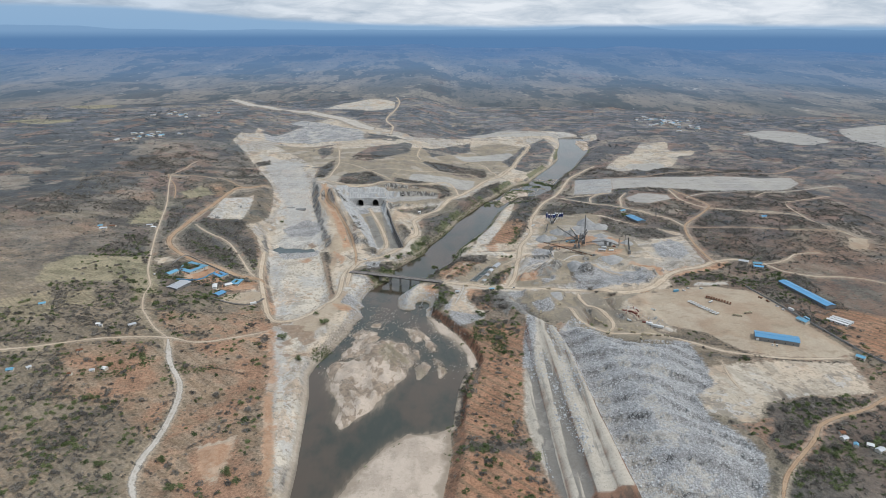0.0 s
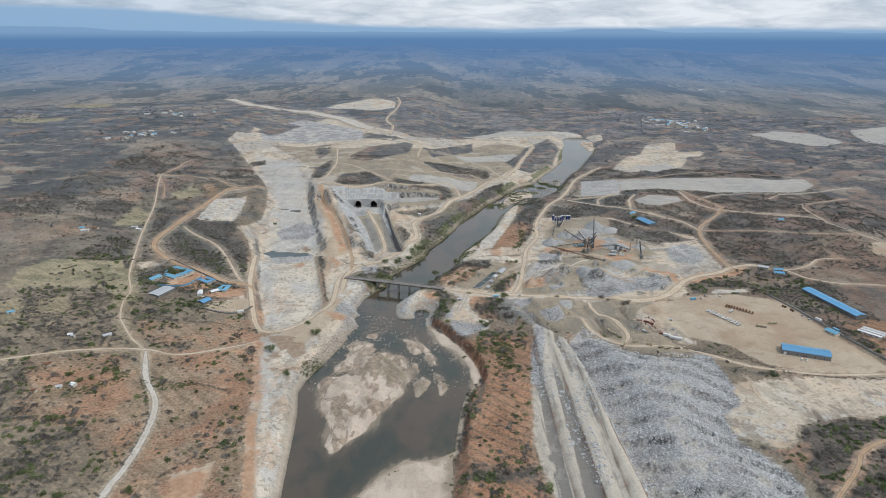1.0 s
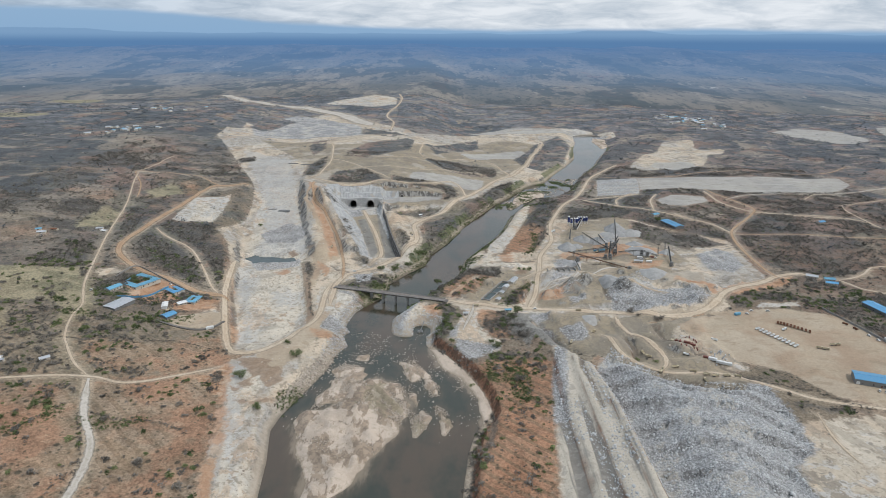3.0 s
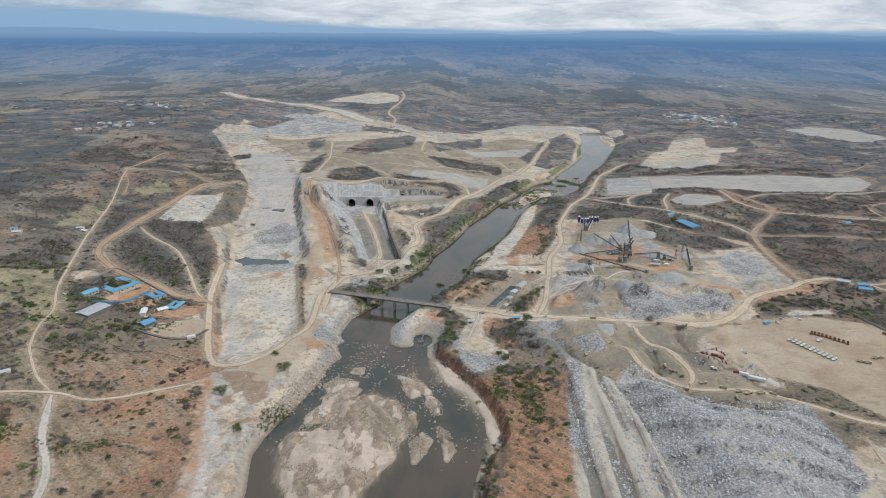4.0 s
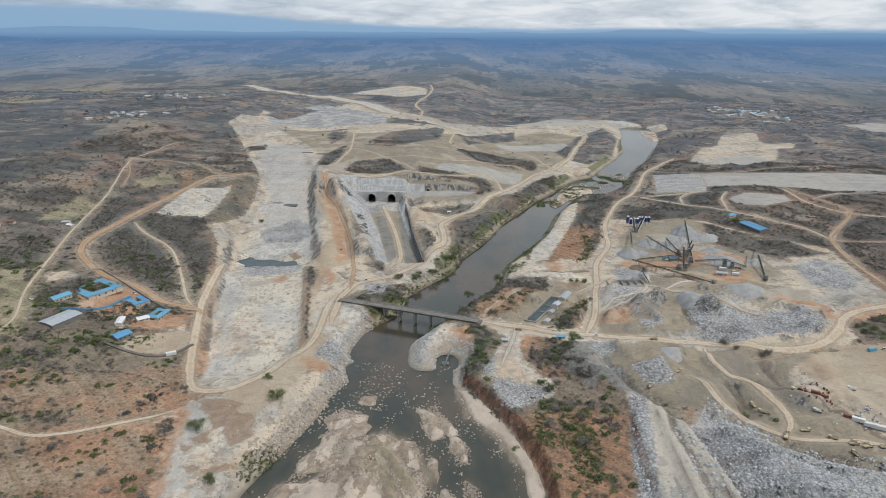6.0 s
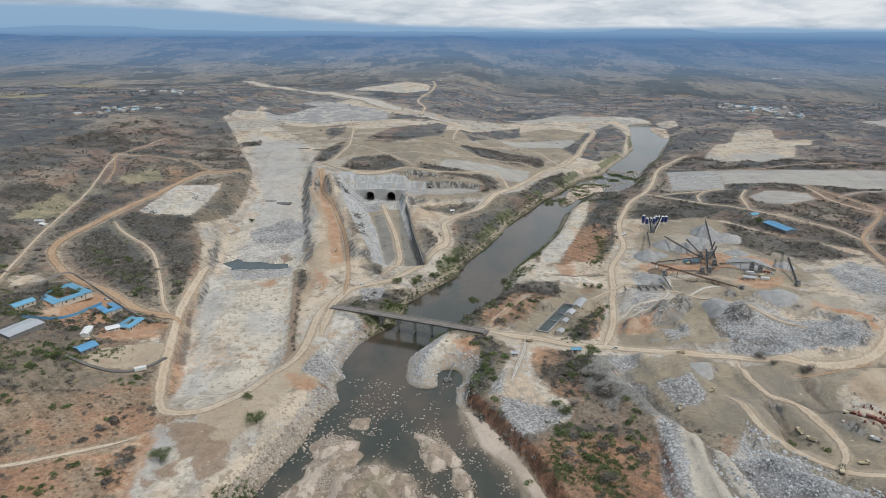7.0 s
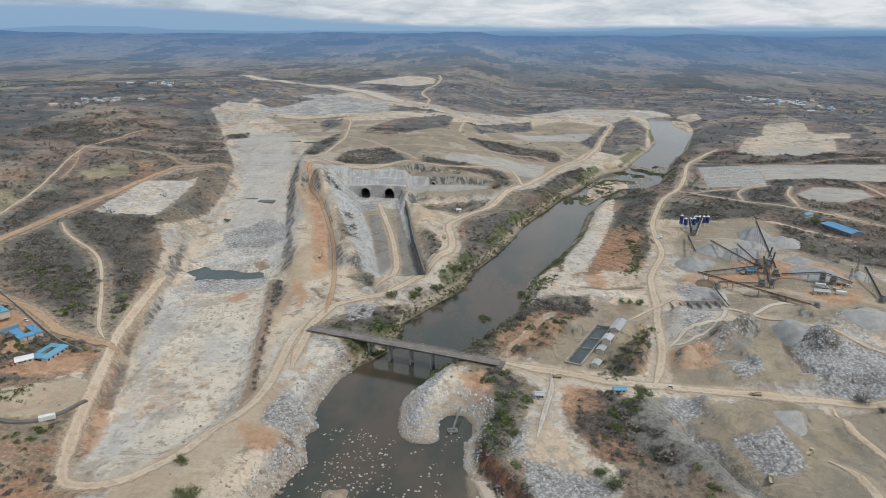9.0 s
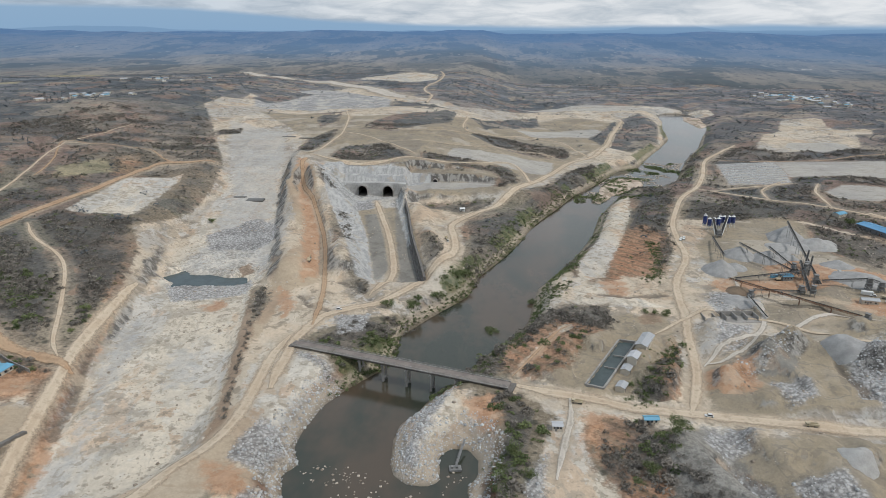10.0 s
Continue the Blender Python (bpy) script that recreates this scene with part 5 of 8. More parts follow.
def area_gap(x, y, pts, reach=45.0):
    """Distance to the edge of a plan area, minus inside; plus reach where far off."""
    out = np.full(x.shape, reach)
    px, py = [p[0] for p in pts], [p[1] for p in pts]
    near = (x > min(px) - reach) & (x < max(px) + reach) & (y > min(py) - reach) & (y < max(py) + reach)
    if not near.any():
        return out
    u, v = x[near], y[near]
    d = np.minimum(line_gap(u, v, pts, True), reach)
    odd = np.zeros(u.shape, bool)
    for (ax, ay), (bx, by) in zip(pts, pts[1:] + pts[:1]):
        if ay != by:
            odd ^= ((ay > v) != (by > v)) & (u < (bx - ax) * (v - ay) / (by - ay) + ax)
    out[near] = np.where(odd, -d, d)
    return out


def areas_gap(x, y, areas, reach=45.0):
    out = np.full(x.shape, reach)
    for pts in areas:
        out = np.minimum(out, area_gap(x, y, pts, reach))
    return out


def roads_gap(x, y, reach=30.0):
    out = np.full(x.shape, reach)
    for width, _, pts in ROADS.values():
        px, py = [p[0] for p in pts], [p[1] for p in pts]
        near = (x > min(px) - reach) & (x < max(px) + reach) & (y > min(py) - reach) & (y < max(py) + reach)
        if near.any():
            out[near] = np.minimum(out[near], line_gap(x[near], y[near], pts, False) - width / 2)
    return out


def land(x, y):
    """Heights before digging: flat river land, a rising west side and the plateau to the north."""
    west = 0.14 * np.clip(-x - 150, 0, 330) * (1 - 0.5 * ease((y - 1300) / 900))
    east = ease((x + 92) / 26)
    plateau = 26 * ease((y - 740 - 92 * east) / (170 - 135 * east)) * ease((70 - x) / 160)
    h = 8.0 + np.maximum(west, plateau)
    wild = ease((np.hypot(x, y - 550) - 150) / 500)
    h = h + (waver(x, y, 160, 3) - 0.5) * (3 + 13 * wild) + (waver(x, y, 30, 5) - 0.5) * 1.6
    r = np.hypot(x, y)
    h = h + ease((r - 1700) / 2600) * ((waver(x, y, 1100, 7, 5) - 0.45) * 70)
    return h + 96 * ease((r - 2500) / 2500) ** 1.3


def heights(x, y):
    """Finished ground heights, and the plan fields that the ground's material reads."""
    f = {name: areas_gap(x, y, AREAS[name]) for name in ("site", "pale", "grey", "stripe", "yard", "red", "field", "veg", "spoil", "slab", "orange", "cool", "mud", "broken", "damp", "shot")}
    f["river"] = area_gap(x, y, RIVER)
    f["road"] = roads_gap(x, y)
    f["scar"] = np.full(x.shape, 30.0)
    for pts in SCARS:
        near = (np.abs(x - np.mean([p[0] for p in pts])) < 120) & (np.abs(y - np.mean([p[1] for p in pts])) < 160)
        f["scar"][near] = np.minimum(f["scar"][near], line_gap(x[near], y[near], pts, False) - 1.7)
    h = land(x, y)
    calm = ease(-areas_gap(x, y, AREAS["yard"]) / 15)
    h = h * (1 - calm) + calm * 9.5
    for pts, wide, tall in RIDGES:
        h = h + tall * np.exp(-(line_gap(x, y, pts, False) / wide) ** 2) * (0.7 + 0.6 * waver(x, y, 18, 18, 3))
    # the dam's foundation trench, climbing north
    trench = area_gap(x, y, TRENCH)
    floor = 4.5 + 7.5 * ease((y - 690) / 110) + 12 * ease((y - 790) / 120) + 12 * ease((y - 890) / 130)
    level = np.floor(floor / 2.2) * 2.2 + 2.2 * ease((floor / 2.2 - np.floor(floor / 2.2) - 0.6) / 0.4)
    floor = np.where(y > 760, level, floor) + (waver(x, y, 14, 11) - 0.5) * 1.8
    wide = np.where((x > -0.28 * (y - 780) - 190) & (y > 700), 13 - 2.5 * ease((y - 700) / 60), 13 + 12 * ease((y - 620) / 80))
    edge = trench + (waver(x, y, 9, 34, 3) - 0.5) * 7 * ease((y - 690) / 60)
    k = ease(-(edge - 0.55 * wide) / wide)
    h = h * (1 - k) + np.minimum(floor, h) * k
    # the diversion canal below the tunnels
    canal = area_gap(x, y, CANAL)
    bed = 5.0 + 4.0 * ease((y - 690) / 150) + (waver(x, y, 9, 12) - 0.5) * 1.0
    middle = -84 - 0.31 * (y - 740)
    rise = np.where(x < middle, 0.85 + 0.25 * (waver(x, y, 12, 43, 2) - 0.5), 2.4)
    h = np.where((canal < 40) & (y < 858), np.minimum(h, bed + np.maximum(canal, 0) * rise), h)
    # the benched cut behind the tunnels, and the long bench east of them
    back = 18.5 + 4.5 * ease((y - 868) / 3.5) + 4.5 * ease((y - 877) / 3.5) + 12 * ease((y - 888) / 8)
    side = 15.0 + 7.5 * ease((y - 882) / 3.5) + 12 * ease((y - 892) / 12)
    cut_in = back + (side - back) * ease((x + 84) / 5) + (waver(x, y, 10, 44, 3) - 0.5) * 1.2
    cut_in = cut_in + 25 * ease((-x - 134) / 22) + 25 * ease((x - 0) / 20)
    h = np.where((y >= 858) & (y < 905), np.minimum(h, cut_in), h)
    apron = ease((x + 84) / 5) * ease((-5 - x) / 20) * ease((y - 838) / 16) * (y < 858)
    h = h * (1 - apron) + np.minimum(h, 15.0) * apron
    # the rock tip, its terraces and the heaps of broken stone
    tip = area_gap(x, y, AREAS["grey"][0])
    k = ease(-tip / 16)
    h = h + ease(-tip / 34) * (8 + 5 * waver(x, y, 40, 13, 3)) + ease(-tip / 5) * ((waver(x, y, 6, 14, 2) - 0.5) * 2.0 - 3.4 * ((y * 0.95 + x * 0.25 + 20 * waver(x, y, 45, 19, 3)) / 19 % 1.0))
    step = area_gap(x, y, AREAS["stripe"][0])
    k = ease(-(step - 3) / 8)
    across = np.clip((x - 52) / 48, 0, 1)
    tread = (np.floor(across * 4) + ease((across * 4 - np.floor(across * 4)) * 2.2)) / 4
    h = h * (1 - k) + (5 + 15 * tread + (waver(x, y, 8, 15, 2) - 0.5) * 1.5) * k
    heaps = random.Random(12)
    spots = [(heaps.uniform(85, 225), heaps.uniform(575, 655), heaps.uniform(3, 8), heaps.uniform(1.0, 3.6)) for _ in range(34)]
    for (cx, cy, wide, tall) in MOUNDS + spots:
        h = h + tall * np.exp(-((x - cx) ** 2 + (y - cy) ** 2) / wide ** 2) * (0.7 + 0.6 * waver(x, y, 12, 16, 2))
    rough = ease(-areas_gap(x, y, AREAS["grey"][1:]) / 8)
    h = h + rough * (waver(x, y, 10, 17, 3) - 0.5) * 2.6
    # churned ground east of the river: cut banks and tipped ridges
    churn = ease(-area_gap(x, y, AREAS["site"][2]) / 12) * ease((f["road"] - 1) / 6) * ease((640 - y) / 40 + (y > 690))
    fold = np.abs(waver(x, y, 34, 25, 4) - 0.5) * 2
    h = h + churn * (4.5 * ease((0.32 - fold) / 0.3) + (waver(x, y, 9, 26, 3) - 0.5) * 1.8)
    dug = ease(-f["site"] / 6) * ease((f["road"] - 0.5) / 3)
    h = h + dug * (waver(x, y, 6, 27, 3) - 0.5) * 0.6
    rill = ease((0.10 - np.abs(waver(x, y * 0.6, 46, 28, 4) - 0.5)) / 0.10)
    h = h + dug * 1.6 * (rill - 0.4) * ease((waver(x, y, 70, 29, 2) - 0.4) / 0.2)
    h = h - 1.7 * np.exp(-((f["scar"] + 1.7) / 2.2) ** 2)
    # the river bed
    bank = ease((f["river"] + 5) / (19 + 24 * ease((y - 1200) / 150)))
    scarp = 0.3 * ease((f["river"] + 5) / 9) + 0.7 * ease((f["river"] - 6) / 4)
    bank = np.where((x > -30) & (y < 520), scarp, bank)
    h = np.where(f["river"] < 44, -2.5 + (np.minimum(h, 40) + 2.5) * bank, h)
    bar = area_gap(x, y, BAR)
    h = np.where(bar < 10, np.minimum(h, np.where(bar < -1, -0.6, -0.6 + (bar + 1) * 0.75)), h)
    pool = area_gap(x, y, POOL_PLAN) + (waver(x, y, 15, 33, 4) - 0.5) * 20
    h = np.where(pool < 8, np.minimum(h, 1.0 + np.clip(pool + 2, 0, 10) * 0.6), h)
    tank = area_gap(x, y, TANK)
    h = np.where(tank < 3, 6.0 + 2.75 * ease((tank + 2.2) / 2.0), h)
    # bush cover
    open_land = ease((np.minimum(np.minimum(np.minimum(f["site"], np.minimum(f["slab"], f["pale"])), np.minimum(f["grey"], f["yard"])), np.minimum(f["stripe"], f["road"])) - 1) / 6)
    open_land = np.maximum(open_land, ease(-f["veg"] / 4) * ease(f["road"] / 3))
    f["veg"] = np.where(f["road"] < 1, 20, f["veg"])
    far_off = ease((np.hypot(x, y) - 900) / 700)
    thick = ease((waver(x * 0.62, y * 1.2, 95, 21, 4) - 0.43) / 0.12) * (1 - far_off) + far_off * ease((waver(x * 0.6, y * 1.1, 240, 22, 5) - 0.40) / 0.12)
    west_bush = ease((y - 640) / 150) * ease((-x - 200) / 60)
    east_bush = ease((x - 215) / 70) * ease((y - 540) / 80)
    tilled = ease(-np.minimum(f["red"], f["field"]) / 6)
    near_west = ease((620 - y) / 120) * ease((-x - 120) / 40)
    cover = 0.14 + 0.66 * thick + 0.30 * west_bush + 0.6 * ease(-f["veg"] / 5) + 0.12 * far_off + 0.5 * east_bush
    f["scrub"] = open_land * np.clip(cover, 0, 1) * (1 - 0.75 * tilled) * (1 - 0.15 * near_west) * ease(f["river"] / 4) * ease((bar - 2) / 3)
    bare = np.minimum(np.minimum(f["site"], f["pale"]), np.minimum(np.minimum(f["yard"], f["mud"]), np.minimum(f["slab"], f["stripe"])))
    f["cleared"] = ease((2 - bare) / 4) * ease((np.minimum(np.minimum(f["grey"], f["broken"]), f["veg"]) + 1) / 3)
    f["green"] = f["river"] - 13 + 15 * ease((waver(x, y, 40, 23, 3) - 0.5) / 0.12) + np.where((y < 575) & (open_land < 0.5), 20, 0)
    f["green"] = f["green"] + np.where(f["pale"] < 1, 25, 0) + np.where((x > 5) & (y < 480), 25, 0)
    f["green"] = np.where(y < 470, f["green"] + 6, f["green"]) + np.where(y > 1380, 25, 0)
    return h - 34 * ease((np.hypot(x, y) - 2250) / 300), f


def graded(lo, hi, step, far_lo, far_hi, grow):
    mid = list(np.arange(lo, hi + step / 2, step))
    up, s = [mid[-1]], step
    while up[-1] < far_hi:
        s *= grow
        up.append(up[-1] + s)
    down, s = [mid[0]], step
    while down[-1] > far_lo:
        s *= grow
        down.append(down[-1] - s)
    return np.array(down[:0:-1] + mid + up[1:])


def grid_mesh(name, gx, gy, z, fields, drop=None):
    nx, ny = len(gx), len(gy)
    X, Y = np.meshgrid(gx, gy)
    co = np.stack([X.ravel(), Y.ravel(), z.ravel()], 1)
    a = (np.arange(ny - 1)[:, None] * nx + np.arange(nx - 1)[None, :]).ravel()
    quads = np.stack([a, a + 1, a + nx + 1, a + nx], 1)
    if drop is not None:
        quads = quads[~drop(co[quads].mean(1))]
    me = bpy.data.meshes.new(name)
    fill_mesh(me, co, quads)
    for key, value in fields.items():
        at = me.attributes.new(key, "FLOAT", "POINT")
        at.data.foreach_set("value", value.ravel().astype(np.float32))
    me.polygons.foreach_set("use_smooth", np.ones(len(quads), bool))
    return me


def fill_mesh(me, co, faces):
    n, k = len(faces), faces.shape[1]
    me.vertices.add(len(co))
    me.vertices.foreach_set("co", co.astype(np.float32).ravel())
    me.loops.add(n * k)
    me.loops.foreach_set("vertex_index", faces.astype(np.int32).ravel())
    me.polygons.add(n)
    me.polygons.foreach_set("loop_start", np.arange(0, n * k, k, dtype=np.int32))
    me.update(calc_edges=True)
    me.validate()


GX = graded(-330, 350, 2.2, -4950, 4950, 1.055)
GY = graded(235, 960, 2.2, -1200, 4950, 1.05)
GRID_X, GRID_Y = np.meshgrid(GX, GY)
GRID_Z, FIELDS = heights(GRID_X, GRID_Y)


def height_at(x, y):
    """Height of the finished ground sheet."""
    x, y = np.asarray(x, float), np.asarray(y, float)
    i = np.clip(np.searchsorted(GX, x) - 1, 0, len(GX) - 2)
    j = np.clip(np.searchsorted(GY, y) - 1, 0, len(GY) - 2)
    u, v = (x - GX[i]) / (GX[i + 1] - GX[i]), (y - GY[j]) / (GY[j + 1] - GY[j])
    z = GRID_Z
    return (z[j, i] * (1 - u) + z[j, i + 1] * u) * (1 - v) + (z[j + 1, i] * (1 - u) + z[j + 1, i + 1] * u) * v


def field_at(name, x, y):
    i = np.clip(np.searchsorted(GX, x) - 1, 0, len(GX) - 2)
    j = np.clip(np.searchsorted(GY, y) - 1, 0, len(GY) - 2)
    return FIELDS[name][j, i]


def at(x, y):
    return float(height_at(x, y))


def left_out(c):
    out = np.hypot(c[:, 0], c[:, 1]) > 4900
    for cx in TUNNELS:
        out |= (np.abs(c[:, 0] - cx) < 4.2) & (c[:, 1] > 852) & (c[:, 1] < 867) & (c[:, 2] > 9.4) & (c[:, 2] < 18.3)
    return out


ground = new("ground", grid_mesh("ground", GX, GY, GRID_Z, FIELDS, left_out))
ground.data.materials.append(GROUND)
tagged(ground, "dry brown bush country and beige excavated dam site ground", "ground", kind="structure")


# ---------------------------------------------------------------- water, sand, roads
def sheet(name, pts, z, margin, step, mat):
    """A level sheet over a plan area, reaching a little under its banks."""
    px, py = [p[0] for p in pts], [p[1] for p in pts]
    gx, gy = np.arange(min(px) - 12, max(px) + 12, step), np.arange(min(py) - 12, max(py) + 12, step)
    X, Y = np.meshgrid(gx, gy)
    gap = area_gap(X, Y, pts)
    shoal = np.minimum(areas_gap(X, Y, [ISLAND, BAR, BEACH]), 3 + areas_gap(X, Y, ISLETS)) if mat == WATER else gap
    me = grid_mesh(name, gx, gy, np.full(X.shape, z), {"shoal": shoal}, lambda c: area_gap(c[:, 0], c[:, 1], pts) > margin)
    me.materials.append(mat)
    return new(name, me)


river = tagged(sheet("river", RIVER, 0.0, 9.0, 3.0, WATER), "brown silty river water with rocks breaking the surface", "river", kind="structure")
pool = tagged(sheet("trench_pool", POOL_PLAN, 2.2, 6.0, 3.0, POOL), "dark still water standing in the rock trench", "pool", kind="structure")


def bank_of_sand(name, pts, tall, label, seed, step=1.6, slope=12.0, mat=SAND):
    px, py = [p[0] for p in pts], [p[1] for p in pts]
    gx, gy = np.arange(min(px) - 6, max(px) + 6, step), np.arange(min(py) - 6, max(py) + 6, step)
    X, Y = np.meshgrid(gx, gy)
    gap = area_gap(X, Y, pts) + (waver(X, Y, 13, seed, 4) - 0.5) * (9 if mat == ROCKY_SAND else 5)
    z = np.where(gap < 0, tall * ease(-gap / slope) + 0.06, -np.minimum(gap, 6) * 0.35 + 0.06) + ease(-gap / 4) * (waver(X, Y, 7, seed + 1, 3) - 0.5) * tall * 0.7
    if mat == ROCKY_SAND:
        z = z + ease(-gap / 5) * (2.6 if tall > 2 else 0.9) * ease((0.14 - np.abs(waver(X + 0.6 * Y, 0.6 * Y, 13, seed + 2, 4) - 0.5)) / 0.14)
    me = grid_mesh(name, gx, gy, z, {}, lambda c: area_gap(c[:, 0], c[:, 1], pts) > 5.5)
    me.materials.append(mat)
    return tagged(new(name, me), label, "sandbank", kind="structure")


bank_of_sand("sandbank", ISLAND, 2.2, "pale sand island with bare rock in the brown river", 31, mat=ROCKY_SAND)
bank_of_sand("sandbank", BAR, 1.2, "smooth pale sand bar along the river's edge", 41, slope=20.0)
bank_of_sand("sandbank", BEACH, 0.9, "pale sand beach below the cut river bank", 47, 1.4, 5.0)
for k, pts in enumerate(ISLETS):
    bank_of_sand("sandbank", pts, 1.0, "small sandy rock islet in the river", 51 + k, 1.2, 4.0, ROCKY_SAND)


def smooth_line(pts, step):
    """A rounded line through plan points, at even steps."""
    p = [Vector((float(a), float(b))) for a, b in pts]
    p = [2 * p[0] - p[1]] + p + [2 * p[-1] - p[-2]]
    out = []
    for i in range(1, len(p) - 2):
        n = max(1, int((p[i + 1] - p[i]).length / step))
        for k in range(n):
            t = k / n
            out.append(0.5 * (2 * p[i] + (p[i + 1] - p[i - 1]) * t + (2 * p[i - 1] - 5 * p[i] + 4 * p[i + 1] - p[i + 2]) * t ** 2 + (3 * p[i] - p[i - 1] - 3 * p[i + 1] + p[i + 2]) * t ** 3))
    return np.array([tuple(v) for v in out + [p[-2]]])


def road(name, width, mat, pts, label, lift):
    line = smooth_line(pts, 3.0 if width < 12 else 8.0)
    d = np.gradient(line, axis=0)
    d /= np.linalg.norm(d, axis=1)[:, None] + 1e-9
    side = np.stack([-d[:, 1], d[:, 0]], 1)
    cols = np.linspace(-0.5, 0.5, 5)
    count = np.arange(len(line))
    taper = 0.35 + 0.65 * ease(np.minimum(count, len(line) - 1 - count) / 5)
    co = []
    for k, c in enumerate(cols):
        w = width * (0.95 + 0.5 * (waver(line[:, 0], line[:, 1], 9, 60 + (k > 2), 4) - 0.4))
        q = line + side * (c * w * taper)[:, None]
        edge = -0.12 if k in (0, 4) else 0.0
        co.append(np.column_stack([q, height_at(q[:, 0], q[:, 1]) + lift * (1 + line[:, 1] / 1500) + edge]))
    co = np.stack(co, 1)
    n = len(line)
    a = (np.arange(n - 1)[:, None] * 5 + np.arange(4)[None, :]).ravel()
    me = bpy.data.meshes.new(name)
    fill_mesh(me, co.reshape(-1, 3), np.stack([a, a + 5, a + 6, a + 1], 1))
    across = me.attributes.new("across", "FLOAT", "POINT")
    across.data.foreach_set("value", np.tile(cols * 2, n).astype(np.float32))
    me.polygons.foreach_set("use_smooth", np.ones(len(me.polygons), bool))
    me.materials.append(mat)
    return tagged(new(name, me), label, "road", kind="structure")


for name, (width, look_of, pts) in ROADS.items():
    road("road", width, {"dirt": DIRT, "ochre": OCHRE, "sand": BED}[look_of], pts, {"dirt": "pale dusty unpaved haul road", "ochre": "reddish ochre unpaved road", "sand": "dry sandy stream bed"}[look_of], 0.2 + 0.012 * (len(scene.objects) % 14))


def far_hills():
    """Blue distance: rolling hills beyond the bush country, up to the skyline, their haze given as emission."""
    m, nt, bsdf = blank("far_hills", 1.0)
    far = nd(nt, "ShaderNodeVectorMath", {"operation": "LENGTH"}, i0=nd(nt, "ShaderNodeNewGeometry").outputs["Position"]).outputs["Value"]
    deep = (1.0, 0.34, 1.0)
    f, g, wood = grain(nt, 0.0026, 6.0, 0.62, deep), grain(nt, 0.0085, 7.0, 0.62, deep), grain(nt, 0.0060, 9.0, 0.66, deep)
    col = blend(nt, ramp(nt, f, 0.42, 0.58), rgb(0.105, 0.100, 0.090), rgb(0.185, 0.158, 0.128))
    col = blend(nt, sums(nt, "MULTIPLY", ramp(nt, g, 0.57, 0.62), 0.65), col, rgb(0.25, 0.215, 0.17))
    col = blend(nt, sums(nt, "MULTIPLY", ramp(nt, grain(nt, 0.012, 6.0, 0.6, deep), 0.59, 0.63), 0.7), col, rgb(0.22, 0.135, 0.10))
    col = blend(nt, sums(nt, "MULTIPLY", ramp(nt, wood, 0.51, 0.55), 0.8), col, rgb(0.040, 0.046, 0.046))
    col = blend(nt, sums(nt, "MULTIPLY", ramp(nt, grain(nt, 0.05, 6.0, 0.75, deep), 0.53, 0.57), 0.55), col, rgb(0.036, 0.041, 0.042))
    col = blend(nt, sums(nt, "MULTIPLY", ramp(nt, grain(nt, 0.024, 4.0, 0.6, deep), 0.68, 0.70), 0.7), col, rgb(0.42, 0.39, 0.34))
    # haze put into the material: base fades to black, blue emission grows with distance
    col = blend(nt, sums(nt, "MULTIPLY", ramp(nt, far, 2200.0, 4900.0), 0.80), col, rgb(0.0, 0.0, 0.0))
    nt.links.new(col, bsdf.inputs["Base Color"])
    haze_glow = blend(nt, ramp(nt, far, 1900.0, 3700.0), rgb(0.030, 0.042, 0.054), rgb(0.078, 0.152, 0.255))
    haze_glow = blend(nt, ramp(nt, far, 2900.0, 4950.0), haze_glow, rgb(0.080, 0.184, 0.36))
    nt.links.new(haze_glow, bsdf.inputs["Emission Color"])
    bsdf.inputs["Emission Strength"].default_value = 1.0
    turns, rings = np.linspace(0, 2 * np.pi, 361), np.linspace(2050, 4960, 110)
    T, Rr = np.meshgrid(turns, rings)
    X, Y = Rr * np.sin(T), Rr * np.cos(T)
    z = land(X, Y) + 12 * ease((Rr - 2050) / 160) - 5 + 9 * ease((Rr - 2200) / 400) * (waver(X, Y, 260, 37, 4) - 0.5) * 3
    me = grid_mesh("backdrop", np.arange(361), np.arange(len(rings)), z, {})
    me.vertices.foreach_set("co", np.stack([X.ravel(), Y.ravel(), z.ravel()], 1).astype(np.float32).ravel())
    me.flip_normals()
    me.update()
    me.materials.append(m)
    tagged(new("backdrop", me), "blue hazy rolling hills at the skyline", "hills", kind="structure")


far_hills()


# ---------------------------------------------------------------- parts
def part(name, bm, material, parent, label=""):
    me = bpy.data.meshes.new(name)
    bm.to_mesh(me)
    bm.free()
    me.materials.append(material)
    ob = new(name, me)
    ob.parent = parent
    if label:
        tagged(ob, label)
    return ob


def thing(name, m, label, category, group="", kind=""):
    ob = new(name)
    ob.matrix_world = m
    return tagged(ob, label, category, group, kind)


def box(bm, x0, y0, z0, x1, y1, z1, bevel=0.0):
    r = bmesh.ops.create_cube(bm, size=1.0, matrix=Matrix.Translation(((x0 + x1) / 2, (y0 + y1) / 2, (z0 + z1) / 2)) @ Matrix.Diagonal((x1 - x0, y1 - y0, z1 - z0, 1)))
    if bevel:
        es = list({e for v in r["verts"] for e in v.link_edges})
        bmesh.ops.bevel(bm, geom=es, offset=bevel, segments=1, affect="EDGES")
    return r["verts"]


def boxed(*a, bevel=0.0):
    bm = bmesh.new()
    box(bm, *a, bevel=bevel)
    return bm


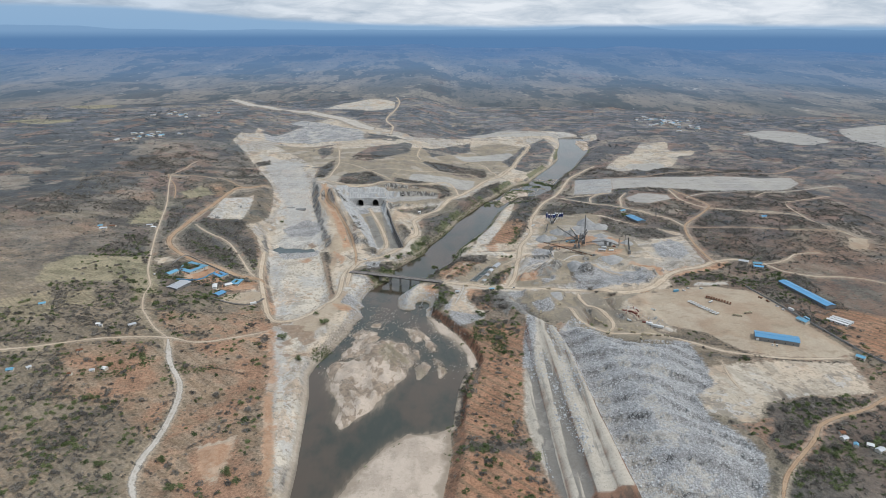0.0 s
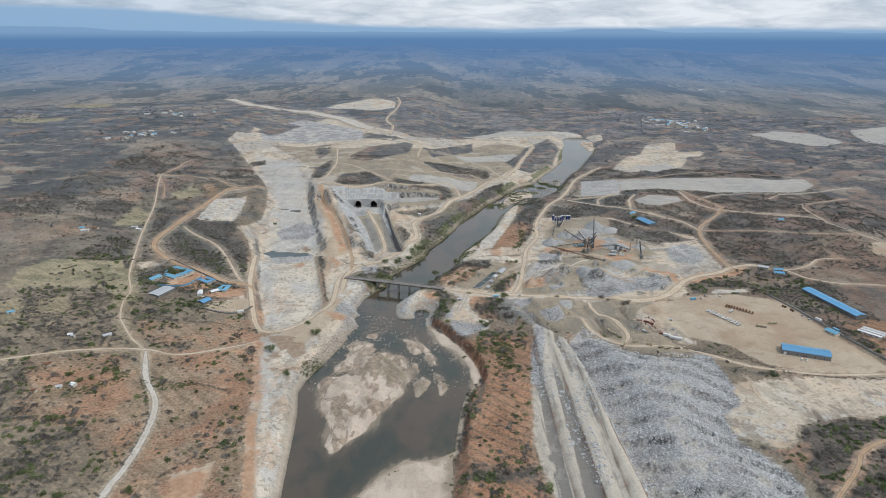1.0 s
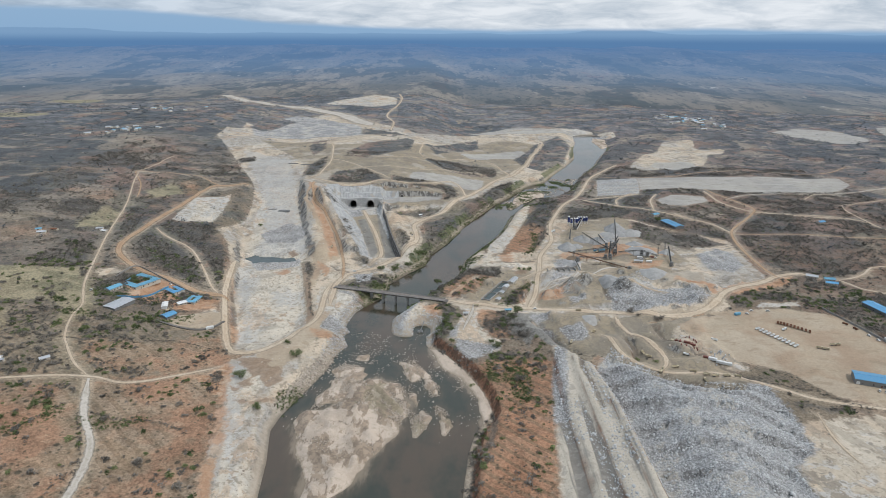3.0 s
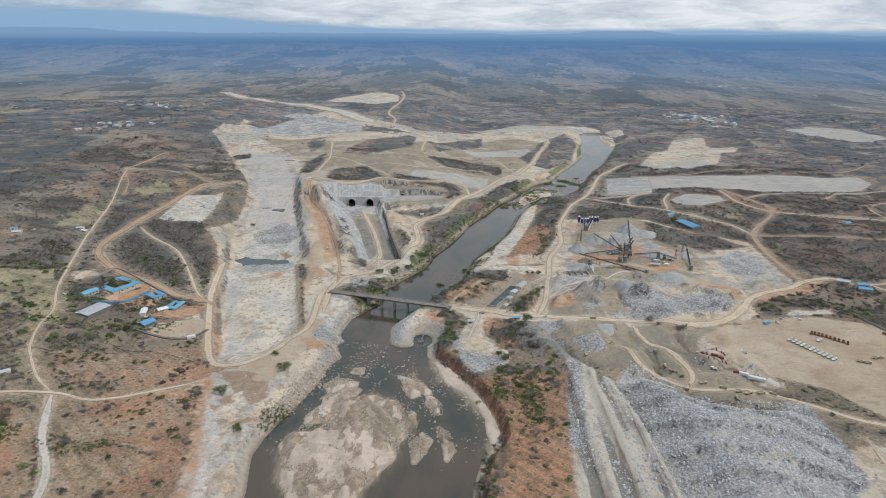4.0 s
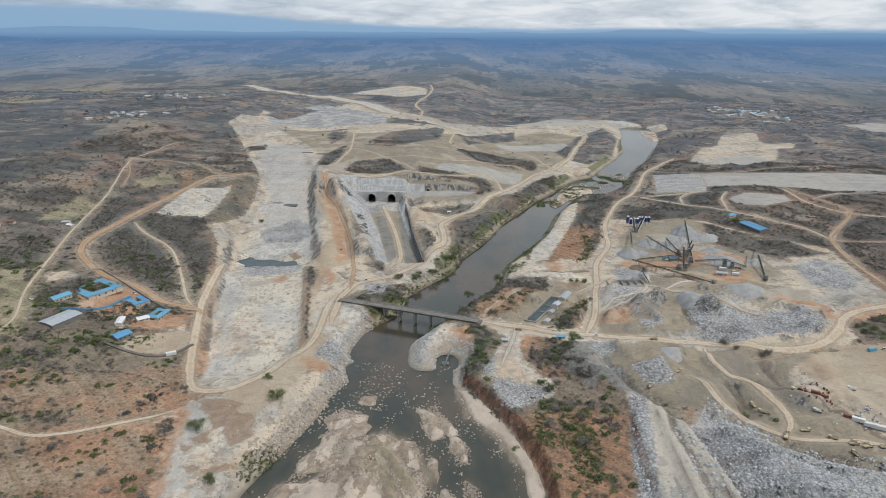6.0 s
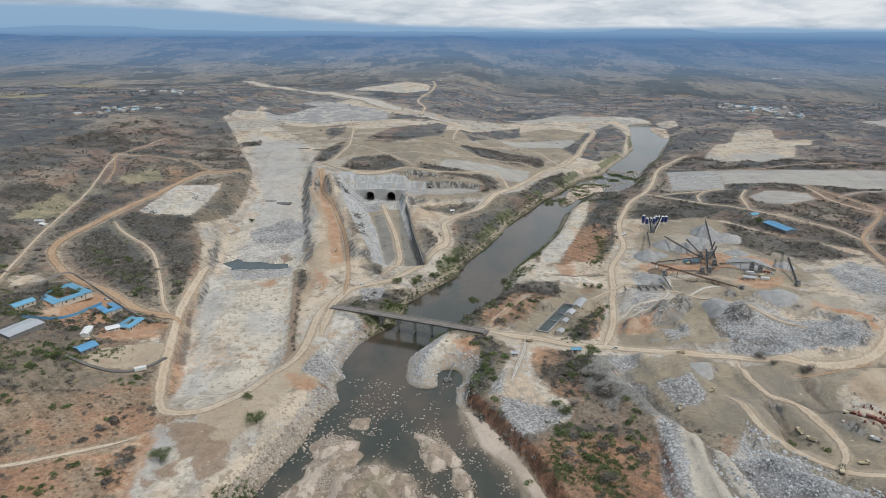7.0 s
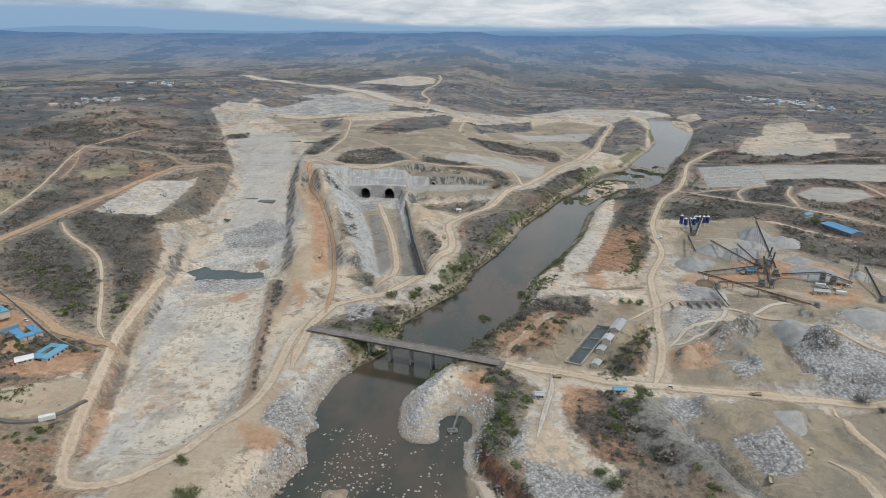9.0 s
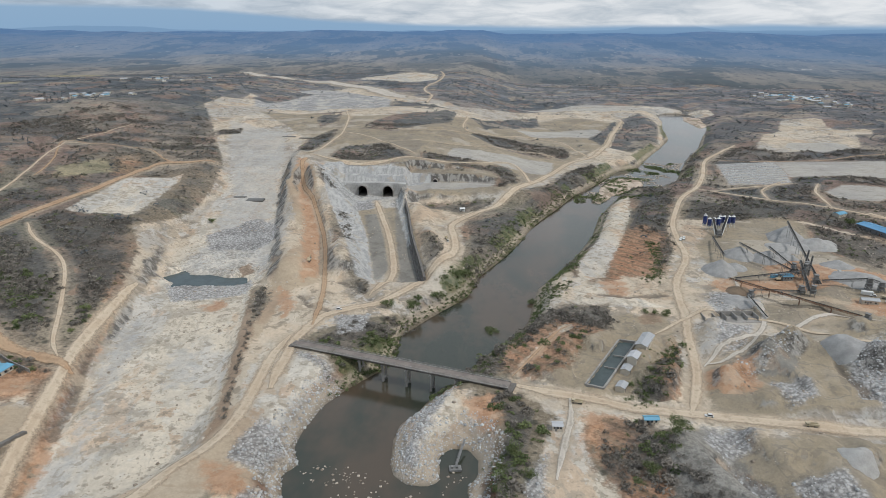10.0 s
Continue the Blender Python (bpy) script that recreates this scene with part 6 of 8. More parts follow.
def beam(bm, a, b, thick, deep=None):
    a, b = Vector(a), Vector(b)
    d = b - a
    m = Matrix.Translation((a + b) / 2) @ d.to_track_quat("Z", "Y").to_matrix().to_4x4() @ Matrix.Diagonal((thick, deep or thick, d.length, 1))
    bmesh.ops.create_cube(bm, size=1.0, matrix=m)


def tube(bm, a, b, r0, r1, sides=12, caps=True):
    a, b = Vector(a), Vector(b)
    d = b - a
    m = Matrix.Translation((a + b) / 2) @ d.to_track_quat("Z", "Y").to_matrix().to_4x4()
    bmesh.ops.create_cone(bm, cap_ends=caps, segments=sides, radius1=r0, radius2=r1, depth=d.length, matrix=m)


# ---------------------------------------------------------------- bridge
def bridge(a, b, deck_z, width, spans):
    a, b = Vector((*a, deck_z)), Vector((*b, deck_z))
    length = (b - a).length
    turn = math.degrees(math.atan2(b.y - a.y, b.x - a.x))
    ob = thing("road_bridge", pose(a.x, a.y, deck_z, 0, 0, turn), "long grey concrete girder bridge over the brown river", "bridge")
    w = width / 2
    part("deck", boxed(0, -w, -0.5, length, w, 0, bevel=0.06), ASPHALT, ob)
    for s in (-1, 1):
        part("kerb", boxed(0, s * w - 0.35, 0.003, length, s * w + 0.1, 0.28), CONCRETE, ob)
        part("girder", boxed(0.3, s * w * 0.55 - 0.35, -1.35, length - 0.3, s * w * 0.55 + 0.35, -0.503), DARK_CONCRETE, ob)
        rail = bmesh.new()
        for k in range(int(length / 2.4) + 1):
            box(rail, k * 2.4, s * w - 0.2, 0.283, k * 2.4 + 0.16, s * w - 0.02, 1.05)
        for z in (0.65, 1.0):
            box(rail, 0, s * w - 0.14, z, length, s * w - 0.06, z + 0.09)
        part("railing", rail, CONCRETE, ob)
    for k in range(1, spans):
        x = length * k / spans
        p = (a + (b - a) * k / spans)
        foot = min(at(p.x, p.y), -0.6) - 1.5 - deck_z
        if at(p.x, p.y) > 1:
            foot = at(p.x, p.y) - 1.5 - deck_z
        pier = part("pier", boxed(x - 0.55, -w * 0.95, -2.1, x + 0.55, w * 0.95, -1.353, bevel=0.08), CONCRETE, ob, "concrete pier with two columns")
        for s in (-1, 1):
            col = bmesh.new()
            tube(col, (x, s * w * 0.6, foot), (x, s * w * 0.6, -2.1), 0.55, 0.5, 12)
            part("column", col, CONCRETE, pier)
        part("cross_beam", boxed(x - 0.25, -w * 0.6, (foot - 2.5) / 2 - 0.3, x + 0.25, w * 0.6, (foot - 2.5) / 2 + 0.2), CONCRETE, pier)
    for x0, x1 in ((-2.0, 0.25), (length - 0.25, length + 2.0)):
        part("abutment", boxed(x0, -w - 0.4, -6, x1, w + 0.4, -0.52, bevel=0.1), DARK_CONCRETE, ob)
    return ob


bridge((-93.0, 598.0), (-2.0, 570.5), 9.0, 5.0, 9)


# ---------------------------------------------------------------- tunnel portal
def portal_wall():
    x0, x1, front, back, top = -129.0, -80.0, 857.2, 863.0, 19.2
    xs = np.arange(x0, x1 + 0.01, 0.5)

    def opening(x):
        for c in TUNNELS:
            u = abs(x - c) / 4.3
            if u < 1:
                return 9.0 + 3.6 + 4.9 * math.sqrt(1 - u * u)
        return 5.0

    bm = bmesh.new()
    prev = None
    for x in xs:
        crest = top + 1.0 * float(waver(np.array(x), np.array(1.0), 11, 3)) - 0.04 * abs(x + 104)
        low = opening(x)
        row = [bm.verts.new((x, front + 0.12 * (crest - 9) * 0.5, crest)), bm.verts.new((x, front, low)), bm.verts.new((x, back, low)), bm.verts.new((x, back, crest))]
        if prev:
            for i in range(4):
                j = (i + 1) % 4
                bm.faces.new((prev[i], row[i], row[j], prev[j]))
        else:
            bm.faces.new(row)
        prev = row
    bm.faces.new(prev[::-1])
    bmesh.ops.recalc_face_normals(bm, faces=bm.faces)
    ob = part("tunnel_portal_wall", bm, SHOTCRETE, None)
    tagged(ob, "grey sprayed concrete headwall with two tunnel mouths", "wall", kind="structure")
    return ob


def tunnel(cx):
    ob = thing("tunnel", pose(cx, 857.0, 9.0), "dark arched diversion tunnel with a concrete collar", "tunnel", "diversion tunnels")

    def arch(r, h):
        return [(r, -3.5)] + [(r * math.cos(a), h + (r + 0.6) * math.sin(a)) for a in np.linspace(0, math.pi, 17)] + [(-r, -3.5)]

    bm = bmesh.new()
    inner, outer = arch(4.1, 3.6), arch(4.7, 3.6)
    rows = [[bm.verts.new((x, y, z)) for x, z in line] for line, y in ((outer, 3.0), (outer, -1.6), (inner, -1.6), (inner, 3.0))]
    for a, b in zip(rows, rows[1:]):
        for i in range(len(a) - 1):
            bm.faces.new((a[i], a[i + 1], b[i + 1], b[i]))
    bmesh.ops.recalc_face_normals(bm, faces=bm.faces)
    part("collar", bm, CONCRETE, ob, "pale concrete tunnel collar")
    bm = bmesh.new()
    near = [bm.verts.new((x, 2.9, z)) for x, z in inner]
    deep = [bm.verts.new((x, 70.0, z)) for x, z in inner]
    for i in range(len(near) - 1):
        bm.faces.new((near[i], near[i + 1], deep[i + 1], deep[i]))
    bm.faces.new(deep)
    part("tunnel_floor", boxed(-4.1, -1.0, -3.0, 4.1, 70.0, -0.2), DARK_CONCRETE, ob)
    part("lining", bm, DARK_CONCRETE, ob, "dark tunnel lining")
    return ob


def adit(x, y, z):
    ob = thing("adit", pose(x, y, z), "small flat black sheet as tunnel shade in the bench wall", "tunnel")
    line = [(1.6, -1.0)] + [(1.6 * math.cos(a), 1.2 + 1.7 * math.sin(a)) for a in np.linspace(0, math.pi, 11)] + [(-1.6, -1.0)]
    wide = [(u * 1.3, v * 1.12) for u, v in line]
    bm = bmesh.new()
    rows = [[bm.verts.new((u, v, w)) for u, w in ring] for ring, v in ((wide, 4.0), (wide, -1.2), (line, -1.2), (line, 1.5))]
    for a, b in zip(rows, rows[1:]):
        for i in range(len(a) - 1):
            bm.faces.new((a[i], a[i + 1], b[i + 1], b[i]))
    bmesh.ops.recalc_face_normals(bm, faces=bm.faces)
    part("collar", bm, CONCRETE, ob)
    # a flat black sheet closes the opening in place of the tunnel's inner shade
    bm = bmesh.new()
    bm.faces.new([bm.verts.new((u, -0.4, w)) for u, w in line])
    part("mouth", bm, RUBBER_AND_SHADE, ob, "flat black sheet as tunnel shade")
    return ob


portal_wall()
adit(-58.0, 881.5, 15.2)
for cx in TUNNELS:
    tunnel(cx)


def wall_along(name, pts, tall, thick, mat, label, sink=1.5, step=2.5, kind="structure"):
    line = smooth_line(pts, step)
    d = np.gradient(line, axis=0)
    d /= np.linalg.norm(d, axis=1)[:, None]
    side = np.stack([-d[:, 1], d[:, 0]], 1) * thick / 2
    z = height_at(line[:, 0], line[:, 1])
    bm = bmesh.new()
    prev = None
    for p, s, h in zip(line, side, z):
        row = [bm.verts.new((*(p - s), h - sink)), bm.verts.new((*(p - s), h + tall)), bm.verts.new((*(p + s), h + tall)), bm.verts.new((*(p + s), h - sink))]
        if prev:
            for i in range(4):
                j = (i + 1) % 4
                bm.faces.new((prev[i], row[i], row[j], prev[j]))
        else:
            bm.faces.new(row)
        prev = row
    bm.faces.new(prev[::-1])
    bmesh.ops.recalc_face_normals(bm, faces=bm.faces)
    return tagged(part(name, bm, mat, None), label, "wall", kind=kind)




def stepped_wall(line, foot, crown, mat, label):
    """A battered wall in three lifts, with a coping along its crown."""
    run = smooth_line(line, 3.0)
    d = np.gradient(run, axis=0)
    d /= np.linalg.norm(d, axis=1)[:, None]
    out = np.stack([d[:, 1], -d[:, 0]], 1)
    bm, prev = bmesh.new(), None
    for k, p in enumerate(run):
        f = k / (len(run) - 1)
        z0, z1 = foot[0] + (foot[1] - foot[0]) * f, crown[0] + (crown[1] - crown[0]) * f
        z1 += 0.5 * float(waver(np.array(p[0]), np.array(p[1]), 9, 45, 2)) - 0.25
        lift = (z1 - z0) / 3
        shape = [(2.6, z0), (2.2, z0 + lift), (1.4, z0 + lift), (1.1, z0 + 2 * lift), (0.4, z0 + 2 * lift), (0.2, z1), (0.35, z1), (0.35, z1 + 0.35), (-0.9, z1 + 0.35), (-0.9, z0)]
        row = [bm.verts.new((p[0] - out[k][0] * u, p[1] - out[k][1] * u, z)) for u, z in shape]
        if prev:
            for i in range(len(row)):
                j = (i + 1) % len(row)
                bm.faces.new((prev[i], row[i], row[j], prev[j]))
        else:
            bm.faces.new(row)
        prev = row
    bm.faces.new(prev[::-1])
    bmesh.ops.recalc_face_normals(bm, faces=bm.faces)
    return tagged(part("canal_wall", bm, mat, None), label, "wall", kind="structure")


stepped_wall([(-45.5, 674), (-52, 704), (-61, 745), (-71, 800), (-83.5, 857)], (3.0, 7.5), (10.5, 15.2), DARK_CONCRETE, "dark stepped rock and concrete wall beside the canal")
wall_along("compound_wall", [(-264, 576), (-261, 602), (-240, 592), (-203, 567), (-184, 559)], 1.6, 0.25, CONCRETE, "grey block boundary wall round the site offices")
wall_along("compound_fence", [(-247, 542), (-229, 549), (-221, 571)], 1.5, 0.15, BLUE_ROOF, "blue sheet metal fence beside the offices")
wall_along("stone_wall", [(-206, 514), (-192, 509), (-180, 507), (-171, 510), (-165, 518), (-163, 527)], 0.8, 1.6, DARK_CONCRETE, "curved rubble wall round the gravel yard")
wall_along("yard_wall", [(290, 560), (303, 500), (318, 440), (330, 410), (345, 385)], 1.6, 0.3, CONCRETE, "long grey block wall of the equipment yard")

# ---------------------------------------------------------------- settling tank
def settling_tank():
    c = np.array(TANK).mean(0)
    ob = thing("settling_tank", pose(0, 0, 0), "rectangular concrete settling tank full of dark water", "tank")
    ring = [(Vector((*p, 0)), Vector((*q, 0))) for p, q in zip(TANK, TANK[1:] + TANK[:1])]
    for p, q in ring:
        bm = bmesh.new()
        beam(bm, (p.x, p.y, 7.7), (q.x, q.y, 7.7), 0.7, 3.6)
        part("tank_wall", bm, CONCRETE, ob)
    bm = bmesh.new()
    bm.faces.new([bm.verts.new((x, y, 8.3)) for x, y in TANK])
    bmesh.ops.recalc_face_normals(bm, faces=bm.faces)
    part("water", bm, POOL, ob, "dark green still water")
    a, b, c2, d = [Vector((*p, 0)) for p in TANK]
    for t in (0.34, 0.6):
        p, q = a.lerp(d, t), b.lerp(c2, t)
        bm = bmesh.new()
        beam(bm, (*p.lerp(q, 0.25).xy, 8.1), (*q.xy, 8.1), 0.4, 1.6)
        part("baffle", bm, CONCRETE, ob)
    return ob


settling_tank()


# ---------------------------------------------------------------- buildings
def roof_mesh(length, width, eave, rise, over=0.4, ribs=True):
    """A gabled sheet roof along x, with raised ribs."""
    bm = bmesh.new()
    l, w = length / 2 + over, width / 2 + over
    prism_pts = [(-w, eave - 0.1), (0, eave + rise), (w, eave - 0.1), (w, eave + 0.08), (0, eave + rise + 0.2), (-w, eave + 0.08)]
    a = [bm.verts.new((-l, y, z)) for y, z in prism_pts]
    b = [bm.verts.new((l, y, z)) for y, z in prism_pts]
    for i in range(6):
        j = (i + 1) % 6
        bm.faces.new((a[i], a[j], b[j], b[i]))
    bm.faces.new(a[::-1])
    bm.faces.new(b)
    bmesh.ops.recalc_face_normals(bm, faces=bm.faces)
    if ribs:
        n = max(3, int(length / 1.1))
        for k in range(n + 1):
            x = -l + 2 * l * k / n
            for s in (-1, 1):
                beam(bm, (x, s * w, eave + 0.1), (x, 0, eave + rise + 0.22), 0.10, 0.07)
        box(bm, -l, -0.22, eave + rise + 0.17, l, 0.22, eave + rise + 0.27)
    return bm


def house(x, y, length, width, turn, roof_mat, wall_mat, label, tall=2.4, rise=0.9, category="building", group="", name="building", doors=1, windows=3, ribs=True):
    c, s = math.cos(radians(turn)), math.sin(radians(turn))
    zs = [at(x + u * c - v * s, y + u * s + v * c) for u in (-length / 2, 0, length / 2) for v in (-width / 2, width / 2)]
    z = max(min(zs), max(zs) - 1.2)
    ob = thing(name, pose(x, y, z, 0, 0, turn), label, category, group)
    l, w = length / 2, width / 2
    bm = boxed(-l, -w, min(zs) - z - 0.5, l, w, tall)
    for sx in (-1, 1):
        a = [bm.verts.new((sx * (l - 0.01), yy, zz)) for yy, zz in ((-w, tall), (w, tall), (0, tall + rise))]
        bm.faces.new(a)
    part("wall", bm, wall_mat, ob)
    part("roof", roof_mesh(length, width, tall, rise, 0.35 if length > 6 else 0.2, ribs), roof_mat, ob)
    for k in range(windows):
        u = -l + (k + 0.7) * length / (windows + 0.4)
        for sy in (-1, 1):
            win = part("window", boxed(u - 0.35, sy * w - 0.04, 1.0, u + 0.35, sy * w + 0.04, 1.75), DARK_GLASS, ob)
    for k in range(doors):
        u = -l + (k + 0.35) * length / max(doors, 1)
        part("door", boxed(u - 0.4, -w - 0.05, 0.0, u + 0.4, -w + 0.04, 1.7), RUST if k % 2 else STEEL, ob)
    return ob


def courtyard_house(x, y, a, b, turn, wing, roof_mat, wall_mat, label, open_side=False):
    """Four wings of single-pitch roofs round a yard."""
    z = at(x, y) - 0.8
    ob = thing("office_building", pose(x, y, z, 0, 0, turn), label, "building", "site offices")
    a, b = a / 2, b / 2
    runs = [(-a, -b, a, -b + wing), (a - wing, -b + wing, a, b - wing), (-a, b - wing, a, b), (-a, -b + wing, -a + wing, b - wing)]
    for k, (x0, y0, x1, y1) in enumerate(runs[:3] if open_side else runs):
        part("wall", boxed(x0 + 0.2, y0 + 0.2, -1.0, x1 - 0.2, y1 - 0.2, 2.2), wall_mat, ob)
        bm = bmesh.new()
        outer_low = 2.25
        v = box(bm, x0 - 0.15, y0 - 0.15, 2.2, x1 + 0.15, y1 + 0.15, 2.36)
        inward = [(0, 1), (-1, 0), (0, -1), (1, 0)][k]
        for p in v:
            u = (p.co.y - y0) / (y1 - y0) if inward[0] == 0 else (p.co.x - x0) / (x1 - x0)
            u = u if sum(inward) > 0 else 1 - u
            p.co.z += 0.9 * (1 - abs(2 * u - 1)) + 0.35 * u
        along = (x1 - x0) > (y1 - y0)
        n = int(max(x1 - x0, y1 - y0) / 1.2)
        for q in range(n + 1):
            if along:
                xx = x0 + (x1 - x0) * q / n
                beam(bm, (xx, y0, 2.42 if sum(inward) > 0 else 2.77), (xx, y1, 2.77 if sum(inward) > 0 else 2.42), 0.1, 0.07)
            else:
                yy = y0 + (y1 - y0) * q / n
                beam(bm, (x0, yy, 2.42 if sum(inward) > 0 else 2.77), (x1, yy, 2.77 if sum(inward) > 0 else 2.42), 0.1, 0.07)
        part("roof", bm, roof_mat, ob)
        m = 5 if along else 3
        for q in range(m):
            f = (q + 0.5) / m
            if along:
                xx, yy = x0 + (x1 - x0) * f, (y0 + 0.2 if k == 0 else y1 - 0.2)
                part("window", boxed(xx - 0.5, yy - 0.05, 0.7, xx + 0.5, yy + 0.05, 1.6), DARK_GLASS, ob)
            else:
                xx, yy = (x1 - 0.2 if k == 1 else x0 + 0.2), y0 + (y1 - y0) * f
                part("window", boxed(xx - 0.05, yy - 0.5, 0.7, xx + 0.05, yy + 0.5, 1.6), DARK_GLASS, ob)
    return ob


courtyard_house(-245.4, 574.2, 23.7, 22.0, -30, 4.6, LIGHT_BLUE, CREAM, "blue-roofed office block round a green courtyard")
courtyard_house(-214.0, 566.0, 12.2, 9.5, -36, 3.2, BLUE_ROOF, CREAM, "small blue-roofed office round a bare yard", True)
courtyard_house(-195.7, 554.0, 12.5, 9.0, 83, 3.0, LIGHT_BLUE, CREAM, "small teal-roofed office round a paved yard")
house(-255.9, 555.2, 11.0, 6.0, 65, LIGHT_BLUE, CREAM, "pale blue-roofed quarters beside the red yard", group="site offices", windows=4)
# the hall's dark walls stand in for the shade inside open sides
house(-239.9, 530.4, 18.0, 11.5, 69, TIN, STEEL, "large hall with a pale tin roof among bushes", 1.6, 0.6, group="site offices", windows=5)
house(-200.7, 522.3, 8.6, 7.0, 60, BLUE_ROOF, STEEL, "open shed with a deep blue sheet roof", group="site offices")
house(-210.5, 538.8, 8.8, 3.6, 106, WHITE, WHITE, "white site cabin with a flat pitched roof", 1.9, 0.4, "cabin", name="site_cabin")
house(-201.0, 546.3, 6.3, 4.6, 40, WHITE, CREAM, "white-roofed store hut on the gravel yard", 2.0, 0.5, "cabin", name="site_cabin")
house(336.0, 538.5, 60.0, 9.5, -77.7, BLUE_ROOF, STEEL, "very long warehouse with a bright blue roof", 3.6, 1.0, "shed", name="warehouse", windows=9, doors=4)
house(262.0, 445.5, 31.0, 11.0, -21.3, BLUE_ROOF, STEEL, "long workshop shed with a bright blue roof", 3.6, 0.9, "shed", name="workshop", windows=5, doors=3)
house(302.6, 481.4, 9.0, 5.5, -66, LIGHT_BLUE, CREAM, "small gatehouse with a pale blue roof", name="gatehouse")
house(313.3, 420.4, 6.0, 4.0, -50, LIGHT_BLUE, CREAM, "small gatehouse with a pale blue roof", name="gatehouse")
for x, y in ((331.0, 480.0), (338.5, 485.0), (335.0, 482.5)):
    house(x, y, 16.0, 2.4, -52, WHITE, WHITE, "row of white cabins on red ground", 1.9, 0.4, "cabin", "white cabin rows", "site_cabin", 4, 5)
house(248.8, 783.0, 27.0, 11.0, -72, BLUE_ROOF, STEEL, "blue-roofed store beside the dirt track", 3.2, 1.0, "shed", name="warehouse", windows=6, doors=2)
house(242.0, 822.0, 9.0, 5.0, 33, LIGHT_BLUE, CREAM, "small blue-roofed house among scrub")
house(318.0, 626.0, 9.0, 5.0, -30, TIN, CREAM, "camp block with a dull tin roof", group="camp blocks")
house(329.0, 619.0, 8.5, 4.5, -10, LIGHT_BLUE, CREAM, "camp block with a pale blue roof", group="camp blocks")
house(326.0, 610.0, 9.0, 4.0, -20, BLUE_ROOF, CREAM, "camp block with a blue roof", group="camp blocks")
house(417.6, 791.0, 8.0, 5.0, 20, BLUE_ROOF, CREAM, "lone blue-roofed hut in dry scrub")
house(54.5, 601.5, 12.0, 4.4, 63, TIN, CREAM, "pump house with a grey sheet roof by the tank", 3.0, 0.8, name="pump_house")
house(47.6, 589.0, 6.0, 3.8, 63, TIN, CREAM, "pale pump hut beside the settling tank", 2.2, 0.6, name="pump_house")
house(44.0, 584.0, 4.6, 3.4, 63, TIN, CREAM, "tin-roofed hut beside the settling tank", 2.0, 0.5, name="pump_house")
house(40.2, 573.0, 4.6, 3.4, 63, TIN, CREAM, "tin-roofed hut beside the settling tank", 2.0, 0.5, name="pump_house")
house(149.0, 690.5, 6.0, 4.4, 12, LIGHT_BLUE, STEEL, "blue-roofed control cabin amid the crushing plant", 2.6, 0.5, "cabin", name="control_cabin")
house(176.5, 661.0, 7.5, 3.8, -12, TIN, CREAM, "pale tin-roofed workshop beside the crushers", 2.4, 0.6, "shed", name="workshop")
house(46.0, 551.5, 5.0, 2.6, 5, LIGHT_BLUE, CREAM, "roadside kiosk with a blue roof", 2.0, 0.5, name="kiosk")
house(13.6, 545.8, 3.4, 2.8, 0, TIN, CREAM, "small guard hut on bare ground", 2.0, 0.4, name="guard_hut")
house(-32.0, 818.0, 3.6, 3.0, 10, WHITE, WHITE, "white guard hut above the tunnel road", 2.2, 0.4, name="guard_hut")
for k, (x, y, l, w, turn) in enumerate([(-243, 446.5, 5.5, 3.6, 40), (-266, 441, 3.0, 2.6, 10), (-263, 439, 2.2, 2.0, 10), (-259, 401, 4.0, 3.0, 30), (-287, 369, 4.2, 3.4, 15), (-278, 374, 3.0, 2.6, 50), (-233, 383, 4.4, 3.2, -20), (-239, 379, 3.2, 2.6, 20), (-250, 372, 2.6, 2.4, 0),
                                       (-321, 463, 5.0, 3.6, 30), (240, 319.5, 3.8, 3.0, 20), (251, 312.5, 3.6, 3.0, -30), (254, 308, 5.0, 3.4, 25), (242, 325, 3.0, 2.6, 0), (243, 313, 2.8, 2.4, 60), (-329, 677.5, 6.0, 4.0, 10), (-322, 672, 6.0, 3.4, -20), (-366, 649.5, 7.0, 5.0, 15), (-361, 660, 6.0, 4.0, 0), (-372, 655, 5.0, 4.0, 30)]):
    house(x, y, l, w, turn, (TIN, WHITE, TIN, RUST, LIGHT_BLUE)[k % 5], CREAM, ("small homestead hut with a tin roof", "small homestead hut with a white roof", "small homestead hut with a tin roof", "small homestead hut with a rusty roof", "small homestead hut with a blue roof")[k % 5], 1.7, 0.6, "hut", "homestead huts", "hut", 1, 1, False)
rng_v = random.Random(4)
for k in range(74):
    if k < 48:
        x, y = rng_v.gauss(590, 32), rng_v.gauss(1665, 70)
    elif k < 62:
        x, y = rng_v.gauss(-570, 30), rng_v.gauss(1190, 30)
    else:
        x, y = rng_v.gauss(-640, 40), rng_v.gauss(1500, 40)
    house(x, y, rng_v.uniform(6, 12), rng_v.uniform(5, 7), rng_v.uniform(0, 180), (TIN, TIN, LIGHT_BLUE, TIN)[k % 4], CREAM, ("far village house with a tin roof", "far village house with a dull tin roof", "far village house with a blue roof", "far village house with a tin roof")[k % 4], 2.4, 1.0, "house", "far village", "village_house", 0, 1, False)


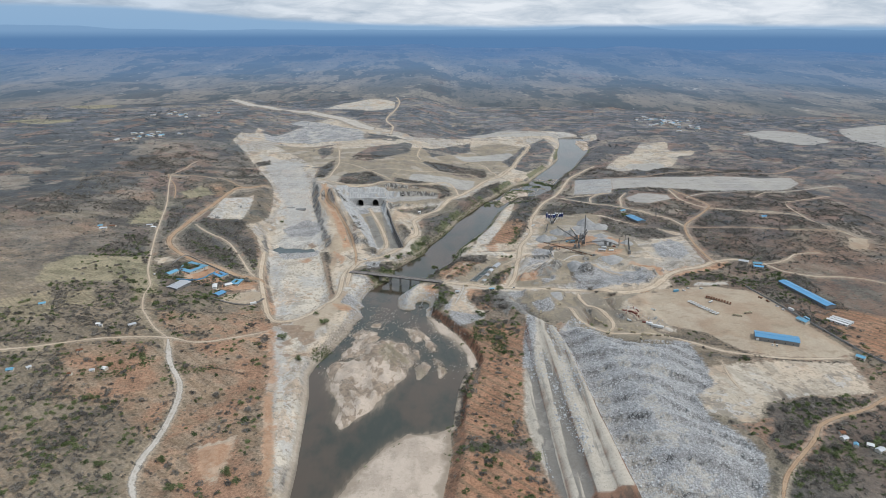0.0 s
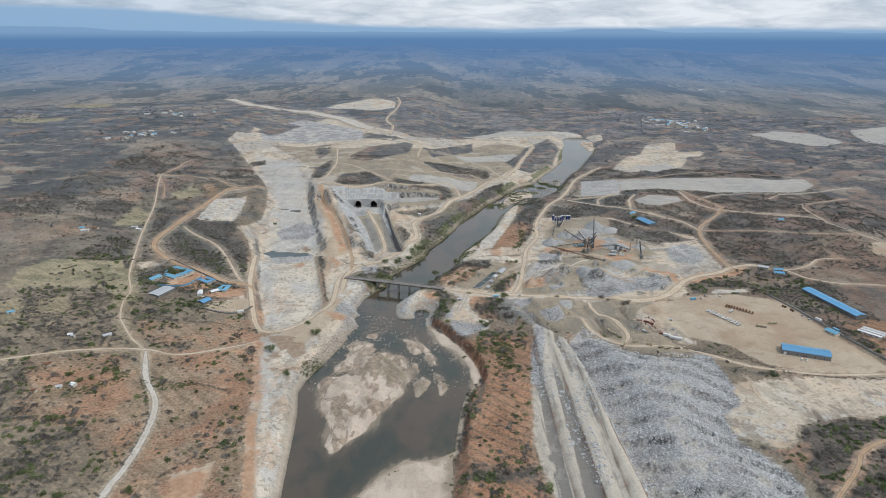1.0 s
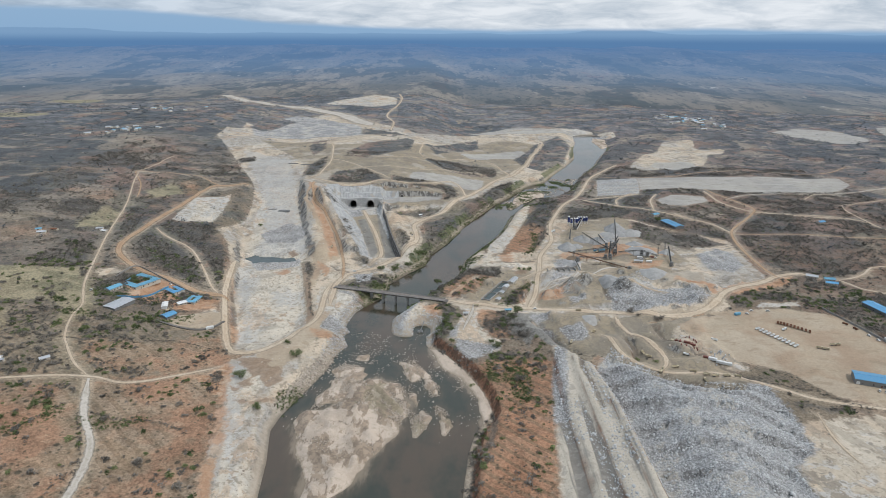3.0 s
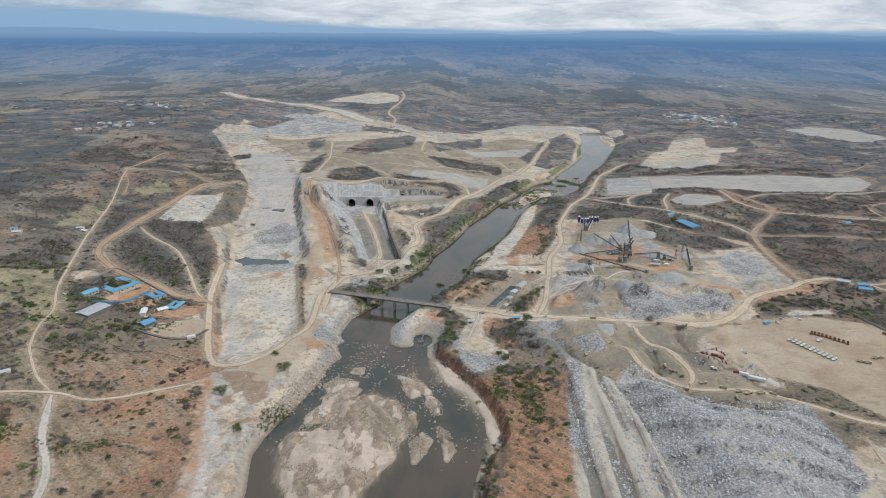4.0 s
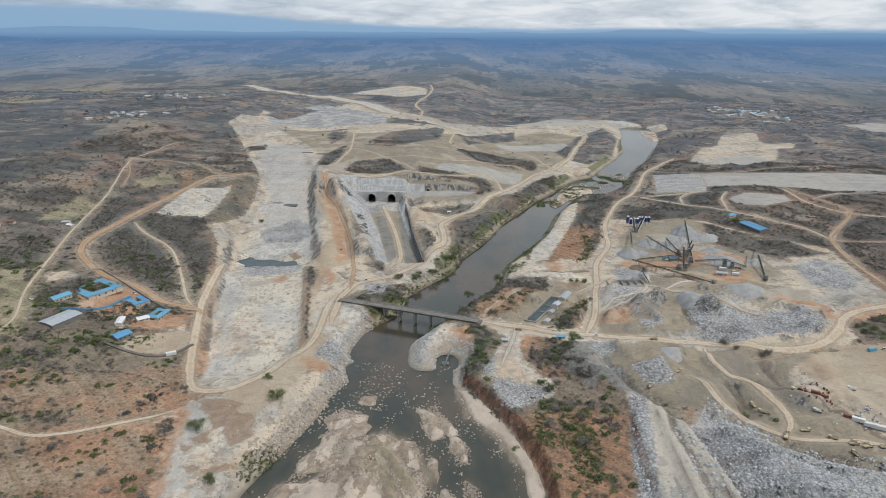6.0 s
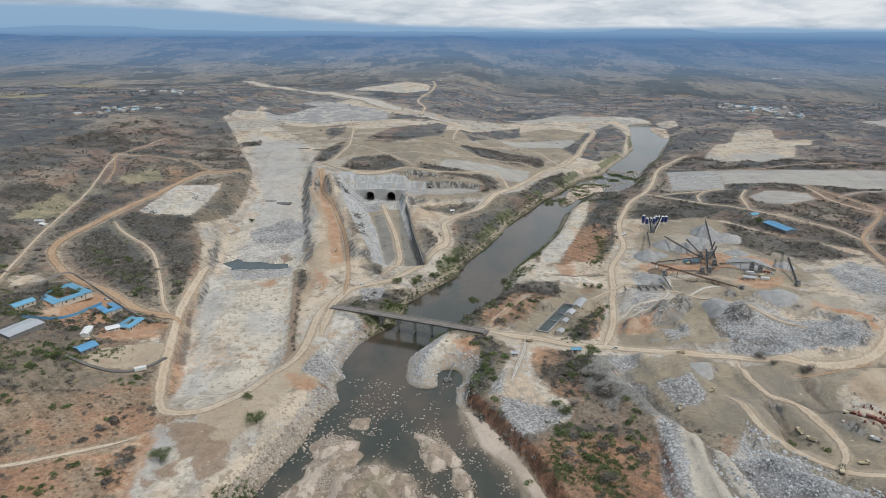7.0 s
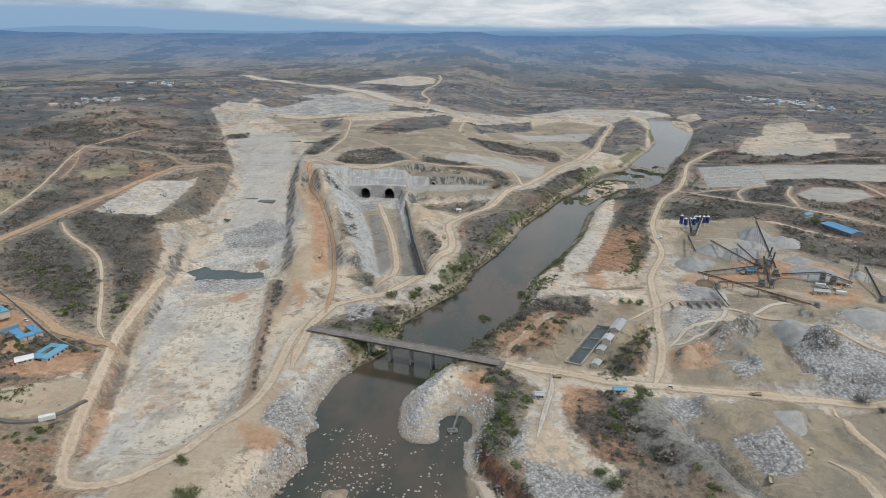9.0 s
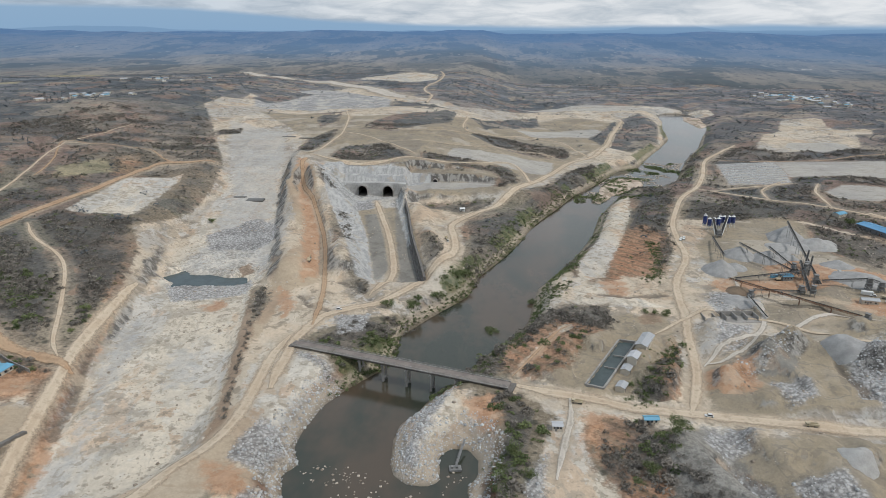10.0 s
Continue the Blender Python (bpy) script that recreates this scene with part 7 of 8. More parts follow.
# ---------------------------------------------------------------- batching plant
def silo_proto():
    ob = thing("cement_silo", pose(0, 0, -500), "navy blue cement silo with a white cap on steel legs", "silo", "cement silos")
    bm = bmesh.new()
    tube(bm, (0, 0, 5.0), (0, 0, 12.6), 1.25, 1.25, 16)
    part("body", bm, NAVY, ob)
    bm = bmesh.new()
    tube(bm, (0, 0, 2.8), (0, 0, 5.0), 0.25, 1.25, 16)
    part("cone", bm, WHITE, ob, "white silo hopper cone")
    bm = bmesh.new()
    tube(bm, (0, 0, 12.6), (0, 0, 13.3), 1.25, 0.7, 16)
    tube(bm, (0, 0, 13.3), (0, 0, 14.2), 0.4, 0.4, 10)
    part("cap", bm, WHITE, ob, "white filter cap")
    for sx in (-1, 1):
        for sy in (-1, 1):
            bm = bmesh.new()
            beam(bm, (sx * 0.95, sy * 0.95, -0.6), (sx * 0.85, sy * 0.85, 6.0), 0.16)
            part("leg", bm, WHITE, ob)
    for z in (6.5, 11.8):
        bm = bmesh.new()
        tube(bm, (0, 0, z), (0, 0, z + 0.15), 1.3, 1.3, 16)
        part("band", bm, STEEL, ob)
    return ob


silo = silo_proto()
spots = [(133.5, 780.5), (136.6, 780.5), (139.7, 780.8), (142.8, 781.2), (145.6, 787.0), (148.6, 787.2), (151.6, 787.5), (154.6, 787.8)]
for k, (x, y) in enumerate(spots):
    m = pose(x, y, at(x, y), 0, 0, 13 * k) @ Matrix.Diagonal((1.05, 1.05, 0.78, 1))
    if k:
        copy_thing(silo, m)
    else:
        silo.matrix_world = m


def conveyor(a, b, width, label, mat=STEEL, lattice=True, foot=None):
    """A belt on a lattice boom from a to b, on trestle legs."""
    a, b = Vector(a), Vector(b)
    ob = thing("conveyor", pose(*a), label, "conveyor", "plant conveyors")
    d = b - a
    n = d.normalized()
    side = n.cross(Vector((0, 0, 1))).normalized() * width / 2
    up = side.cross(n).normalized() * (width * 0.9)
    if up.z < 0:
        up = -up
    bm = bmesh.new()
    beam(bm, Vector(), d, width * 0.9, 0.14)
    part("belt", bm, RUBBER_AND_SHADE, ob)
    for s in (-1, 1):
        bm = bmesh.new()
        beam(bm, side * s - up * 0.1, d + side * s - up * 0.1, 0.16)
        if lattice:
            beam(bm, side * s - up, d + side * s - up, 0.14)
            k = max(2, int(d.length / 1.8))
            for i in range(k):
                beam(bm, d * (i / k) + side * s - up * (i % 2), d * ((i + 1) / k) + side * s - up * ((i + 1) % 2), 0.10)
        part("boom", bm, mat, ob)
    legs = max(1, int(d.length / 13))
    for i in range(legs):
        t = (i + 0.9) / (legs + 0.35)
        p = a + d * t
        z = at(p.x, p.y) - 0.4 - a.z
        if p.z - at(p.x, p.y) < 1.0:
            continue
        bm = bmesh.new()
        for s in (-1, 1):
            top = d * t + side * s - up
            bot = Vector((top.x + side.x * s * 0.8, top.y + side.y * s * 0.8, z))
            beam(bm, top, bot, 0.16)
        part("trestle", bm, mat, ob)
    bm = bmesh.new()
    tube(bm, d - side * 1.1, d + side * 1.1, 0.35, 0.35, 10)
    part("drum", bm, STEEL, ob)
    return ob


def up_at(x, y, h):
    return (x, y, at(x, y) + h)


conveyor(up_at(161, 697, 5.0), up_at(171, 715, 9.0), 0.9, "short grey steel boom conveyor")
conveyor(up_at(151, 668, 2.5), up_at(160, 700, 7.5), 1.2, "grey steel lattice conveyor above gravel heaps")
conveyor(up_at(148, 671, 2.0), up_at(122, 664, 5.5), 0.9, "grey steel lattice conveyor above gravel heaps")
conveyor(up_at(118, 636, 1.5), up_at(117, 657, 5.0), 0.9, "pale steel conveyor beside the storage bays", WHITE)
WHITE_BELT = "white inclined mixing plant conveyor"
conveyor(up_at(136.5, 764, 1.5), up_at(138.0, 778, 8.5), 1.6, WHITE_BELT, WHITE, True)
conveyor(up_at(139.0, 764, 1.5), up_at(149.0, 784, 8.5), 1.6, WHITE_BELT, WHITE, True)
GREY_BELT = "grey steel lattice conveyor above gravel heaps"
conveyor(up_at(160, 676, 3.0), up_at(179.5, 764, 12.5), 1.0, "tall steel stacker conveyor over a gravel cone")
conveyor(up_at(156, 690, 3.5), up_at(138, 729, 8.0), 0.9, GREY_BELT)
conveyor(up_at(157, 694, 3.5), up_at(153, 724, 8.0), 0.9, GREY_BELT)
conveyor(up_at(160, 690, 4.0), up_at(170, 708, 7.0), 0.9, GREY_BELT)
conveyor(up_at(131, 755, 3.0), up_at(120, 703, 8.5), 0.9, GREY_BELT)
conveyor(up_at(160, 637, 2.5), up_at(114, 676, 6.0), 0.9, "long rusty lattice conveyor rising over the yard", RUST)
conveyor(up_at(120, 684, 2.5), up_at(155, 690, 5.5), 1.1, GREY_BELT)
conveyor(up_at(163, 681, 3.0), up_at(183, 676, 6.5), 1.2, GREY_BELT)
conveyor(up_at(198, 671, 2.0), up_at(184, 675, 6.5), 1.2, GREY_BELT)
conveyor(up_at(205, 654, 1.5), up_at(212, 686, 8.5), 1.2, GREY_BELT)


def crusher_tower(x, y, turn, tall, label):
    ob = thing("crusher_tower", pose(x, y, at(x, y), 0, 0, turn) @ Matrix.Diagonal((0.74, 0.74, 0.9, 1)), label, "crusher", "crushing plant")
    for sx in (-1, 1):
        for sy in (-1, 1):
            bm = bmesh.new()
            beam(bm, (sx * 1.8, sy * 1.5, -0.8), (sx * 1.5, sy * 1.3, tall), 0.24)
            part("leg", bm, STEEL, ob)
    for k, z in enumerate((tall * 0.4, tall * 0.75)):
        part("platform", boxed(-2.2, -1.9, z, 2.2, 1.9, z + 0.15), STEEL, ob)
        for s in (-1, 1):
            bm = bmesh.new()
            box(bm, -2.2, s * 1.9 - 0.04, z + 0.6, 2.2, s * 1.9 + 0.04, z + 0.68)
            for q in range(5):
                box(bm, -2.2 + q * 1.08, s * 1.9 - 0.03, z + 0.15, -2.14 + q * 1.08, s * 1.9 + 0.03, z + 0.66)
            part("guard_rail", bm, STEEL, ob)
        part("screen_box", boxed(-1.4, -1.1, z + 0.5, 1.4, 1.1, z + 1.8, bevel=0.1), STEEL, ob, "sloping screen housing")
    bm = bmesh.new()
    bmesh.ops.create_cone(bm, segments=4, radius1=0.8, radius2=2.3, depth=1.8, cap_ends=True, matrix=Matrix.Translation((0, 0, tall + 0.6)) @ Matrix.Rotation(radians(45), 4, "Z"))
    part("hopper", bm, STEEL, ob)
    for s in (-1, 1):
        bm = bmesh.new()
        beam(bm, (-1.8, s * 1.5, 0), (1.6, s * 1.4, tall * 0.4), 0.14)
        beam(bm, (1.8, s * 1.5, 0), (-1.6, s * 1.4, tall * 0.4), 0.14)
        part("brace", bm, STEEL, ob)
    return ob


crusher_tower(158.5, 690, 20, 9.0, "tall grey steel crushing and screening tower")
crusher_tower(159.5, 680.5, 0, 6.0, "grey steel crusher frame at the conveyor hub")
crusher_tower(155.0, 696.0, 50, 6.5, "grey steel screening frame under belts")
crusher_tower(183.5, 675.5, -15, 6.0, "grey steel transfer tower between conveyors")
crusher_tower(204.5, 652.5, 10, 3.5, "low feed hopper of the crushing plant")
crusher_tower(161.5, 635.5, 40, 3.0, "low rusty feed hopper beside the track")
crusher_tower(152.0, 666.5, 65, 5.0, "grey steel feed frame at the crusher's end")
crusher_tower(163.5, 699.0, 30, 7.0, "grey steel screening tower over stone heaps")
crusher_tower(148.5, 671.0, 15, 3.6, "low grey steel crusher frame")
crusher_tower(188.0, 672.5, -15, 4.6, "grey steel transfer tower between conveyors")
crusher_tower(121.0, 664.0, 40, 4.2, "rusty steel screening frame under the long belt")
crusher_tower(137.5, 763.0, 5, 4.0, "grey mixer frame below the silos")


def storage_bays(x, y, length, deep, turn, bays):
    ob = thing("storage_bays", pose(x, y, at(x, y), 0, 0, turn), "row of concrete storage bays for crushed stone", "storage bay")
    part("back_wall", boxed(0, deep - 0.35, -1.5, length, deep, 2.3, bevel=0.05), CONCRETE, ob)
    for k in range(bays + 1):
        u = length * k / bays
        part("divider", boxed(u - 0.2, 0, -1.5, u + 0.2, deep - 0.353, 2.0, bevel=0.05), CONCRETE, ob)
    part("floor_slab", boxed(-0.5, -2.0, -1.2, length + 0.5, deep - 0.36, 0.06), CONCRETE, ob)
    return ob


storage_bays(89.0, 633.0, 25.0, 6.0, 6, 5)


def heap(x, y, r, tall, mat, label, seed, flat=0.0):
    """A tipped cone of loose stone."""
    ob_z = at(x, y)
    rings, seg = 9, 30
    bm = bmesh.new()
    tip = bm.verts.new((x, y, ob_z + tall * (1 - flat * 0.4)))
    prev = None
    for i in range(1, rings + 1):
        f = i / rings
        row = []
        for k in range(seg):
            a = 2 * math.pi * k / seg
            wob = 1 + 0.22 * (float(waver(np.array(math.cos(a) * 2 + seed), np.array(math.sin(a) * 2), 1.0, seed)) - 0.5) * 2
            px, py = x + r * f * wob * math.cos(a), y + r * f * wob * math.sin(a)
            lift = tall * max(0.0, 1 - max(f, flat)) / (1 - flat * 0.6)
            row.append(bm.verts.new((px, py, at(px, py) * f + ob_z * (1 - f) + lift + 0.25 * (noise.noise((px * 0.8, py * 0.8, seed))) - (0.4 if i == rings else 0))))
        for k in range(seg):
            j = (k + 1) % seg
            if prev:
                bm.faces.new((prev[k], row[k], row[j], prev[j]))
            else:
                bm.faces.new((tip, row[k], row[j]))
        prev = row
    for f in bm.faces:
        f.smooth = True
    bmesh.ops.recalc_face_normals(bm, faces=bm.faces)
    return tagged(part("stone_cone", bm, mat, None), label, "heap", "stone heaps")


PALE_STONE = two_tone("pale_crushed_stone", (0.40, 0.39, 0.365), (0.31, 0.30, 0.285), 0.3, bump=0.5)
BROWN_STONE = two_tone("brown_spoil", (0.235, 0.175, 0.12), (0.17, 0.13, 0.095), 0.3, bump=0.5)
CONE = "grey cone of crushed stone below a conveyor"
for k, (x, y, r, tall, mat, flat) in enumerate([(118, 700, 10, 7.0, GRAVEL, 0), (138, 728, 10, 6.0, GRAVEL, 0), (181, 766, 13, 9.5, GRAVEL, 0), (153, 723, 10, 6.0, GRAVEL, 0), (188, 715, 9, 4.0, GRAVEL, 0), (187, 690, 15, 4.0, GRAVEL, 0), (194, 753, 13, 5.5, PALE_STONE, 0), (181, 750, 9, 4.5, GRAVEL, 0), (196, 750, 8, 4.0, GRAVEL, 0), (164, 728, 8, 3.6, GRAVEL, 0), (128, 706, 7, 3.0, GRAVEL, 0),
                                            (115, 659, 9, 2.6, GRAVEL, 0.3), (118, 672, 7, 2.6, BROWN_STONE, 0), (170, 744, 11, 3.0, PALE_STONE, 0.5), (212, 690, 8, 4.5, PALE_STONE, 0.1), (176, 616, 12, 3.0, PALE_STONE, 0.3), (135, 604, 9, 3.0, GRAVEL, 0.3), (104, 532, 6, 2.0, PALE_STONE, 0.2)]):
    heap(x, y, r, tall, mat, CONE if mat == GRAVEL and k < 11 else ("pale heap of crushed stone on the yard", "brown spoil heap on the yard")[mat == BROWN_STONE], 10 + k, flat)


# ---------------------------------------------------------------- vehicles
def wheels(ob, spots, r, w):
    for x, y in spots:
        bm = bmesh.new()
        tube(bm, (x, y - w / 2, r), (x, y + w / 2, r), r, r, 12)
        wheel = part("wheel", bm, RUBBER_AND_SHADE, ob)
        bm = bmesh.new()
        tube(bm, (x, y - w / 2 - 0.02, r), (x, y + w / 2 + 0.02, r), r * 0.5, r * 0.5, 8)
        part("rim", bm, STEEL, wheel)


def dump_truck(cab_mat, bed_mat, label):
    ob = thing("dump_truck", pose(0, 0, -500), label, "truck", "dump trucks")
    part("chassis", boxed(-2.5, -0.45, 0.5, 2.4, 0.45, 0.75), STEEL, ob)
    cab = part("cab", boxed(1.3, -0.78, 0.6, 2.6, 0.78, 1.95, bevel=0.12), cab_mat, ob)
    part("windscreen", boxed(2.55, -0.65, 1.3, 2.63, 0.65, 1.8), DARK_GLASS, cab)
    for s in (-1, 1):
        part("side_window", boxed(1.65, s * 0.78 - 0.03, 1.3, 2.3, s * 0.78 + 0.03, 1.75), DARK_GLASS, cab)
    bm = bmesh.new()
    box(bm, -2.6, -0.85, 0.8, 1.15, 0.85, 0.95)
    for s in (-1, 1):
        box(bm, -2.6, s * 0.85 - 0.06, 0.95, 1.15, s * 0.85 + 0.06, 1.75)
    box(bm, 1.02, -0.79, 0.95, 1.15, 0.79, 2.05)
    box(bm, 1.0, -0.8, 1.98, 1.9, 0.8, 2.06)
    part("bed", bm, bed_mat, ob)
    wheels(ob, [(x, s * 0.68) for x in (1.85, -0.9, -1.8) for s in (-1, 1)], 0.36, 0.3)
    return ob


def car(mat, label, tall=1.0):
    ob = thing("car", pose(0, 0, -500), label, "car", "site cars")
    part("body", boxed(-1.5, -0.6, 0.25, 1.5, 0.6, 0.72, bevel=0.12), mat, ob)
    bm = bmesh.new()
    v = box(bm, -1.1, -0.56, 0.72, 0.55, 0.56, tall + 0.22)
    for p in v:
        if p.co.z > 0.9:
            p.co.x *= 0.85
            p.co.y *= 0.88
    part("cabin", bm, DARK_GLASS, ob, "dark glazed cabin")
    part("roof", boxed(-0.92, -0.5, tall + 0.2, 0.45, 0.5, tall + 0.26), mat, ob)
    wheels(ob, [(x, s * 0.55) for x in (0.95, -0.95) for s in (-1, 1)], 0.26, 0.2)
    return ob


def excavator(label):
    ob = thing("excavator", pose(0, 0, -500), label, "excavator", "earth movers")
    for s in (-1, 1):
        part("track", boxed(-1.4, s * 0.75 - 0.22, 0, 1.4, s * 0.75 + 0.22, 0.6, bevel=0.2), RUBBER_AND_SHADE, ob)
    part("house", boxed(-1.5, -0.85, 0.7, 0.8, 0.85, 1.5, bevel=0.1), YELLOW, ob)
    cab = part("cab", boxed(0.1, 0.15, 1.5, 1.0, 0.85, 2.2, bevel=0.08), YELLOW, ob)
    part("window", boxed(0.3, 0.82, 1.6, 0.9, 0.88, 2.1), DARK_GLASS, cab)
    bm = bmesh.new()
    beam(bm, (0.7, -0.2, 1.2), (2.4, -0.2, 3.2), 0.3)
    part("boom", bm, YELLOW, ob)
    bm = bmesh.new()
    beam(bm, (2.4, -0.2, 3.2), (3.7, -0.2, 1.3), 0.24)
    part("arm", bm, YELLOW, ob)
    bm = bmesh.new()
    bmesh.ops.create_cone(bm, segments=6, radius1=0.45, radius2=0.3, depth=0.7, cap_ends=True, matrix=Matrix.Translation((3.6, -0.2, 0.9)) @ Matrix.Rotation(radians(90), 4, "X"))
    part("bucket", bm, STEEL, ob)
    return ob


def park(proto, rows, size=1.0):
    for k, (x, y, turn) in enumerate(rows):
        m = pose(x, y, at(x, y) + 0.12, 0, 0, turn) @ Matrix.Scale(size, 4)
        if k:
            copy_thing(proto, m).matrix_world = m
        else:
            proto.matrix_world = m


park(dump_truck(YELLOW, YELLOW, "dusty ochre dump truck on the haul ground"), [(130.0, 486.6, 100), (131.8, 480.4, 140), (144.8, 466.0, 5), (154.2, 461.1, 150), (161.2, 457.1, 0), (165.8, 455.2, 10), (172.6, 454.7, 0), (178.8, 453.8, 150), (157.8, 450.4, 100), (103.2, 515.0, 40), (85.3, 501.7, 70), (100.0, 552.5, 175), (22.3, 562.2, 170), (135.5, 463.0, 60), (-38.8, 747.4, 110), (249.6, 491.1, -20), (253.0, 489.5, -20), (261.3, 495.7, 0), (264.5, 496.2, 0), (186, 664, 160)], 0.78)
park(dump_truck(WHITE, WHITE, "white cabbed tipper truck parked in a row"), [(221.4 + 13.6 * k / 10, 519.6 - 26.2 * k / 10, 30) for k in range(11)] + [(182.0, 499.1, 150), (240.0, 519.0, 30), (111.5, 755.5, 70), (114.0, 757.5, 70), (182.4, 699.5, 120), (155.9, 478.9, 150)], 0.8)
park(dump_truck(RUST, RUST, "brown dusty dumper parked in a curved row"), [(240.6 + 15.5 * k / 9, 529.7 - 14.5 * (k / 9) ** 1.3, 60) for k in range(10)] + [(289.7, 529.7, 130), (292.5, 522, 100)], 0.72)
park(car(WHITE, "white pickup car on the dusty road"), [(67.3, 556.7, 172), (-82.7, 634.1, 20), (226, 547, -30), (232, 553, 0), (244.3, 552.4, 0), (-37.5, 739.8, 100), (182.3, 668.2, 160), (-268.9, 547.9, 80), (195.0, 669.1, 0), (-222, 577, -30), (255, 437, 60), (258, 436, 60), (296, 512, -70), (298, 505, -70)])
park(excavator("yellow tracked excavator on bare ground"), [(133.5, 460.2, 60), (186.5, 664.4, 20), (144.4, 688.5, 10), (-113, 690, 90), (-205, 531, 20), (152, 494, -30)])


def trailer_box(mat, label, name="container"):
    ob = thing(name, pose(0, 0, -500), label, "container", "site containers")
    body = part("box", boxed(-2.6, -0.9, 0.15, 2.6, 0.9, 1.9, bevel=0.05), mat, ob)
    for s in (-1, 1):
        bm = bmesh.new()
        box(bm, -2.45, s * 0.9 - 0.04, 1.62, 2.45, s * 0.9 + 0.04, 1.78)
        for k in range(12):
            box(bm, -2.4 + k * 0.42, s * 0.9 - 0.05, 0.3, -2.25 + k * 0.42, s * 0.9 + 0.05, 1.7)
        part("ribs", bm, mat, body)
    part("door", boxed(2.58, -0.8, 0.3, 2.66, 0.8, 1.8), mat, ob)
    return ob


park(trailer_box(RED_PAINT, "rusty red steel shipping container"), [(192, 671, 165), (155.5, 493.6, -40), (160, 490.5, -30), (163.5, 489.2, -30), (167, 474, -20)], 0.75)
def steel_drum(mat, label):
    ob = thing("steel_drum", pose(0, 0, -500), label, "drum", "scrap drums")
    bm = bmesh.new()
    tube(bm, (0, 0, 0), (0, 0, 0.9), 0.32, 0.32, 10)
    part("body", bm, mat, ob)
    for z in (0.28, 0.6):
        bm = bmesh.new()
        tube(bm, (0, 0, z), (0, 0, z + 0.05), 0.345, 0.345, 10)
        part("hoop", bm, mat, ob)
    return ob


rng_d = random.Random(8)
park(steel_drum(RED_PAINT, "dull red steel drum on the debris strip"), [(rng_d.gauss(161, 4.5), rng_d.gauss(489, 4.5), 0) for _ in range(26)], 1.2)
park(steel_drum(TIN, "grey steel drum on the debris strip"), [(rng_d.gauss(176, 3.5), rng_d.gauss(474, 3.0), 0) for _ in range(18)], 1.1)
park(trailer_box(WHITE, "white steel site container"), [(181, 671.5, 165), (186, 659, 165), (-168, 512, 30), (248, 447.5, 70), (250.5, 448, 70), (170, 471.5, -30), (174, 469, -25), (178, 467.5, -20), (305, 505, -70)])
park(trailer_box(LIGHT_BLUE, "pale blue steel site container"), [(144.5, 692.5, 10), (218.0, 545.0, 20), (309, 487, -70)])


# ---------------------------------------------------------------- pump raft and slabs
def pump_raft():
    ob = thing("pump_raft", pose(-20.3, 531.6, 0, 0, 0, 10), "floating pump raft with a steel gangway", "raft")
    for s in (-1, 1):
        bm = bmesh.new()
        tube(bm, (-1.9, s * 0.9, 0.15), (1.9, s * 0.9, 0.15), 0.4, 0.4, 10)
        part("float", bm, STEEL, ob)
    part("deck", boxed(-2.0, -1.3, 0.5, 2.0, 1.3, 0.65), STEEL, ob)
    for x in (-1.0, 0.6):
        part("pump", boxed(x - 0.4, -0.5, 0.65, x + 0.4, 0.5, 1.4, bevel=0.1), STEEL, ob)
    bm = bmesh.new()
    beam(bm, (0.5, 1.2, 0.7), (4.6, 11.0, 3.6), 0.7, 0.15)
    gang = part("gangway", bm, STEEL, ob)
    bm = bmesh.new()
    for s in (-0.35, 0.35):
        beam(bm, (0.5 + s, 1.2, 1.4), (4.6 + s, 11.0, 4.3), 0.07)
    part("hand_rail", bm, STEEL, gang)
    return ob


pump_raft()


def ribbed_mat(x, y, l, w, turn):
    ob = thing("steel_mat", pose(x, y, at(x, y) + 0.05, 0, 0, turn), "dark reinforcing steel mat laid on pale rock", "steel mat", "rebar mats")
    bm = bmesh.new()
    for k in range(int(w / 0.6) + 1):
        box(bm, -l / 2, -w / 2 + k * 0.6, 0.35, l / 2, -w / 2 + k * 0.6 + 0.3, 0.6)
    part("bars", bm, STEEL, ob)
    part("slab", boxed(-l / 2, -w / 2, -1.0, l / 2, w / 2, 0.3), DARK_CONCRETE, ob)
    return ob


ribbed_mat(-191, 818, 13, 8, 5)
ribbed_mat(-206, 826, 10, 1.6, 5)
ribbed_mat(-200, 1010, 24, 3, 5)
ribbed_mat(-225, 1015, 14, 2, 5)


def pylon(x, y, tall, label):
    ob = thing("lattice_mast", pose(x, y, at(x, y)), label, "mast", "lattice masts")
    for sx, sy in ((-1, -1), (1, -1), (1, 1), (-1, 1)):
        bm = bmesh.new()
        beam(bm, (sx * 0.9, sy * 0.9, -0.5), (sx * 0.15, sy * 0.15, tall), 0.12)
        part("leg", bm, STEEL, ob)
    bm = bmesh.new()
    for k in range(6):
        z0, z1 = tall * k / 6, tall * (k + 1) / 6
        r0, r1 = 0.9 - 0.75 * k / 6, 0.9 - 0.75 * (k + 1) / 6
        for a, b in (((-1, -1), (1, -1)), ((1, -1), (1, 1)), ((1, 1), (-1, 1)), ((-1, 1), (-1, -1))):
            beam(bm, (a[0] * r0, a[1] * r0, z0), (b[0] * r1, b[1] * r1, z1), 0.07)
    part("lattice", bm, STEEL, ob)
    part("cross_arm", boxed(-2.0, -0.08, tall * 0.86, 2.0, 0.08, tall * 0.89), STEEL, ob)
    return ob


pylon(210, 690, 12, "thin grey lattice power mast")
pylon(282, 805, 12, "thin grey lattice power mast")
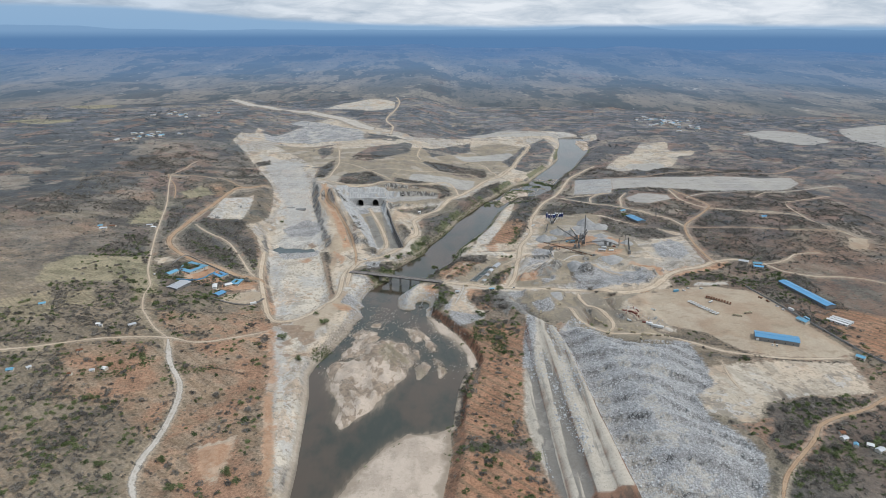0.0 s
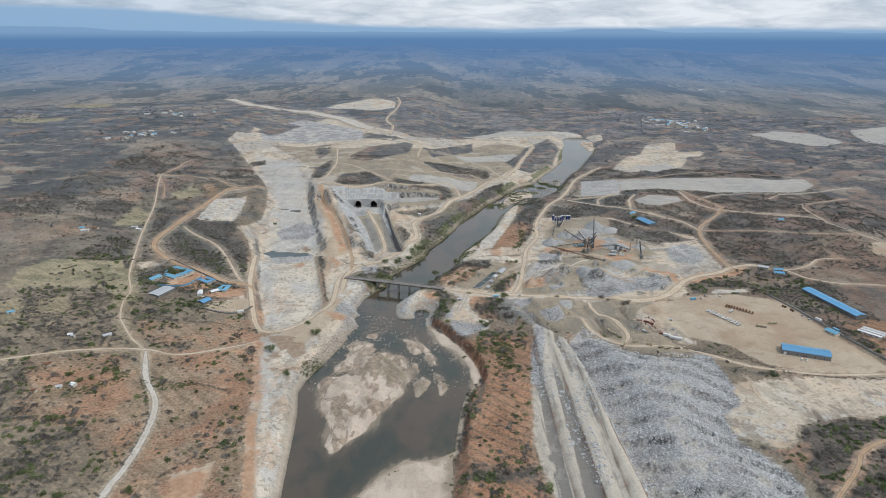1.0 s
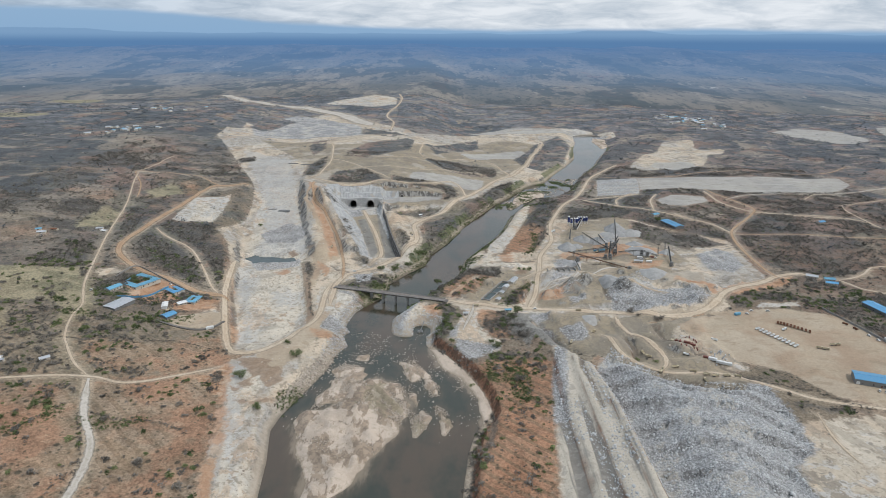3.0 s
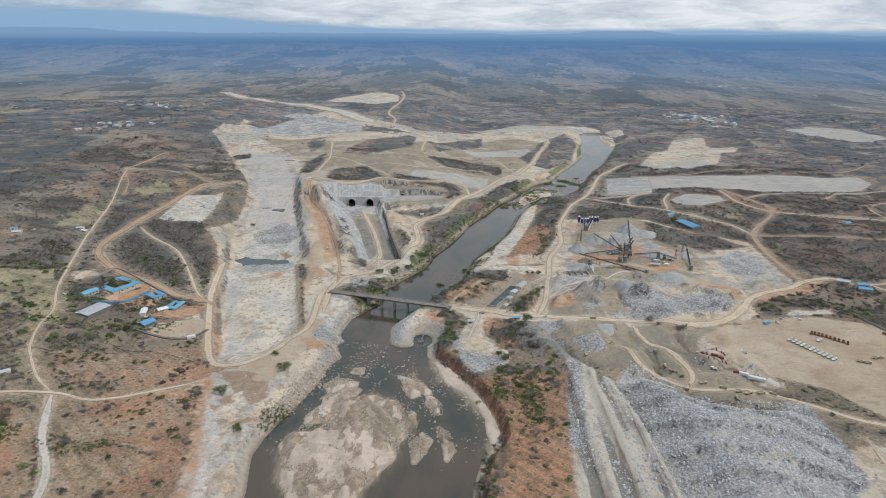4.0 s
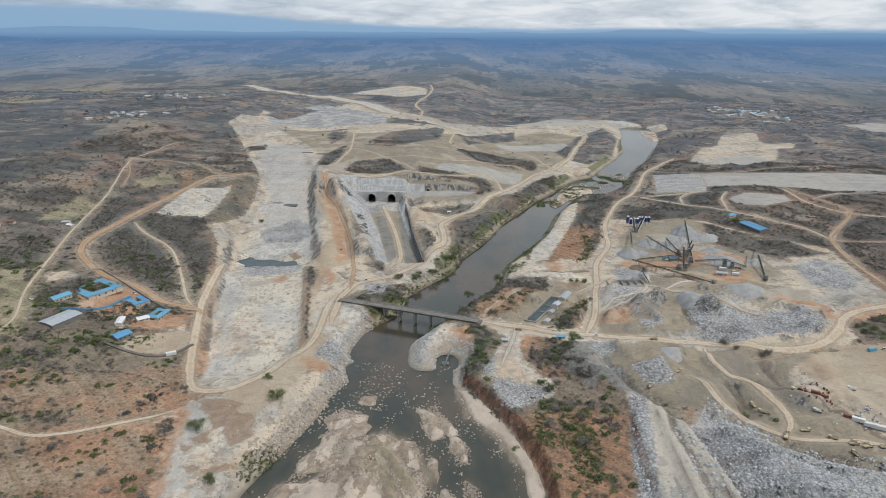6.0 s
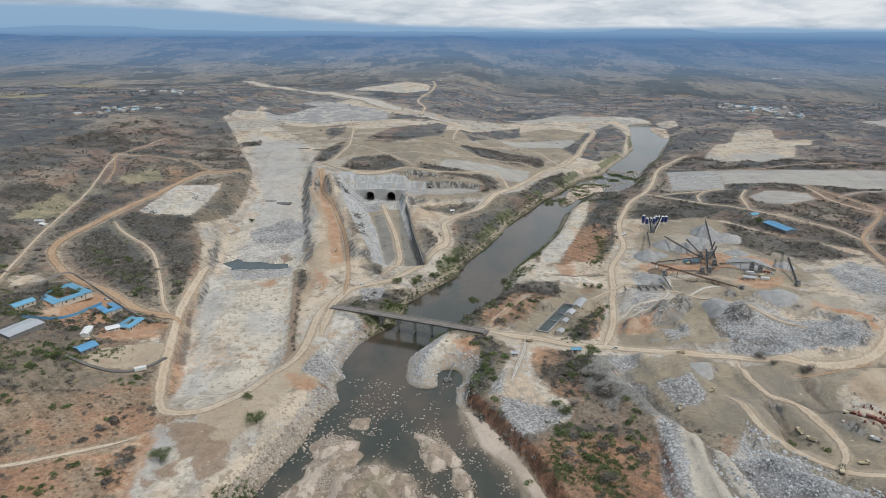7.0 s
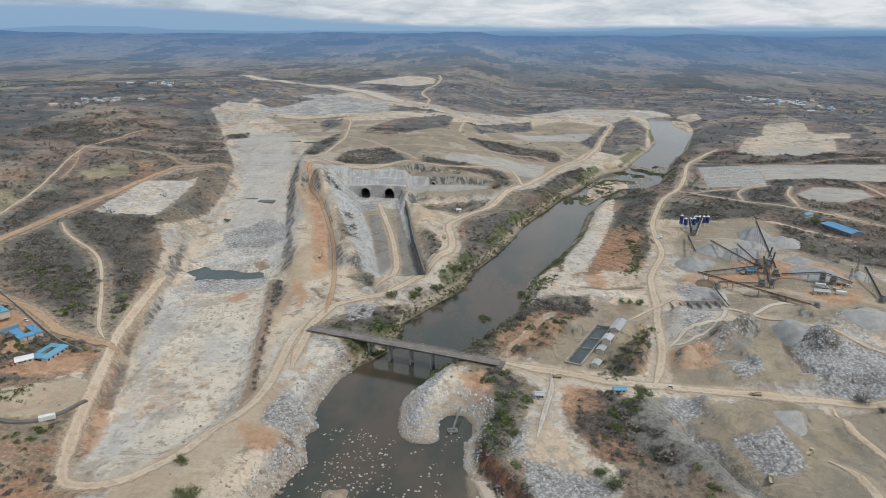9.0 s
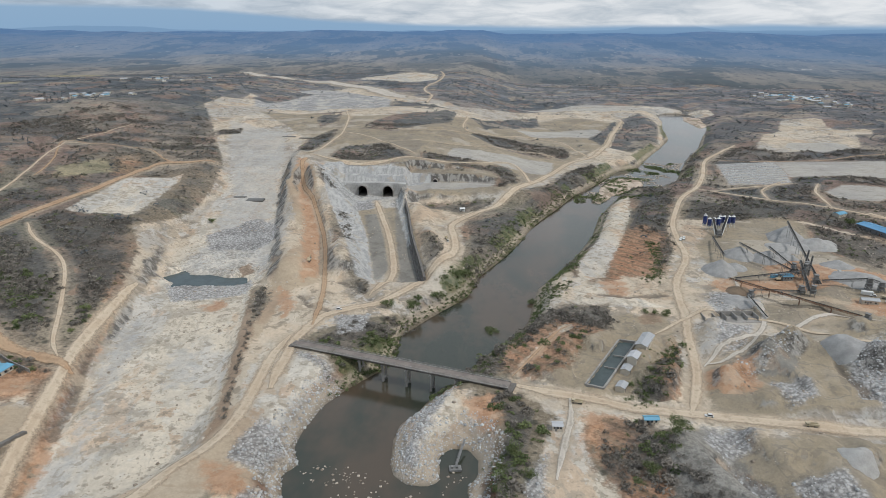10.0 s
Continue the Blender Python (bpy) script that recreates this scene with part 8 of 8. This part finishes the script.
pylon(199, 676, 9, "thin grey lattice power mast")


# ---------------------------------------------------------------- trees
def tree_proto(seed, leaves, mat, label, bare=False):
    rng = np.random.default_rng(seed)
    ob = thing("tree", pose(0, 0, -500), label, "tree", "scattered trees")
    bm = bmesh.new()
    tube(bm, (0, 0, -0.4), (0.05, 0.05, 0.7), 0.2, 0.14, 8)
    ends = []
    for k in range(7):
        a = 2 * math.pi * k / 7 + rng.uniform(-0.3, 0.3)
        e = Vector((math.cos(a) * rng.uniform(0.5, 1.7), math.sin(a) * rng.uniform(0.5, 1.7), rng.uniform(0.9, 1.8)))
        tube(bm, (0.05, 0.05, 0.6), e, 0.11, 0.04, 6)
        for q in range(2 if not bare else 5):
            e2 = e + Vector(rng.normal(size=3) * 0.5) + Vector((0, 0, 0.3))
            tube(bm, e, e2, 0.05, 0.015, 5)
            ends.append(e2)
        ends.append(e)
    part("trunk", bm, BARK, ob)
    pts, tris, tones = [], [], []
    for k in range(leaves):
        c = np.array(ends[k % len(ends)]) + rng.normal(size=3) * np.array((0.5, 0.5, 0.26))
        u, v = rng.normal(size=3), rng.normal(size=3)
        u, v = u / np.linalg.norm(u) * 0.15, v / np.linalg.norm(v) * 0.15
        pts += [c - u - v * 0.5, c + u - v * 0.5, c + v]
        tris.append((3 * k, 3 * k + 1, 3 * k + 2))
        tones += [rng.uniform(0, 1)] * 3
    me = bpy.data.meshes.new("crown")
    fill_mesh(me, np.array(pts), np.array(tris))
    me.attributes.new("tone", "FLOAT", "POINT").data.foreach_set("value", np.array(tones, np.float32))
    me.materials.append(mat)
    crown = new("crown", me)
    crown.parent = ob
    return ob


def plant(proto, spots, lo, hi, seed):
    rng = random.Random(seed)
    first = True
    for x, y in spots:
        s = rng.uniform(lo, hi)
        m = pose(x, y, at(x, y), 0, 0, rng.uniform(0, 360)) @ Matrix.Scale(s, 4)
        if first:
            proto.matrix_world, first = m, False
        else:
            made = copy_thing(proto, m)
            made.matrix_world = m


green, grey_tree, dark_tree = tree_proto(1, 1300, LEAF, "leafy green tree on dry ground"), tree_proto(2, 900, SCRUB, "grey leafless thorn tree on dry ground", True), tree_proto(3, 1500, LEAF, "dark green bushy tree")
plant(green, [(-28, 684), (-48, 645), (-9, 634), (-46, 651), (-99, 477), (-128, 451), (-226, 348), (-146, 277), (-218, 406), (-222, 402), (-24, 692), (-37, 660), (-60, 640), (1, 650), (12, 668), (52, 540), (40, 525), (-240, 578), (-246, 572), (-250, 576), (238, 800), (246, 800), (-205, 770)], 0.9, 1.7, 5)
plant(grey_tree, [(139, 550), (155, 537), (143, 543), (159, 539), (-183, 398), (-153, 368), (230, 311), (-217, 306), (-178, 270), (-270, 470), (-290, 520), (-250, 500), (-200, 505), (-300, 440), (40, 480), (46, 470), (44, 450), (38, 500), (210, 300), (205, 290)], 0.8, 1.5, 6)
plant(dark_tree, [(-109, 494), (-108, 418), (-209, 512), (-264, 507), (68, 640), (64, 642), (73, 638), (201, 288), (225, 303), (221, 308), (-120, 290), (-190, 290), (-235, 383), (-231, 388), (-226, 392), (-240, 392), (-160, 300), (-6, 526), (-2, 532), (3, 520), (30, 500), (34, 494)], 0.7, 1.4, 7)


# ---------------------------------------------------------------- bush cover and stones
def swarm(name, shapes, x, y, z, size, tall, mat, tone, label, category):
    """Many small shapes joined into one mesh; shapes is a list of (points, triangles)."""
    rng = np.random.default_rng(len(x))
    co, tri, tones, base = [], [], [], 0
    pick = rng.integers(0, len(shapes), len(x))
    for s, (pts, tris) in enumerate(shapes):
        w = np.where(pick == s)[0]
        if not len(w):
            continue
        a = rng.uniform(0, 2 * np.pi, len(w))
        c, n = np.cos(a)[:, None], np.sin(a)[:, None]
        px = (pts[None, :, 0] * c - pts[None, :, 1] * n) * size[w][:, None] + x[w][:, None]
        py = (pts[None, :, 0] * n + pts[None, :, 1] * c) * size[w][:, None] + y[w][:, None]
        pz = pts[None, :, 2] * tall[w][:, None] + z[w][:, None]
        co.append(np.stack([px, py, pz], 2).reshape(-1, 3))
        off = base + np.arange(len(w))[:, None, None] * len(pts)
        tri.append((tris[None] + off).reshape(-1, 3))
        tones.append(np.repeat(tone[w], len(pts)))
        base += len(w) * len(pts)
    me = bpy.data.meshes.new(name)
    fill_mesh(me, np.concatenate(co), np.concatenate(tri))
    at_ = me.attributes.new("tone", "FLOAT", "POINT")
    at_.data.foreach_set("value", np.concatenate(tones).astype(np.float32))
    me.materials.append(mat)
    return tagged(new(name, me), label, category, kind="stuff")


def bush_shapes(count, leaves, seed, leaf=0.36):
    rng = np.random.default_rng(seed)
    out = []
    for _ in range(count):
        pts, tris = [], []
        lobes = rng.uniform(-0.55, 0.55, (4, 2))
        for k in range(leaves):
            lo = lobes[k % 4]
            d = rng.normal(size=3)
            d /= np.linalg.norm(d)
            d[2] = abs(d[2])
            c = np.array([lo[0] + d[0] * 0.45, lo[1] + d[1] * 0.45, 0.08 + 0.85 * d[2] * rng.uniform(0.4, 1.0)])
            u, v = rng.normal(size=3), rng.normal(size=3)
            u, v = u / np.linalg.norm(u) * leaf, v / np.linalg.norm(v) * leaf
            base = len(pts)
            pts += [c - u * 0.6 - v * 0.4, c + u, c + v]
            tris.append((base, base + 1, base + 2))
        out.append((np.array(pts), np.array(tris)))
    return out


def stone_shapes(count, seed):
    rng = np.random.default_rng(seed)
    out = []
    for _ in range(count):
        p = np.array([(-1, -1, -.6), (1, -1, -.6), (1, 1, -.6), (-1, 1, -.6), (-.8, -.8, .6), (.8, -.8, .6), (.8, .8, .6), (-.8, .8, .6)], float) * 0.5
        p *= rng.uniform(0.65, 1.25, (8, 3))
        q = np.array([(0, 1, 5), (0, 5, 4), (1, 2, 6), (1, 6, 5), (2, 3, 7), (2, 7, 6), (3, 0, 4), (3, 4, 7), (4, 5, 6), (4, 6, 7)])
        out.append((p, q))
    return out


def scatter(n, x0, x1, y0, y1, keep, seed):
    rng = np.random.default_rng(seed)
    x, y = rng.uniform(x0, x1, n), rng.uniform(y0, y1, n)
    k = keep(x, y) > rng.uniform(0, 1, n)
    return x[k], y[k], rng


def clump(x, y):
    return ease((waver(x, y, 16, 71, 4) - 0.42) / 0.18)


def bushes(name, n, box_, keep, size, shapes, mat, label, seed, lean=0.75):
    x, y, rng = scatter(n, *box_, keep, seed)
    s = rng.uniform(size[0], size[1], len(x)) * (0.75 + 0.5 * rng.uniform(0, 1, len(x)) ** 3)
    swarm(name, shapes, x, y, height_at(x, y) - 0.1, s, s * lean, mat, rng.uniform(0, 1, len(x)), label, "bushes")


NEAR, FAR, SMALL = bush_shapes(12, 37, 5, 0.26), bush_shapes(8, 15, 6, 0.32), bush_shapes(8, 8, 7, 0.35)
bushes("scrub", 110000, (-340, 360, 235, 640), lambda x, y: np.minimum(1, 1.1 * field_at("scrub", x, y) ** 1.6) * (0.08 + 0.92 * clump(x, y)), (0.7, 2.4), NEAR, SCRUB, "grey-brown leafless thorn scrub on dry soil", 81)
bushes("scrub", 150000, (-480, 560, 620, 1100), lambda x, y: 0.9 * field_at("scrub", x, y) ** 1.4 * (0.12 + 0.88 * clump(x, y)), (1.2, 3.0), FAR, SCRUB, "grey-brown leafless thorn scrub on dry soil", 82)
bushes("scrub", 70000, (-1500, 1700, 1100, 2150), lambda x, y: (0.06 + 0.94 * field_at("scrub", x, y) ** 1.5) * (0.15 + 0.85 * clump(0.5 * x, 0.5 * y)), (1.6, 4.4), SMALL, HAZED_SCRUB, "distant dark scrub woodland", 83, 0.6)
bushes("green_bushes", 110000, (-340, 360, 235, 1000), lambda x, y: (0.9 * (field_at("green", x, y) < 2) * (field_at("river", x, y) > 0.5) + 0.10 * field_at("scrub", x, y) ** 2) * (0.2 + 0.8 * clump(x + 300, y)), (0.7, 2.1), NEAR, LEAF, "green bushes along the river bank and among dry scrub", 84)

bushes("scattered_trees", 7000, (-1100, 1000, 640, 1750), lambda x, y: (field_at("site", x, y) > 12) * (field_at("slab", x, y) > 8) * (field_at("road", x, y) > 4) * (field_at("river", x, y) > 10) * (0.15 + 0.85 * clump(0.4 * x + 70, 0.4 * y)) * 0.45, (2.4, 4.6), FAR, HAZED_SCRUB, "scattered dark round trees on dry land", 87, 0.9)
BIG = bush_shapes(10, 110, 15, 0.21)
bushes("scrub", 21000, (-340, 340, 235, 640), lambda x, y: 0.5 * np.minimum(1, 0.15 + field_at("scrub", x, y)) * (field_at("scrub", x, y) > 0.03) * clump(x + 90, y), (1.5, 3.4), BIG, SCRUB, "tall grey-brown thorn bushes in clumps", 85)
bushes("green_bushes", 36000, (-340, 340, 235, 640), lambda x, y: 0.4 * np.minimum(1, 0.15 + field_at("scrub", x, y)) * (field_at("scrub", x, y) > 0.03) * clump(x + 90, y + 40), (1.2, 3.0), BIG, LEAF, "olive green bushes in clumps on dry soil", 86)
STONES = stone_shapes(10, 9)


def stones(name, n, box_, keep, size, mat, label, seed, sink=0.15):
    x, y, rng = scatter(n, *box_, keep, seed)
    s = rng.uniform(size[0], size[1], len(x)) * (0.55 + 1.5 * rng.uniform(0, 1, len(x)) ** 6)
    z = np.maximum(height_at(x, y), -0.2 if mat == BOULDER else -9)
    swarm(name, STONES, x, y, z + s * sink, s, s * 0.8, mat, rng.uniform(0, 1, len(x)), label, "rocks")


TIP = AREAS["grey"][0]
stones("rubble", 76000, (85, 200, 255, 500), lambda x, y: (area_gap(x, y, TIP) < -1) * (0.35 + 0.65 * ease((waver(x, y, 12, 91, 2) - 0.4) / 0.2)), (0.22, 0.8), RUBBLE, "grey blasted rock rubble heaped on the tip", 92)
stones("rubble", 50000, (80, 235, 480, 720), lambda x, y: (areas_gap(x, y, AREAS["grey"][1:]) < -1) * (field_at("road", x, y) > 1) * ease((waver(x, y, 14, 90, 3) - 0.45) / 0.12), (0.22, 0.7), RUBBLE, "grey rock piles on the churned yard", 192)
stones("river_rocks", 60000, (-100, 20, 380, 530), lambda x, y: (area_gap(x, y, RIVER) < -1) * ease((waver(x * 1.6, y * 0.8, 14, 93, 4) - 0.49) / 0.06) * ease((y - 395) / 60) * 0.9, (0.12, 0.55), BOULDER, "pale rocks breaking the brown river water", 94)
stones("bank_rocks", 26000, (-112, -62, 330, 512), lambda x, y: ease((6 - np.abs(field_at("river", x, y) - 5)) / 4) * ease((waver(x, y, 12, 131, 3) - 0.42) / 0.12) * ease((y - 420) / 40 + 0.25), (0.25, 1.0), BOULDER, "beige rock ledges along the river bank", 196)
stones("riprap", 36000, (-110, 40, 490, 600), lambda x, y: (np.abs(field_at("river", x, y) - 6) < 5) * (field_at("site", x, y) < 3) * 1.0, (0.25, 0.65), RUBBLE, "pale broken rock protecting the river bank", 95)


stones("rubble", 150000, (-330, 330, 380, 720), lambda x, y: (areas_gap(x, y, AREAS["broken"]) < 0.5) * (field_at("river", x, y) > -3) * 1.0, (0.22, 0.62), RUBBLE, "tipped heaps of pale broken rock", 193)


stones("rubble", 16000, (40, 120, 250, 500), lambda x, y: (area_gap(x, y, AREAS["stripe"][0]) < -1) * ease((waver(x, y * 0.12, 8, 98, 2) - 0.5) / 0.1), (0.3, 0.9), RUBBLE, "grey broken rock along the terrace edges", 194)


stones("rubble", 42000, (190, 285, 905, 1035), lambda x, y: (area_gap(x, y, WINDROWS) < -1) * (((y + 0.12 * x + 2 * waver(x, y, 20, 141, 2)) / 8.5) % 1.0 < 0.38), (0.4, 0.9), RUBBLE, "low rows of tipped grey stone", 197)


def hedge(pts, seed, mat=SCRUB, label="dark dry thorn hedge along a field edge", wide=0.7, name="hedge"):
    line = smooth_line(pts, 0.9)
    rng = np.random.default_rng(seed)
    k = rng.uniform(0, 1, len(line)) < 0.75
    x, y = line[k, 0] + rng.normal(0, wide, k.sum()), line[k, 1] + rng.normal(0, wide, k.sum())
    dry = field_at("river", x, y) > 1.5
    x, y = x[dry], y[dry]
    if len(x) < 4:
        return
    s = rng.uniform(0.6, 1.5, len(x))
    swarm(name, NEAR, x, y, np.maximum(height_at(x, y), 0) - 0.1, s, s * 0.75, mat, rng.uniform(0, 0.8, len(x)), label, "hedge" if mat == SCRUB else "bushes")


for k, pts in enumerate(HEDGES):
    hedge(pts, 300 + k)
for k, pts in enumerate([[(-52, 580), (-57, 570), (-62, 562)], [(-50, 590), (-53, 598), (-50, 606)], [(-23, 529), (-21, 521), (-22, 514)], [(-48, 612), (-43, 622), (-36, 634)]]):
    for turn in range(3):
        hedge(pts, 700 + 4 * k + turn, REED, "bright green reeds on the wet bank", 1.9, "reeds")
for k, pts in enumerate(GREENS):
    for turn in range(4):
        hedge(pts, 400 + 4 * k + turn, LEAF, "thicket of green bushes on the bank", 2.4, "thicket")
stones("site_stones", 60000, (-320, 320, 250, 800), lambda x, y: (field_at("site", x, y) < -1) * (field_at("road", x, y) > 1) * (field_at("river", x, y) > 6) * ease((waver(x, y, 20, 97, 4) - 0.45) / 0.15) * 0.8, (0.25, 0.7), BOULDER, "loose pale stones on graded ground", 98)
x, y, rng = scatter(20000, -95, -15, 335, 470, lambda x, y: (area_gap(x, y, ISLAND) < -1.5) * ease((waver(x, y, 14, 95, 3) - 0.46) / 0.1) * ease((y - 375) / 40), 99)
s = rng.uniform(0.2, 0.75, len(x))
swarm("island_rocks", STONES, x, y, 0.5 + 2.2 * ease(-area_gap(x, y, ISLAND) / 12), s, s * 1.2, BOULDER, rng.uniform(0, 1, len(x)), "bare rock outcrops on the sand island", "rocks")
x, y, rng = scatter(22000, 60, 200, 880, 1060, lambda x, y: (area_gap(x, y, RIVER) < 1) * np.maximum(ease((waver(x, y, 15, 96, 3) - 0.61) / 0.05), 0.8 * (area_gap(x, y, RAPIDS_ISLE) < 1) * ease((waver(x, y, 15, 96, 3) - 0.4) / 0.1)), 100)
s = rng.uniform(0.6, 1.6, len(x))
swarm("rapids_growth", FAR, x, y, np.where(area_gap(x, y, RAPIDS_ISLE) < 0, 1.0, -0.1), s, s * 0.7, LEAF, rng.uniform(0, 1, len(x)), "green growth on rocks in the rapids", "bushes")
x, y, rng = scatter(9000, 60, 200, 880, 1060, lambda x, y: (area_gap(x, y, RIVER) < -1) * ease((waver(x, y, 16, 101, 3) - 0.57) / 0.06), 102)
s = rng.uniform(0.4, 1.3, len(x))
swarm("rapids_rocks", STONES, x, y, 0 * x + 0.1, s, s * 0.7, BOULDER, rng.uniform(0, 1, len(x)), "dark and pale rocks in the rapids", "rocks")
x, y, rng = scatter(60000, -100, 20, 395, 535, lambda x, y: (areas_gap(x, y, ISLETS) < 1.5) * ease((waver(x, y, 7, 103, 3) - 0.42) / 0.1), 104)
s = rng.uniform(0.15, 0.6, len(x))
swarm("islet_rocks", STONES, x, y, 0.25 + 1.2 * ease(-areas_gap(x, y, ISLETS) / 4), s, s * 0.9, BOULDER, rng.uniform(0, 1, len(x)), "jumbled rock ledges of the river islets", "rocks")
